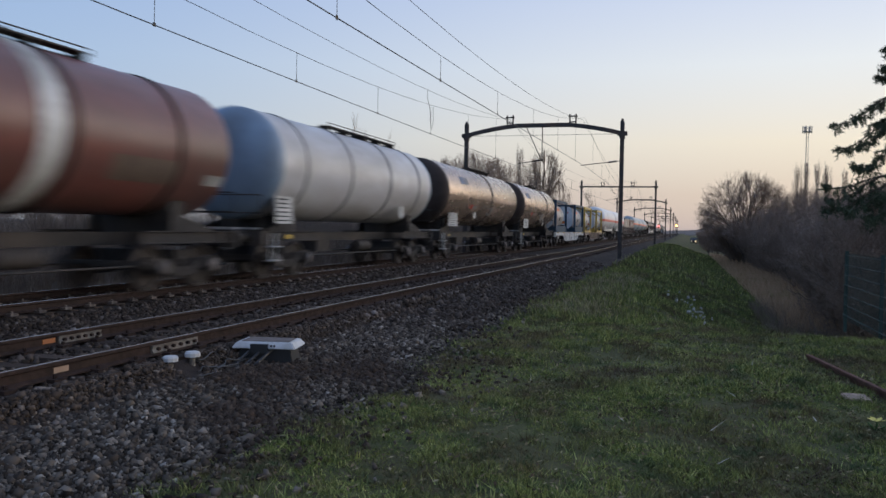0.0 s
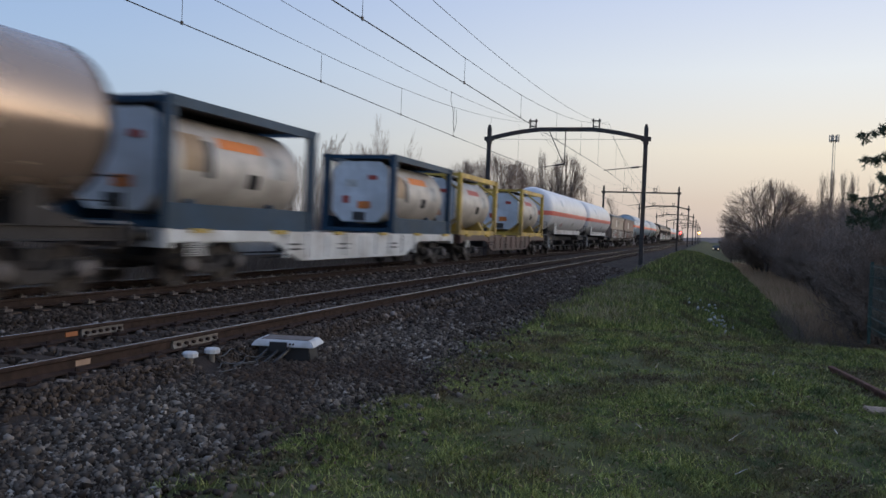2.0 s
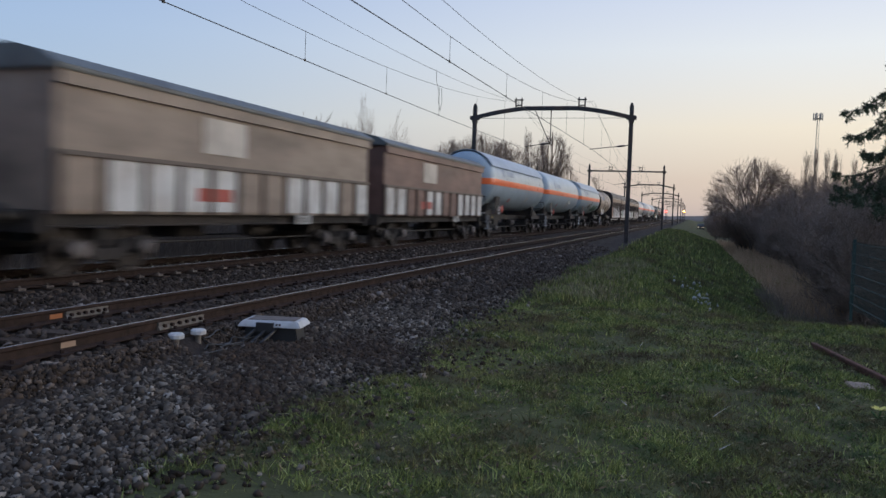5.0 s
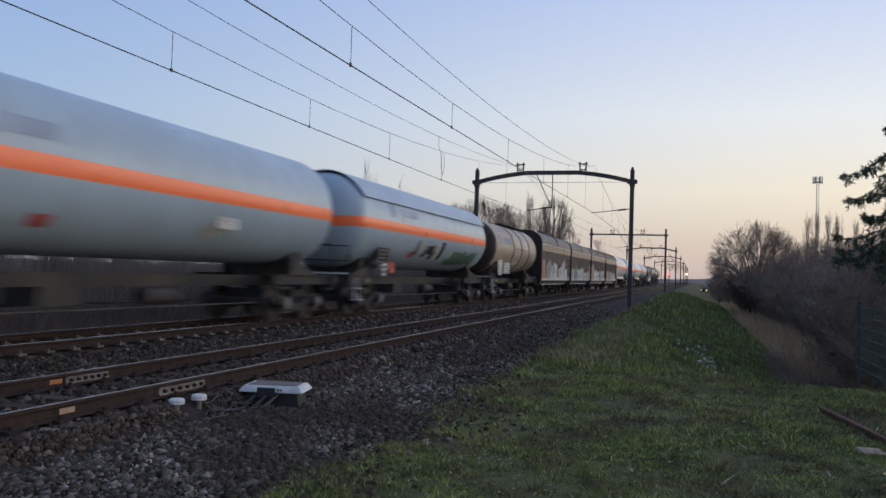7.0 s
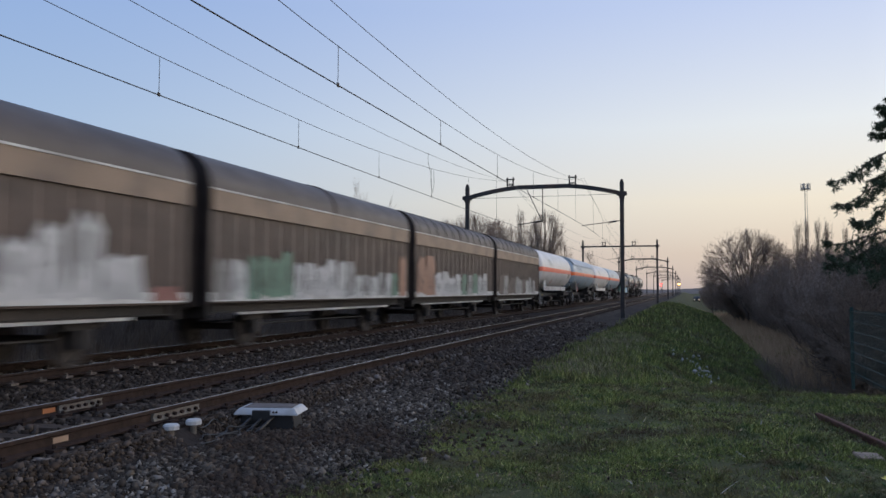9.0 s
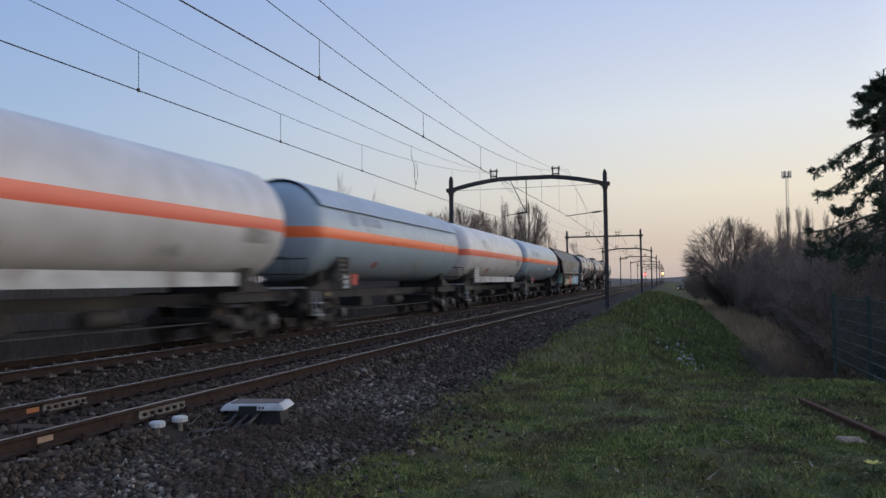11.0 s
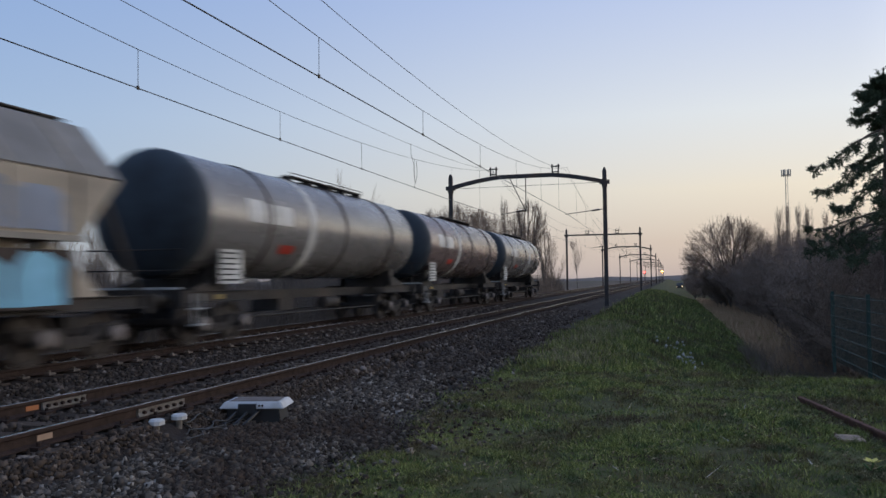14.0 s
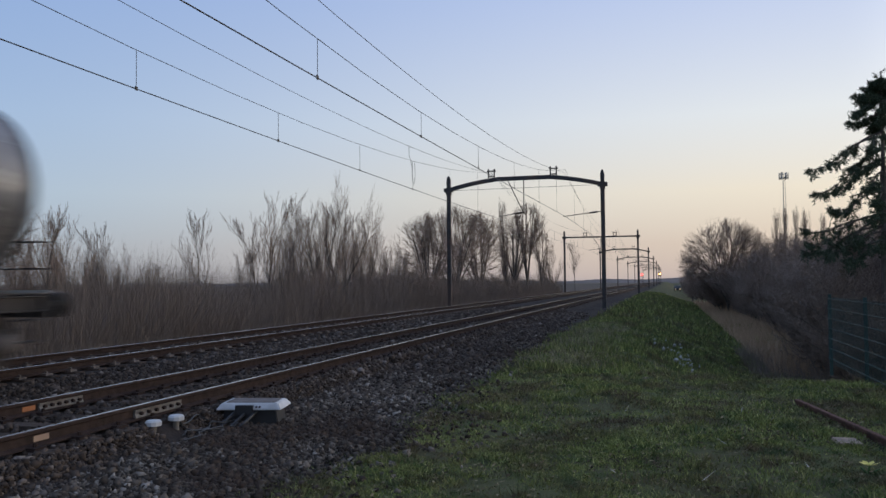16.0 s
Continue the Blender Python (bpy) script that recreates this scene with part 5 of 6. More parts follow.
    if "white gas" in lab:
        curved_patch(w, "label_panel", 1.5, 2.95, -4.6, -3.0, 10, 26, M_LABEL, "pale panel of lettering")
        curved_patch(w, "label_panel", 1.5, 2.95, 5.1, 6.6, -22, -8, M_LABEL, "pale panel of lettering")


# ---- by the track ----
M_GREYSTEEL = material("pale_galvanised_steel", (0.21, 0.19, 0.165), 0.75, 0.1, (0.12, 0.105, 0.09), 8, dirt=(0.12, 0.09, 0.07), dirt_scale=3)
M_WHITEPLASTIC = material("chalky_white_plastic", (0.5, 0.5, 0.5), 0.5, 0, (0.5, 0.5, 0.5), 6, dirt=(0.3, 0.28, 0.26), dirt_scale=3)
M_BLACK = material("black_plastic", (0.02, 0.02, 0.022), 0.5)


def trackside_box():
    b = tagged(new("trackside_box"), "black trackside cable box with a white lid", "cable box")
    b.location = (-5.08, 9.4, -0.42)
    bm = bmesh.new()
    prism(bm, [(-0.36, 0), (0.36, 0), (0.32, 0.24), (-0.32, 0.24)], -0.2, 0.2)
    part("body", bm, M_BLACK, b, bevel=0.01)
    bm = bmesh.new()
    v = box(bm, -0.41, 0.41, -0.28, 0.28, 0.225, 0.305)
    for q in v:
        if q.co.z > 0.27:
            q.co.x *= 0.86
            q.co.y *= 0.8
    lid = part("lid", bm, M_WHITEPLASTIC, b, "chalky white plastic lid", bevel=0.012)
    bm = bmesh.new()
    box(bm, -0.31, 0.31, -0.19, 0.19, 0.3, 0.311)
    part("top_panel", bm, material("soiled_brown_grey_plastic", (0.2, 0.17, 0.155), 0.8, 0, (0.14, 0.115, 0.1), 9, dirt=(0.1, 0.08, 0.07), gloss=0.15), lid, "soiled brown-grey top", bevel=0.006)
    for x in (0.1, 0.14):
        bm = bmesh.new()
        rod(bm, (x, -0.275, 0.262), (x, -0.255, 0.266), 0.012, 8)
        part("rusty_screw", bm, M_STEEL, lid)
    bm = bmesh.new()
    box(bm, -0.16, 0.06, -0.292, -0.2, 0.17, 0.285)
    part("cable_slot", bm, M_BLACK, b)
    for x in (-0.16, -0.02, 0.1):
        cu = bmesh.new()
        p = [(x, -0.2, 0.22), (x - 0.06, -0.36, 0.14), (x - 0.16, -0.52, 0.03), (x - 0.3, -0.7, 0.0)]
        for i in range(3):
            rod(cu, p[i], p[i + 1], 0.02, 6)
        part("cable", cu, M_BLACK, b)
    b.rotation_euler = (0, 0, radians(12))
    return b


trackside_box()


def loose_cables():
    rng = random.Random(11)
    for k in range(4):
        c = tagged(new("loose_cable"), "thin black cable lying loose on the ballast", "cable", "loose cables")
        p = Vector((-5.22 + 0.05 * k, 9.15 - 0.05 * k, 0))
        aim = Vector((-5.5 + 0.12 * k, 8.2 - 0.1 * k, 0))
        rings = []
        for i in range(15):
            q = p.lerp(aim, i / 14) + Vector((0.07 * math.sin(i * 0.65 + k * 2), 0.05 * math.sin(i * 0.95 + k), 0))
            q.z = float(ballast_z(np.float64(q.x), np.float64(q.y))) + 0.045 + 0.02 * rng.random()
            rings.append([(q.x + 0.009 * math.cos(a), q.y, q.z + 0.009 * math.sin(a)) for a in (0.5, 2.07, 3.64, 5.21)])
        faces = [(4 * i + j, 4 * i + (j + 1) % 4, 4 * i + 4 + (j + 1) % 4, 4 * i + 4 + j) for i in range(14) for j in range(4)]
        hang("cable", quick("cable", [v for r in rings for v in r], faces, M_BLACK, True), c)


loose_cables()


def mushroom_cap(x, y, h):
    c = tagged(new("marker_cap"), "white capped marker post in the ballast", "marker post", "marker caps")
    c.location = (x, y, -0.42)
    bm = bmesh.new()
    rod(bm, (0, 0, 0), (0, 0, h), 0.035, 10)
    part("stem", bm, M_GREYSTEEL, c)
    bm = bmesh.new()
    lathe(bm, [(h - 0.02, 0.05), (h - 0.02, 0.088), (h + 0.022, 0.09), (h + 0.04, 0.072), (h + 0.042, 0.02)], 10, "z")
    part("cap", bm, M_WHITEPLASTIC, c)


mushroom_cap(-5.42, 8.2, 0.262)
mushroom_cap(-5.5, 7.89, 0.25)


def joint_bar(x, y, length, mat, tag_mat=None, tag_y=0.0):
    """A bolted joint bar on a rail's side."""
    j = tagged(new("joint_bar"), "pale bolted joint bar on the rail's web", "joint bar", "rail joint bars")
    j.location = (x, y, 0)
    bm = bmesh.new()
    prism(bm, [(0.012, -0.135), (0.045, -0.14), (0.055, -0.13), (0.035, -0.09), (0.045, -0.045), (0.012, -0.05)], -length / 2, length / 2)
    part("bar", bm, mat, j)
    for i in range(6):
        bm = bmesh.new()
        yy = length * (-0.4 + 0.8 * i / 5)
        rod(bm, (0.03, yy, -0.09), (0.075, yy, -0.09), 0.022, 6)
        part("bolt", bm, M_STEEL, j)
    if tag_mat:
        bm = bmesh.new()
        box(bm, 0.0125, 0.02, tag_y - 0.1, tag_y + 0.1, -0.115, -0.06)
        part("tag", bm, tag_mat, j, "coloured mark on the rail")


M_PEACH = material("peach_paint_mark", (0.33, 0.22, 0.15), 0.7)
M_ORPAINT = material("orange_paint_mark", (0.42, 0.15, 0.05), 0.7)
joint_bar(NEAR_TRACK + 0.75, 8.42, 0.9, M_GREYSTEEL, M_PEACH, -1.85)
joint_bar(NEAR_TRACK - 0.75, 8.58, 0.75, M_GREYSTEEL, M_ORPAINT, -0.52)


def loose_rail():
    r = tagged(new("loose_rail"), "rusty length of old rail lying in the grass", "rail")
    r.location = (2.22, 9.3, -0.315)
    r.rotation_euler = (0, 0, radians(9.6))
    bm = bmesh.new()
    prism(bm, RAIL, -4.2, 3.1)
    part("rail", bm, material("red_brown_rusted_steel", (0.15, 0.075, 0.052), 0.85, 0, (0.08, 0.044, 0.034), 9, bump=0.4, gloss=0.15), r, bevel=0.003)
    return r


loose_rail()
bm = bmesh.new()
box(bm, -0.13, 0.13, -0.1, 0.1, 0, 0.04)
slab = tagged(hang("concrete_slab", finish(bm, "concrete_slab", material("weathered_buff_concrete", (0.38, 0.28, 0.21), 0.9, 0, (0.2, 0.16, 0.13), 14, bump=0.3, gloss=0.1), bevel=0.01), None, pose(1.79, 9.5, -0.385, 9, 3, 15)), "small buff concrete slab in the grass", "slab")


def fence():
    f = tagged(new("mesh_fence"), "dark green double-wire mesh fence", "fence")
    f.location = (3.16, 0, 0)
    M_F = material("dark_green_fence_coating", (0.016, 0.045, 0.041), 0.7, 0, (0.01, 0.03, 0.027), 4)
    ys = [18.1, 15.0, 11.9, 8.8, 5.7]
    for y in ys:
        bm = bmesh.new()
        box(bm, -0.03, 0.03, y - 0.02, y + 0.02, -0.6, 1.04)
        part("post", bm, M_F, f, bevel=0.004)
    for a, b in zip(ys, ys[1:]):
        bm = bmesh.new()
        for k in range(7):
            z = -0.24 + 0.2 * k
            for x in (-0.05, -0.035):
                rod(bm, (x, a, z), (x, b, z), 0.007, 4)
        for y in np.arange(b, a, 0.05):
            rod(bm, (-0.042, y, -0.33), (-0.042, y, 1.0), 0.0028, 3)
        part("mesh_panel", bm, M_F, f)


fence()


def flower(x, y):
    f = tagged(new("yellow_flower"), "single yellow flower in short grass", "flower")
    f.location = (x, y, -0.42)
    green = kept("stem_green", lambda: material("leaf_green", (0.06, 0.13, 0.03), 0.7))
    bm = bmesh.new()
    rod(bm, (0, 0, 0), (0.01, 0.0, 0.065), 0.006, 5)
    part("stem", bm, green, f)
    for i in range(3):
        bm = bmesh.new()
        a = i * 2.1
        p = [(0, 0, 0), (0.03 * math.cos(a), 0.03 * math.sin(a), 0.03), (0.07 * math.cos(a), 0.07 * math.sin(a), 0.05)]
        rod(bm, p[0], p[1], 0.008, 4)
        rod(bm, p[1], p[2], 0.008, 4, 0.001)
        part("leaf", bm, green, f)
    pet = kept("petal", lambda: material("yellow_petal", (0.75, 0.62, 0.12), 0.6))
    bm = bmesh.new()
    for i in range(6):
        a = i * math.tau / 6
        c, s = math.cos(a), math.sin(a)
        vs = [bm.verts.new(q) for q in ((0.01, 0, 0.065), (0.01 + c * 0.035 - s * 0.018, s * 0.035 + c * 0.018, 0.075), (0.01 + c * 0.06, s * 0.06, 0.085), (0.01 + c * 0.035 + s * 0.018, s * 0.035 - c * 0.018, 0.08))]
        bm.faces.new(vs)
    part("petals", bm, pet, f)
    f.scale = (1.5, 1.5, 1.5)


flower(1.7, 8.15)


def signal(x, y, z, colour, strength, label):
    s = tagged(new("railway_signal"), label, "railway signal", "signals")
    s.location = (x, y, -0.5)
    bm = bmesh.new()
    rod(bm, (0, 0, 0), (0, 0, z + 0.4), 0.07, 8)
    part("post", bm, M_POLE, s)
    bm = bmesh.new()
    box(bm, -0.3, 0.3, -0.1, 0.1, z - 0.1, z + 1.0)
    part("head", bm, M_BLACK, s, bevel=0.03)
    bm = bmesh.new()
    lathe(bm, [(-0.2, 0.28), (-0.13, 0.3), (-0.1, 0.1)], 16, "y", (0, 0, z + 0.5))
    part("lamp", bm, glow("signal_glow_" + label.split()[0], colour, strength), s, smooth=True)


signal(-8.9, 300, 3.4, (1.0, 0.06, 0.05), 14, "red railway signal glowing far down the line")
signal(-2.7, 300, 3.6, (1.0, 0.35, 0.08), 16, "amber railway signal glowing far down the line")


def far_car(x, y):
    c = tagged(new("car"), "distant car with lit headlamps on a road", "car")
    c.location = (x, y, 0)
    z = float(land(x, y))
    bm = bmesh.new()
    prism(bm, [(-2.1, z + 0.3), (2.1, z + 0.3), (2.1, z + 0.85), (1.0, z + 0.95), (0.5, z + 1.45), (-1.2, z + 1.45), (-2.0, z + 0.95), (-2.1, z + 0.7)], -0.85, 0.85, "x")
    part("body", bm, M_BLACK, c, bevel=0.05)
    for s in (-0.6, 0.6):
        bm = bmesh.new()
        lathe(bm, [(-2.16, 0.06), (-2.1, 0.11), (-2.05, 0.11)], 12, "y", (s, 0, z + 0.7))
        part("headlamp", bm, kept("headlamp", lambda: glow("headlamp_glow", (1.0, 0.7, 0.35), 3)), c)
    for s in (-0.75, 0.75):
        for y2 in (-1.3, 1.3):
            bm = bmesh.new()
            rod(bm, (s - 0.1, y2, z + 0.32), (s + 0.1, y2, z + 0.32), 0.32, 14)
            part("wheel", bm, M_BLACK, c)


far_car(2.4, 230)
far_car(2.9, 260)


def cell_mast():
    m = tagged(new("phone_mast"), "pale lattice phone mast behind bare trees", "mast")
    m.location = (39.0, 300, -1.6)
    mt = material("hazy_galvanised_lattice", (0.42, 0.38, 0.34), 0.6, 0.3)
    bm = bmesh.new()
    H = 39.5
    for i in range(3):
        a = i * math.tau / 3
        rod(bm, (0.8 * math.cos(a), 0.8 * math.sin(a), 0), (0.4 * math.cos(a), 0.4 * math.sin(a), H), 0.06, 6)
    for k in range(26):
        for i in range(3):
            a, b = i * math.tau / 3, (i + 1) * math.tau / 3
            r0, r1 = 0.8 - 0.4 * k / 26, 0.8 - 0.4 * (k + 1) / 26
            rod(bm, (r0 * math.cos(a), r0 * math.sin(a), H * k / 26), (r1 * math.cos(b), r1 * math.sin(b), H * (k + 1) / 26), 0.03, 4)
    part("lattice", bm, mt, m)
    for i in range(6):
        a = i * math.tau / 6
        bm = bmesh.new()
        c, s = math.cos(a) * 1.4, math.sin(a) * 1.4
        box(bm, c - 0.15, c + 0.15, s - 0.15, s + 0.15, H - 2.4, H)
        part("antenna", bm, mt, m)
    bm = bmesh.new()
    lathe(bm, [(H - 2.0, 1.4), (H - 1.9, 1.5), (H - 1.8, 1.4)], 12, "z")
    part("antenna_ring", bm, mt, m)


cell_mast()


def ramp_material(name, stops, rough=0.8, patch=None, patch_scale=0.5, gloss=0.12, moss=None, moss_scale=0.7):
    """Blades or twigs, each with a tone of its own, browner in patches."""
    m = bpy.data.materials.new(name)
    m.use_nodes = True
    n, link = m.node_tree.nodes, m.node_tree.links.new
    b = n["Principled BSDF"]
    b.inputs["Roughness"].default_value = rough
    b.inputs["Specular IOR Level"].default_value = gloss
    g = n.new("ShaderNodeNewGeometry")
    r = n.new("ShaderNodeValToRGB")
    while len(r.color_ramp.elements) < len(stops):
        r.color_ramp.elements.new(0.5)
    for e, (p, c) in zip(r.color_ramp.elements, stops):
        e.position, e.color = p, (*c, 1)
    link(g.outputs["Random Per Island"], r.inputs[0])
    out = r.outputs[0]
    if patch:
        tc = n.new("ShaderNodeTexCoord")
        nz = n.new("ShaderNodeTexNoise")
        nz.inputs["Scale"].default_value, nz.inputs["Detail"].default_value = patch_scale, 5
        link(tc.outputs["Object"], nz.inputs["Vector"])
        mr = n.new("ShaderNodeMapRange")
        mr.inputs[1].default_value, mr.inputs[2].default_value, mr.inputs[4].default_value = 0.46, 0.6, 0.85
        link(nz.outputs[0], mr.inputs[0])
        mix = n.new("ShaderNodeMix")
        mix.data_type = "RGBA"
        link(mr.outputs[0], mix.inputs[0])
        link(out, mix.inputs[6])
        mix.inputs[7].default_value = (*patch, 1)
        out = mix.outputs[2]
        if moss:
            nz2 = n.new("ShaderNodeTexNoise")
            nz2.inputs["Scale"].default_value, nz2.inputs["Detail"].default_value = moss_scale, 6
            nz2.inputs["Roughness"].default_value = 0.65
            link(tc.outputs["Object"], nz2.inputs["Vector"])
            mr2 = n.new("ShaderNodeMapRange")
            mr2.inputs[1].default_value, mr2.inputs[2].default_value, mr2.inputs[4].default_value = 0.5, 0.62, 0.75
            link(nz2.outputs[0], mr2.inputs[0])
            mix2 = n.new("ShaderNodeMix")
            mix2.data_type = "RGBA"
            link(mr2.outputs[0], mix2.inputs[0])
            link(out, mix2.inputs[6])
            mix2.inputs[7].default_value = (*moss, 1)
            out = mix2.outputs[2]
    link(out, b.inputs["Base Color"])
    return m


M_ROCK_DARK = ramp_material("rust_stained_stone", [(0, (0.028, 0.021, 0.016)), (0.6, (0.06, 0.045, 0.035)), (0.95, (0.11, 0.086, 0.07)), (1, (0.2, 0.17, 0.15))], rough=0.8, gloss=0.08)
M_ROCK = ramp_material("crushed_stone_mixed", [(0, (0.02, 0.015, 0.011)), (0.45, (0.07, 0.056, 0.045)), (0.8, (0.14, 0.114, 0.09)), (0.94, (0.2, 0.168, 0.137)), (1, (0.34, 0.3, 0.255))], rough=0.8, patch=(0.05, 0.034, 0.025), patch_scale=0.4, gloss=0.06)


# ---- stones of the ballast ----
RNG = np.random.default_rng(7)
CUBE = np.array([[a, b, c] for a in (-1, 1) for b in (-1, 1) for c in (-1, 1)], float)
CUBE_Q = np.array([(0, 1, 3, 2), (4, 6, 7, 5), (0, 4, 5, 1), (2, 3, 7, 6), (0, 2, 6, 4), (1, 5, 7, 3)])


def turns(n):
    """n random rotations."""
    q = RNG.normal(size=(n, 4))
    q /= np.linalg.norm(q, axis=1)[:, None]
    w, x, y, z = q.T
    return np.stack([np.stack([1 - 2 * (y * y + z * z), 2 * (x * y - z * w), 2 * (x * z + y * w)], -1),
                     np.stack([2 * (x * y + z * w), 1 - 2 * (x * x + z * z), 2 * (y * z - x * w)], -1),
                     np.stack([2 * (x * z - y * w), 2 * (y * z + x * w), 1 - 2 * (x * x + y * y)], -1)], 1)


def stones(x, y, z, size, mat, name):
    n = len(x)
    v = CUBE[None] * RNG.uniform(0.5, 1.0, (n, 8, 1)) * RNG.uniform(0.42, 1.3, (n, 1, 3))
    v = np.einsum("nij,nkj->nki", turns(n), v) * size[:, None, None]
    v += np.stack([x, y, z], -1)[:, None]
    q = CUBE_Q[None] + 8 * np.arange(n)[:, None, None]
    return arr_mesh(name, v.reshape(-1, 3), q.reshape(-1, 4), mat)


def ballast_stones(runs, mat):
    xs, ys, ss = [], [], []
    for n, x0, x1, y0, y1, s in runs:
        y = RNG.uniform(y0, y1, n)
        hi = stone_edge(y) + RNG.normal(0, 0.22, n) if x1 is None else np.full(n, x1)
        xs.append(x0 + RNG.random(n) * (hi - x0))
        ys.append(y)
        ss.append(s * RNG.lognormal(-0.05, 0.34, n).clip(0.4, 2.0))
    x, y, s = np.concatenate(xs), np.concatenate(ys), np.concatenate(ss)
    ok = np.ones(len(x), bool)
    for c in (NEAR_TRACK, TRAIN_TRACK):
        for r in (-0.75, 0.75):
            ok &= np.abs(x - c - r) > 0.11
        on = (np.abs(x - c) < 0.7) & (np.abs((y - 1.0 + 0.3) % 0.6 - 0.3) < 0.14)
        ok &= ~(on & (RNG.random(len(x)) < 0.75))
    ok &= np.hypot(x + 5.46, y - 8.05) > 0.24
    x, y, s = x[ok], y[ok], s[ok]
    z = np.maximum(bed_height(x, y), np.where(x > edge(y), land(x, y), -9)) + s * RNG.uniform(-0.1, 0.6, len(x))
    return stones(x, y, z, s, mat, "ballast_stones")


tagged(hang("ballast_stones", ballast_stones([(52000, -5.2, None, 3.5, 15, 0.0205), (6000, -5.2, None, -6, 3.5, 0.028)], M_ROCK)), "loose grey-brown crushed stones beside the track", "ballast", kind="stuff")
tagged(hang("ballast_stones", ballast_stones([(13000, -5.75, -5.0, 2, 15, 0.021), (17000, -5.75, None, 13.5, 45, 0.036), (19000, -9.9, -7.45, 5, 22, 0.028), (10000, -9.9, -7.45, 22, 50, 0.042), (9000, -7.2, -5.9, 4, 30, 0.03),
                                              (7000, -11.9, -10.5, 8, 45, 0.038), (5000, -14.0, -12.5, 8, 50, 0.045)], M_ROCK_DARK)), "rust-stained dark stones of the trackbed", "ballast", kind="stuff")


def stray_stones():
    k = 3800
    y = RNG.uniform(4, 30, k)
    x = stone_edge(y) + np.abs(RNG.normal(0, 0.6, k))
    s = 0.026 * RNG.uniform(0.5, 1.4, k)
    z = np.where(x < edge(y), bed_height(x, y), land(x, y))
    return stones(x, y, z + s * 0.4, s, M_ROCK, "stray_stones")


tagged(hang("stray_stones", stray_stones()), "stray ballast stones among the grass", "stones", kind="stuff")


# ---- grass ----
M_GRASS = ramp_material("short_grass_blades", [(0, (0.05, 0.056, 0.02)), (0.2, (0.1, 0.117, 0.037)), (0.55, (0.2, 0.232, 0.065)), (0.9, (0.29, 0.31, 0.09)), (1, (0.62, 0.57, 0.21))], patch=(0.12, 0.082, 0.052), patch_scale=1.3, moss=(0.055, 0.098, 0.038), moss_scale=2.6)
M_DRY = ramp_material("dry_winter_stems", [(0, (0.13, 0.1, 0.08)), (0.6, (0.2, 0.155, 0.122)), (1, (0.29, 0.225, 0.17))])
M_REED = ramp_material("pale_dry_reed", [(0, (0.3, 0.19, 0.11)), (1, (0.6, 0.41, 0.26))])
M_BARK = material("grey_brown_bark", (0.16, 0.135, 0.115), 0.9, 0, (0.1, 0.084, 0.072), 8, bump=0.5)
M_TWIG = ramp_material("dark_bare_twigs", [(0, (0.19, 0.138, 0.108)), (1, (0.3, 0.23, 0.185))])


def blades(x, y, z, high, wide, lean, mat, name, splay=1):
    """Tapered upright slivers, each a triangle."""
    n = len(x)
    a = RNG.uniform(0, math.tau, n)
    t = RNG.uniform(0, math.tau, n)
    dx, dy = np.cos(a) * wide / 2, np.sin(a) * wide / 2
    l = lean * RNG.random(n) * high
    v = np.empty((n, 3, 3))
    v[:, 0] = np.stack([x - dx, y - dy, z], -1)
    v[:, 1] = np.stack([x + dx, y + dy, z], -1)
    v[:, 2] = np.stack([x + np.cos(t) * l, y + np.sin(t) * l, z + high], -1)
    return arr_mesh(name, v.reshape(-1, 3), np.arange(3 * n).reshape(-1, 3), mat)


def wave(x, y):
    return np.sin(x * 1.7 + 0.6 * np.sin(y * 1.1)) * np.sin(y * 1.3 + 0.8 * np.sin(x * 0.9)) + 0.5 * np.sin(x * 4.1 + y * 3.3)


def grass(n, x0, x1, y0, y1, high, wide):
    x, y = RNG.uniform(x0, x1, n), RNG.uniform(y0, y1, n)
    k = wave(x, y)
    keep = (x > edge(y) - 0.35 + np.abs(RNG.normal(0, 0.4, n))) & (RNG.random(n) < 0.72 + 0.3 * k)
    x, y, k = x[keep], y[keep], k[keep]
    fine = np.sin(x * 11 + 2 * np.sin(y * 7)) * np.sin(y * 9 + 2 * np.sin(x * 6))
    h = high * RNG.uniform(0.45, 1.15, len(x)) * (1 + 0.35 * np.clip(k, -1, 1) + 0.45 * fine)
    return blades(x, y, np.where(x < edge(y), bed_height(x, y), land(x, y)) - 0.01, h, wide * RNG.uniform(0.7, 1.3, len(x)), np.where(y < 16, 1.9, 0.9), M_GRASS, "grass")


for n, x0, x1, y0, y1, hi, wd in ((50000, -3.6, 4, -5, 4.5, 0.045, 0.014), (200000, -3.6, 3.6, 4.5, 9.5, 0.042, 0.012), (110000, -4.4, 5.5, 9.5, 17, 0.055, 0.018), (120000, -5.2, 5.0, 15.5, 40, 0.14, 0.024), (60000, -5.2, 6.0, 40, 120, 0.24, 0.06)):
    tagged(hang("grass", grass(n, x0, x1, y0, y1, hi, wd)), "short uneven green and yellowed grass", "grass", kind="stuff")

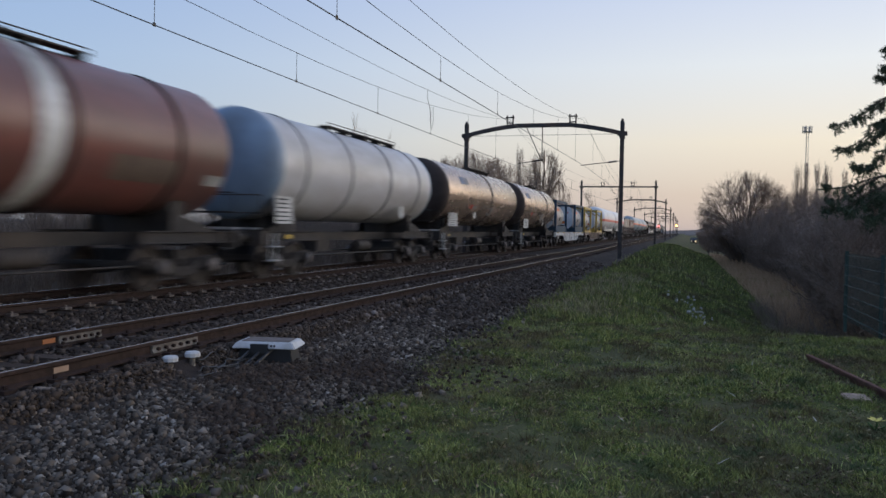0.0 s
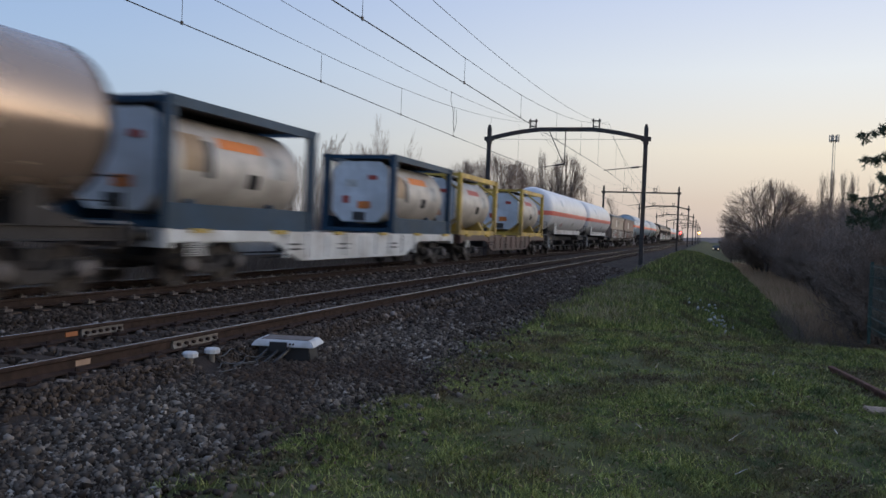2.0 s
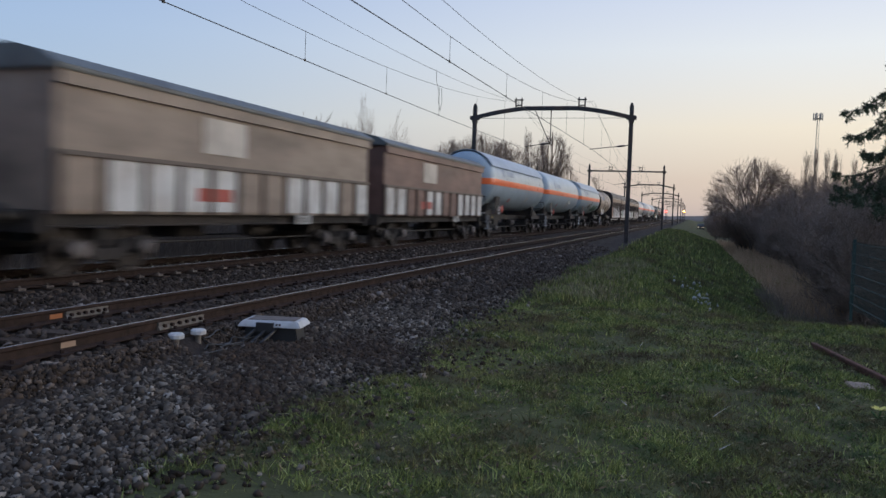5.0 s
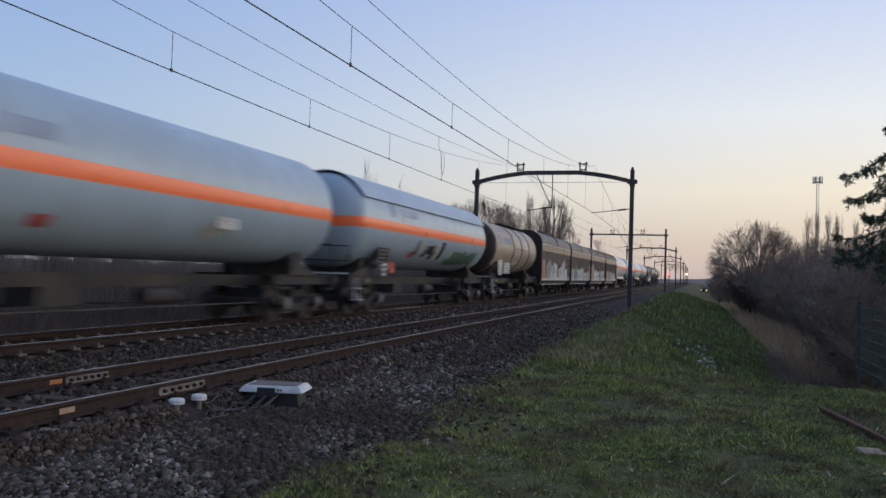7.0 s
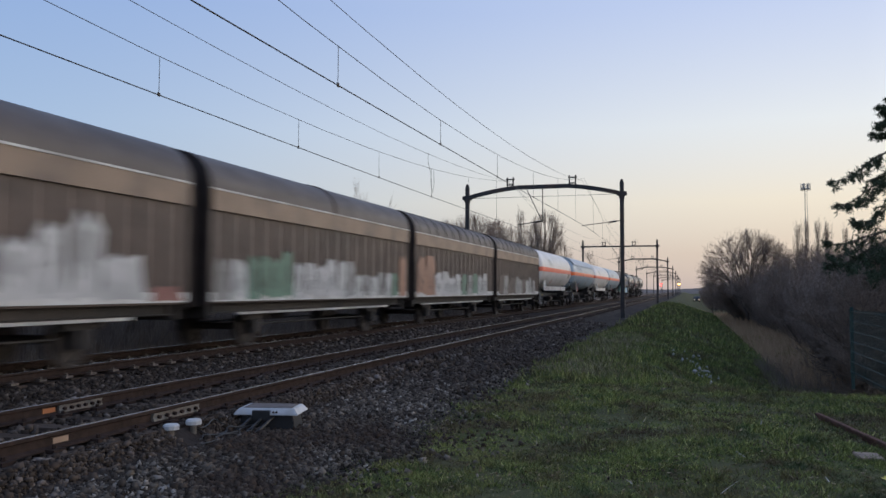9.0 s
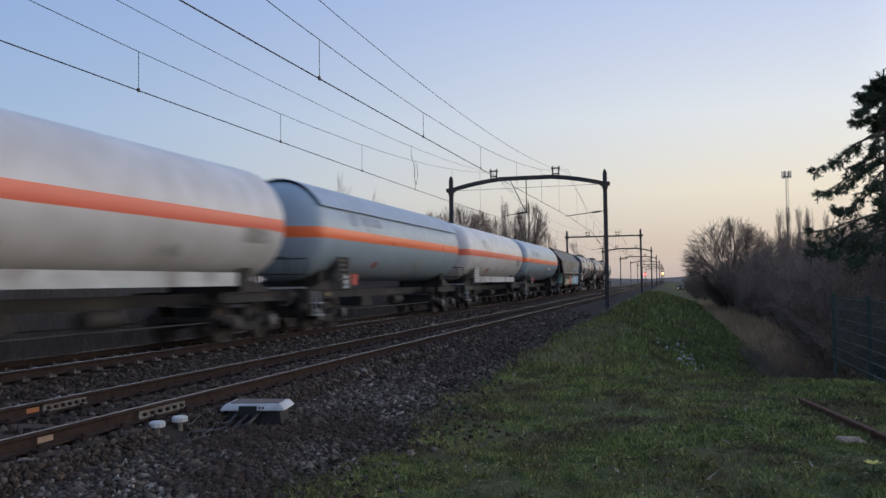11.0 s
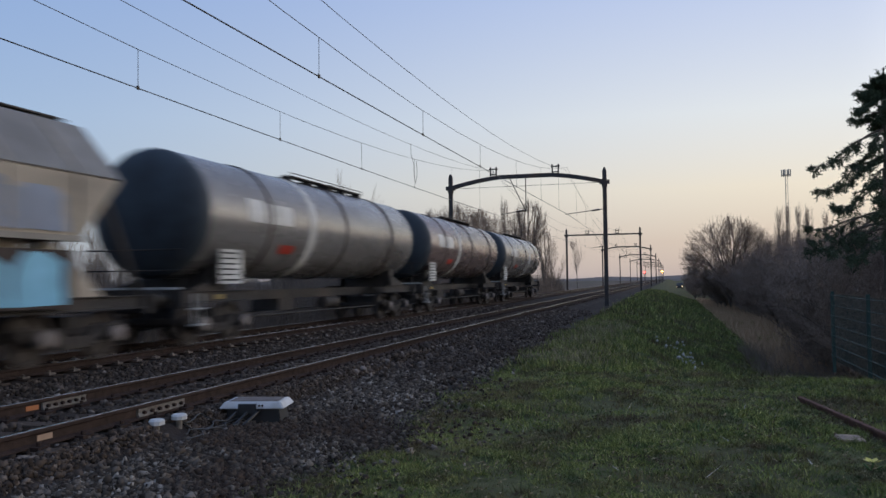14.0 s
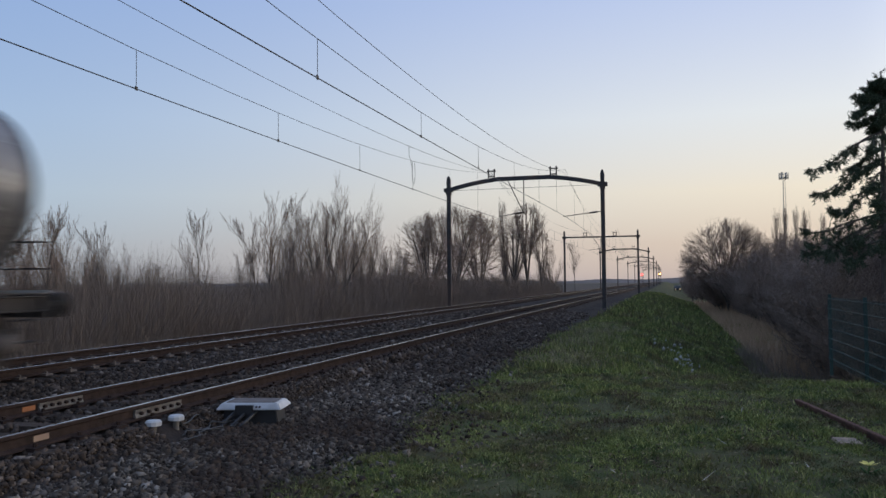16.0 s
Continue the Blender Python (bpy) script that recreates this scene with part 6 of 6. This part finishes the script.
# dead leaves and straw lying in the turf
def leaf_litter(n):
    x, y = RNG.uniform(-3.4, 3.6, n), RNG.uniform(4.5, 17, n)
    ok = x > edge(y)
    x, y = x[ok], y[ok]
    z = land(x, y) + RNG.uniform(0.01, 0.05, len(x))
    a = RNG.uniform(0, math.tau, len(x))
    l, w = RNG.uniform(0.01, 0.035, len(x)), RNG.uniform(0.005, 0.014, len(x))
    c, s = np.cos(a), np.sin(a)
    t = RNG.normal(0, 0.4, len(x)) * l
    v = np.stack([np.stack([x - c * l, y - s * l, z], -1), np.stack([x - s * w, y + c * w, z + t * 0.5], -1), np.stack([x + c * l, y + s * l, z + t], -1), np.stack([x + s * w, y - c * w, z], -1)], 1)
    return arr_mesh("leaf_litter", v.reshape(-1, 3), np.arange(4 * len(x)).reshape(-1, 4), ramp_material("dead_leaf_bits", [(0, (0.06, 0.04, 0.025)), (0.6, (0.14, 0.095, 0.05)), (1, (0.32, 0.26, 0.15))]))


tagged(hang("leaf_litter", leaf_litter(9000)), "dead leaf bits and straw in the turf", "litter", kind="stuff")


# clumps of longer grass
def tufts(n, x0, x1, y0, y1, each, high):
    cx, cy = RNG.uniform(x0, x1, n), RNG.uniform(y0, y1, n)
    ok = cx > edge(cy) + 0.1
    cx, cy = cx[ok], cy[ok]
    x = np.repeat(cx, each) + RNG.normal(0, 0.05, len(cx) * each)
    y = np.repeat(cy, each) + RNG.normal(0, 0.05, len(cx) * each)
    return blades(x, y, land(x, y) - 0.01, high * RNG.uniform(0.5, 1.2, len(x)), np.full(len(x), 0.009), 1.0, M_GRASS, "grass_tufts")


tagged(hang("grass_tufts", tufts(900, -4.6, 4.0, 4.5, 24, 34, 0.10)), "denser tufts of green grass", "grass", kind="stuff")

def bright_tufts(n):
    """Fresh yellow-green cushions and ragged brown ones in the turf."""
    cx, cy = RNG.uniform(-3.2, 3.6, n), 4.5 + 12 * RNG.random(n) ** 1.2
    ok = (cx > edge(cy) + 0.15) & (wave(cx * 1.3 + 2, cy * 1.1) > 0.1)
    cx, cy = cx[ok], cy[ok]
    e = 46
    r = np.repeat(RNG.uniform(0.03, 0.11, len(cx)), e)
    x = np.repeat(cx, e) + RNG.normal(0, 1, len(r)) * r * 1.4
    y = np.repeat(cy, e) + RNG.normal(0, 1, len(r)) * r
    return blades(x, y, land(x, y) - 0.01, RNG.uniform(0.03, 0.085, len(x)), np.full(len(x), 0.011), 1.5, M_FRESH, "bright_tufts")


M_FRESH = ramp_material("fresh_grass_blades", [(0, (0.2, 0.2, 0.07)), (0.5, (0.24, 0.28, 0.08)), (1, (0.42, 0.44, 0.15))], patch=(0.17, 0.125, 0.07), patch_scale=0.9)
tagged(hang("bright_tufts", bright_tufts(1100)), "fresh yellow-green cushions in the worn turf", "grass", kind="stuff")


def bare_spots(n):
    """Scuffed brown soil crumbs where the turf has worn through."""
    c = np.stack([RNG.uniform(-2.6, 3.2, n), RNG.uniform(5.0, 13.0, n)], 1)
    e = 150
    x = np.repeat(c[:, 0], e) + RNG.normal(0, 0.26, n * e)
    y = np.repeat(c[:, 1], e) + RNG.normal(0, 0.2, n * e)
    q = RNG.uniform(0.004, 0.011, n * e)
    return stones(x, y, land(x, y) + 0.022, q, ramp_material("brown_soil_crumbs", [(0, (0.05, 0.036, 0.026)), (1, (0.13, 0.097, 0.068))]), "soil_crumbs")


tagged(hang("soil_crumbs", bare_spots(16)), "brown soil crumbs in worn patches of turf", "soil", kind="stuff")

# pale stems along the bank's crest: their colour paints the sky light caught there
k = 2600
sy = 17 + 16 * RNG.random(k) ** 1.3
sx = -2.3 + RNG.normal(0, 0.55, k) + 0.25 * np.sin(sy * 1.1)
tagged(hang("bleached_grass", blades(sx, sy, land(sx, sy), RNG.uniform(0.1, 0.28, k), np.full(k, 0.012), 1.3, ramp_material("sky_lit_grass_stems", [(0, (0.2, 0.17, 0.1)), (1, (0.4, 0.34, 0.22))]), "bleached_grass")), "pale grass along the bank's crest, sky light put into its colour", "grass", kind="stuff")

# pale scraps on the bank's lip
k = 80
ly = 16.8 + 13 * RNG.random(k) ** 1.6
lx = 0.75 - (ly - 17.5) * 0.075 + RNG.normal(0, 0.22, k)
tagged(hang("pale_litter", stones(lx, ly, land(lx, ly) + 0.13, RNG.uniform(0.015, 0.05, k), material("pale_scraps", (0.36, 0.35, 0.31), 0.8), "pale_litter")), "pale scraps and stones on the bank's edge", "litter", kind="stuff")
k = 22
lx, ly = RNG.uniform(-2.5, 2.6, k), RNG.uniform(6, 12, k)
tagged(hang("dry_stalks", blades(lx, ly, land(lx, ly) + 0.03, RNG.uniform(0.03, 0.1, k), np.full(k, 0.02), 3.0, material("bleached_stalk", (0.4, 0.36, 0.3), 0.8), "dry_stalks")), "bleached dead stalks in the grass", "litter", kind="stuff")


# ---- bare trees and scrub ----
def grow(seed, height, spread, stems=1, depth=4, up=0.25, twig=0.006, first=0.3, kids=5, jitter=0.22):
    """Branch pieces of a leafless tree: start, end, radii and order."""
    rng = random.Random(seed)
    out = []

    def branch(p, d, length, r, level):
        k = 5 if level < 2 else 3
        pts = [p]
        for i in range(k):
            d = (d + Vector((rng.gauss(0, jitter), rng.gauss(0, jitter), rng.gauss(0, jitter * 0.6) + up * 0.5 * (level > 0)))).normalized()
            q = pts[-1] + d * (length / k)
            r0, r1 = r * (1 - 0.8 * i / k), r * (1 - 0.8 * (i + 1) / k)
            out.append((pts[-1], q, max(twig, r0), max(twig * 0.7, r1), level))
            pts.append(q)
            if level < depth:
                n = kids if level == 0 else max(2, kids - level)
                f = (i + 1) / k
                if f >= (first if level == 0 else 0.2):
                    for _ in range(n if rng.random() < 0.85 else n - 1):
                        a = rng.uniform(0, math.tau)
                        s = d.orthogonal().normalized()
                        s = (Matrix.Rotation(a, 3, d) @ s)
                        nd = (d * (1 - spread) + s * spread * rng.uniform(0.7, 1.3)).normalized()
                        branch(q, nd, length * rng.uniform(0.32, 0.55) * (1.15 - 0.45 * f), max(twig, r1 * 0.6), level + 1)

    for i in range(stems):
        a = i * math.tau / max(1, stems) + rng.random()
        o = Vector((math.cos(a), math.sin(a), 0)) * (0 if stems == 1 else rng.uniform(0.1, 0.6))
        lean = Vector((math.cos(a), math.sin(a), 0)) * (0 if stems == 1 else rng.uniform(0.05, 0.3))
        branch(o, (Vector((0, 0, 1)) + lean).normalized(), height * (1 if i == 0 else rng.uniform(0.65, 1.0)), height * 0.008 + 0.012, 0)
    k = height / max(p[1].z for p in out)
    return [(a * k, b * k, r0, r1, lv) for a, b, r0, r1, lv in out]


def dome_tree(seed, height, width, fork=0.16, limbs=11, subs=6, twigs=7, low=-0.35, thick=1.0):
    """Branch pieces of a leafless tree whose twigs end on a rounded crown."""
    rng = random.Random(seed)
    out = []
    mid = height * (0.5 + fork * 0.35)

    def spot(az, el, f):
        r = width / 2 * f * math.cos(el)
        return Vector((r * math.cos(az), r * math.sin(az), mid + (height - mid) * f * math.sin(el)))

    def limb(a, b, rise, r0, r1, level, k):
        c = a.lerp(b, 0.45) + Vector((rng.gauss(0, 0.03), rng.gauss(0, 0.03), rise)) * (b - a).length
        pts = [a * (1 - t) ** 2 + c * (2 * t * (1 - t)) + b * t * t for t in [i / k for i in range(k + 1)]]
        for i in range(k):
            out.append((pts[i], pts[i + 1], r0 + (r1 - r0) * i / k, r0 + (r1 - r0) * (i + 1) / k, level))
        return pts

    top = Vector((0, 0, height * fork))
    limb(Vector((0, 0, 0)), top, 0, 0.16 * thick, 0.13 * thick, 0, 3)
    for i in range(limbs):
        az, el = i * 2.4 + rng.uniform(-0.3, 0.3), math.asin(rng.uniform(-0.25, 1.0))
        main = limb(top * rng.uniform(0.7, 1.0), spot(az, el, rng.uniform(0.5, 0.68)), 0.16, 0.085 * thick, 0.04 * thick, 1, 5)
        for j in range(subs):
            a2, e2 = az + rng.gauss(0, 0.5), min(1.5, max(low, el + rng.gauss(0, 0.38)))
            sub = limb(rng.choice(main[2:]), spot(a2, e2, rng.uniform(0.74, 0.9)), 0.1, 0.035 * thick, 0.018 * thick, 2, 4)
            for q in range(twigs):
                a3, e3 = a2 + rng.gauss(0, 0.26), min(1.55, max(low, e2 + rng.gauss(0, 0.22)))
                tw = limb(rng.choice(sub[1:]), spot(a3, e3, rng.uniform(0.9, 1.04)), 0.06, 0.014 * thick, 0.008 * thick, 3, 3)
                for _ in range(4):
                    p = rng.choice(tw[1:])
                    d = (p - Vector((0, 0, mid * 0.8))).normalized() + Vector((rng.gauss(0, 0.5), rng.gauss(0, 0.5), rng.gauss(0.25, 0.4)))
                    out.append((p, p + d.normalized() * height * rng.uniform(0.03, 0.075), 0.0085 * thick, 0.005 * thick, 3))
    return out


def sticks(pieces, mat, name):
    """Three-sided pieces as one mesh."""
    a = np.array([p[0] for p in pieces])
    b = np.array([p[1] for p in pieces])
    r0 = np.array([p[2] for p in pieces])[:, None, None]
    r1 = np.array([p[3] for p in pieces])[:, None, None]
    d = b - a
    d /= np.linalg.norm(d, axis=1)[:, None] + 1e-9
    u = np.cross(d, np.where(np.abs(d[:, 2:]) > 0.9, [[1.0, 0, 0]], [[0, 0, 1.0]]))
    u /= np.linalg.norm(u, axis=1)[:, None] + 1e-9
    w = np.cross(d, u)
    ang = np.array([0, math.tau / 3, 2 * math.tau / 3])
    off = np.cos(ang)[None, :, None] * u[:, None] + np.sin(ang)[None, :, None] * w[:, None]
    v = np.concatenate([a[:, None] + off * r0, b[:, None] + off * r1], 1)
    q = np.array([(0, 1, 4, 3), (1, 2, 5, 4), (2, 0, 3, 5)])[None] + 6 * np.arange(len(a))[:, None, None]
    return arr_mesh(name, v.reshape(-1, 3), q.reshape(-1, 4), mat)


def tree_kind(name, label, category, group, form=None, **kw):
    """A tree or shrub of two parts, kept out of the way as the pattern for copies."""
    pieces = (form or grow)(**kw)
    t = tagged(new(name), label, category, group)
    hang("trunk", sticks([p for p in pieces if p[4] <= 1], M_BARK, "trunk"), t)
    hang("crown", sticks([p for p in pieces if p[4] > 1], M_TWIG, "crown"), t)
    return t


def plant(t, spots):
    """Stand the tree and its copies at x, y, turn, scale."""
    for i, (x, y, a, s) in enumerate(spots):
        m = pose(x, y, float(land(x, y)) - 0.05, 0, 0, a)
        o = t if i == 0 else copy_thing(t, m)
        o.matrix_basis = m @ Matrix.Scale(s, 4)


def ray_spot(px, X):
    """Where the bearing of a column of the last view crosses a line beside the track."""
    b = radians(15.4) + math.atan((784 - px) / 1444)
    return X, abs(X / math.tan(b))


def spots(rows):
    """Rows of column, distance left of the eye, height of the top: planting spots, for patterns 8 m high."""
    out = []
    for i, (px, X, top) in enumerate(rows):
        x, y = ray_spot(px, X)
        out.append((x, y, (i * 77) % 360, (top * 1.06 - float(land(x, y))) / 8.0))
    return out


willow = tree_kind("bare_willow", "leafless upright willow in rough scrub", "tree", "bare trees by the line", seed=3, height=8.0, spread=0.34, stems=7, depth=3, up=0.55, twig=0.0035, first=0.15, kids=3, jitter=0.09)
plant(willow, spots([(500, -21, 5.9), (570, -21, 8.3), (640, -21.5, 6.7), (690, -22, 5.6), (95, -24, 4.1), (150, -24.5, 4.0), (205, -25, 3.4), (60, -24, 4.0), (720, -20.5, 5.0), (905, -20.0, 6.6), (968, -18, 6.0)]))
spread_tree = tree_kind("bare_field_tree", "leafless tree with several stems and a rounded crown", "tree", "bare trees by the line", form=dome_tree, seed=31, height=8.0, width=6.4, fork=0.1, limbs=12, low=-0.6)
plant(spread_tree, spots([(758, -21, 7.0), (806, -20.5, 8.2), (850, -20, 8.3)]) + [(-23.2, 21.4, 40, 0.9)])
vase_tree = tree_kind("bare_tall_tree", "tall leafless tree with steep limbs and an open crown", "tree", "bare trees by the line", form=dome_tree, seed=37, height=8.0, width=3.6, fork=0.22, limbs=8, subs=5, twigs=6, low=-0.75)
plant(vase_tree, spots([(934, -17.8, 10.8), (912, -19, 9.6), (958, -18, 8.0)]))
slim = tree_kind("bare_sapling", "slim leafless sapling in rough scrub", "tree", "bare trees by the line", seed=8, height=8.0, spread=0.36, stems=1, depth=3, up=0.5, twig=0.007, first=0.25, kids=3, jitter=0.1)
plant(slim, spots([(352, -20, 4.5), (475, -20, 6.0), (530, -22, 5.8), (615, -20.5, 6.7), (665, -20.5, 6.2), (440, -24, 3.4), (418, -26, 3.4), (275, -28, 2.6), (185, -24, 4.0), (120, -26, 4.4), (80, -22, 4.2), (590, -21, 6.0), (1018, -17.5, 9.0), (455, -20, 4.8), (30, -23, 4.2)]))
poplar = tree_kind("bare_poplar", "tall narrow leafless poplar", "tree", "bare trees by the line", seed=5, height=8.0, spread=0.24, stems=1, depth=2, up=0.9, twig=0.005, first=0.1, kids=5, jitter=0.06)
plant(poplar, spots([(896, -18.5, 10.9)]) + [(24.2, 200, 20, 2.4), (25.6, 205, 120, 2.6), (28.3, 200, 200, 2.5), (30.0, 203, 60, 2.2), (32.0, 205, 300, 2.5), (34.5, 202, 10, 2.3), (37.5, 204, 80, 2.2)])
broad = tree_kind("bare_round_tree", "broad leafless tree with a rounded crown", "tree", "bare trees by the line", form=dome_tree, seed=12, height=8.0, width=7.6, limbs=16, subs=8, twigs=9)
plant(broad, [(5.7, 86, 30, 1.15), (9.3, 71, 140, 0.86), (10.5, 62, 250, 0.8), (11.5, 48, 80, 0.84), (12.0, 38, 10, 0.78)])
shrub = tree_kind("bare_shrub", "tangled leafless shrub on the ditch bank", "shrub", "bare shrubs", seed=21, height=4.0, spread=0.5, stems=7, depth=3, up=0.3, twig=0.007, first=0.1, kids=4, jitter=0.2)
places = []
for i in range(46):
    y = 27 + i * 1.55 + RNG.uniform(-1, 1)
    x = 6.3 + RNG.uniform(0, 5.0) + max(0, (34 - y) * 0.12) - 0.022 * max(0, y - 40)
    places.append((x, y, float(RNG.uniform(0, 360)), float(RNG.uniform(1.15, 1.6))))
for i in range(14):
    places.append((6.2 + RNG.uniform(0, 4.0), 24 + i * 0.7, float(RNG.uniform(0, 360)), float(RNG.uniform(1.1, 1.5))))
for i in range(24):
    y = 22.5 + RNG.random() * 15
    places.append((0.168 * y + RNG.random() * 3.0, y, float(RNG.uniform(0, 360)), float(RNG.uniform(0.7, 1.15))))
for i in range(26):
    y = 40 + i * 2.6
    places.append((-17.5 - RNG.uniform(0, 5), y, float(RNG.uniform(0, 360)), float(RNG.uniform(0.6, 1.0))))
for i in range(22):
    places.append((3.9 + RNG.uniform(0, 3.5), 98 + i * 7, float(RNG.uniform(0, 360)), float(RNG.uniform(0.9, 1.4))))
plant(shrub, places)


def scrub(n, x0, x1, y0, y1, high, wide, mat, name):
    x, y = RNG.uniform(x0, x1, n), y0 + (y1 - y0) * RNG.random(n) ** 1.5
    h = high * RNG.uniform(0.4, 1.05, n) * (0.85 + 0.25 * np.sin(x * 0.8) * np.sin(y * 0.45))
    return blades(x, y, land(x, y) - 0.05, h, wide * RNG.uniform(0.6, 1.4, n), 0.8, mat, name)


tagged(hang("scrub", scrub(170000, -27, -16.0, 2, 130, 3.9, 0.015, M_DRY, "scrub")), "dense brown leafless scrub behind the tracks", "scrub", kind="stuff")
tagged(hang("scrub", scrub(36000, 6.6, 16, 24, 130, 4.6, 0.022, M_TWIG, "scrub")), "dense dark leafless scrub along a ditch", "scrub", kind="stuff")
tagged(hang("dry_reeds", scrub(26000, 3.4, 7.6, 30, 120, 1.0, 0.022, M_REED, "dry_reeds")), "pale dry reeds along a ditch", "reeds", kind="stuff")
tagged(hang("brush", scrub(16000, 2.6, 9.0, 19.5, 36, 0.95, 0.012, M_DRY, "brush")), "low brown brush below the bank", "brush", kind="stuff")
tagged(hang("dead_grass", scrub(16000, -16.5, -14.2, 4, 90, 0.55, 0.018, M_DRY, "dead_grass")), "dull dead grass at the trackbed's edge", "grass", kind="stuff")


# ---- conifer ----
def conifer(x, y, top):
    t = tagged(new("conifer"), "dark green conifer with drooping layered branches", "tree")
    base = float(land(x, y))
    t.location = (x, y, base - 0.05)
    H = top - base
    rng = random.Random(4)
    bm = bmesh.new()
    rod(bm, (0, 0, 0), (0.05, 0.03, H), 0.17, 8, 0.015)
    part("trunk", bm, M_BARK, t)
    wood, tips = [], []

    def spray(p, d, length, n, hang_down):
        """Twigs fanning out from a bough's outer part, some of them hanging."""
        for _ in range(n):
            side = Vector((-d.y, d.x, 0)).normalized() * rng.uniform(-1, 1)
            f = p + (d * rng.uniform(0.3, 1.0) + side + Vector((0, 0, rng.uniform(-hang_down, 0.35)))).normalized() * length * rng.uniform(0.5, 1.1)
            wood.append((p, f, 0.007, 0.003, 1))
            tips.append((p, f))
            for _ in range(2):
                g = p.lerp(f, rng.uniform(0.3, 1.0))
                tips.append((g, g + Vector((rng.gauss(0, 0.5), rng.gauss(0, 0.5), rng.uniform(-1.3, 0.3))).normalized() * length * rng.uniform(0.3, 0.6)))

    # tiers: height on the trunk, reach, number of boughs
    tiers = [(6.15, 0.28, 5), (5.85, 0.45, 6), (5.75, 0.95, 6), (5.35, 0.75, 5), (4.95, 1.75, 6), (4.4, 1.1, 4), (4.15, 1.7, 6), (3.6, 1.75, 6), (3.1, 2.0, 7), (2.75, 2.0, 7), (2.45, 1.7, 6)]
    for z, reach, count in tiers:
        turn = rng.uniform(0, math.tau)
        for i in range(count):
            a = turn + (i + rng.uniform(-0.25, 0.25)) * math.tau / count
            L = reach * rng.uniform(0.72, 1.12)
            p = Vector((0, 0, z - base + rng.uniform(-0.15, 0.15)))
            d = Vector((math.cos(a), math.sin(a), 0.25 if z > 5.8 else -0.12)).normalized()
            k = 9
            for j in range(k):
                q = p + d * (L / k)
                wood.append((p, q, 0.03 * (1 - j / k) + 0.006, 0.03 * (1 - (j + 1) / k) + 0.005, 0))
                if j > (2 if L > 1 else 0) or z < 2.4:
                    spray(p.lerp(q, rng.random()), d, 0.16 + 0.12 * L * (1 - 0.5 * j / k), 4, 1.0)
                    tips.append((p, q))
                p = q
                d = (d + Vector((rng.gauss(0, 0.08), rng.gauss(0, 0.08), (-0.13 if j < 5 else 0.2) + rng.gauss(0, 0.05)))).normalized()
            spray(p, d, 0.2, 5, 0.3)
    for i in range(14):
        z = H - 0.05 - 0.07 * i
        a = i * 2.4
        tips.append((Vector((0, 0, z)), Vector((0.16 * math.cos(a), 0.16 * math.sin(a), z + 0.1))))
    hang("branch_frame", sticks(wood, M_BARK, "branch_frame"), t)
    a = np.array([p[0] for p in tips])
    b = np.array([p[1] for p in tips])
    n = 15
    f = RNG.random((len(a), n, 1))
    o = (a[:, None] + (b - a)[:, None] * f).reshape(-1, 3)
    d = np.repeat((b - a) / (np.linalg.norm(b - a, axis=1)[:, None] + 1e-9), n, 0)
    w = RNG.normal(size=o.shape)
    w /= np.linalg.norm(w, axis=1)[:, None]
    out = d * 0.7 + w
    out /= np.linalg.norm(out, axis=1)[:, None]
    side = np.cross(out, RNG.normal(size=o.shape))
    side /= np.linalg.norm(side, axis=1)[:, None]
    L = RNG.uniform(0.05, 0.11, (len(o), 1))
    v = np.stack([o - side * 0.009, o + side * 0.009, o + out * L], 1)
    m = ramp_material("dark_conifer_needles", [(0, (0.045, 0.06, 0.038)), (1, (0.1, 0.125, 0.075))])
    hang("foliage", arr_mesh("foliage", v.reshape(-1, 3), np.arange(3 * len(o)).reshape(-1, 3), m), t)


conifer(5.1, 22.0, 6.5)


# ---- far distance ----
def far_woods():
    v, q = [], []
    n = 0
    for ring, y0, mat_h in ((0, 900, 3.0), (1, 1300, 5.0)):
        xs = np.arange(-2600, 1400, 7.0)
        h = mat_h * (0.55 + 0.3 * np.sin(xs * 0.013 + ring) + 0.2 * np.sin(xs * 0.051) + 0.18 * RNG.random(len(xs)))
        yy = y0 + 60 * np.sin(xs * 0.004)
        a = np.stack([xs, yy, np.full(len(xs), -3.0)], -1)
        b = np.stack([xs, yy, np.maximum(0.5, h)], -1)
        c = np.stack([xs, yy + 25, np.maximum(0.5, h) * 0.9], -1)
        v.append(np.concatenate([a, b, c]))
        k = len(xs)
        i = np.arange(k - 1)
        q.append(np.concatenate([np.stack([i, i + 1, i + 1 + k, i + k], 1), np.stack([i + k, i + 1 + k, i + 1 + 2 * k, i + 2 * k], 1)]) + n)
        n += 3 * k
    # the grey is paled to put distance haze into the colour
    return arr_mesh("far_woods", np.concatenate(v), np.concatenate(q), material("haze_paled_far_trees", (0.32, 0.275, 0.25), 1.0, 0, (0.25, 0.215, 0.195), 0.05))


tagged(hang("far_woods", far_woods()), "low line of woods on the horizon, haze painted into its colour", "woods", kind="stuff")


def motions():
    for w in TRAIN:
        y = w["start"]
        walk(w, [(t, pose(TRAIN_TRACK, y - SPEED * t, w.location.z)) for t in (0.0, 8.0, 16.0)])


motions()
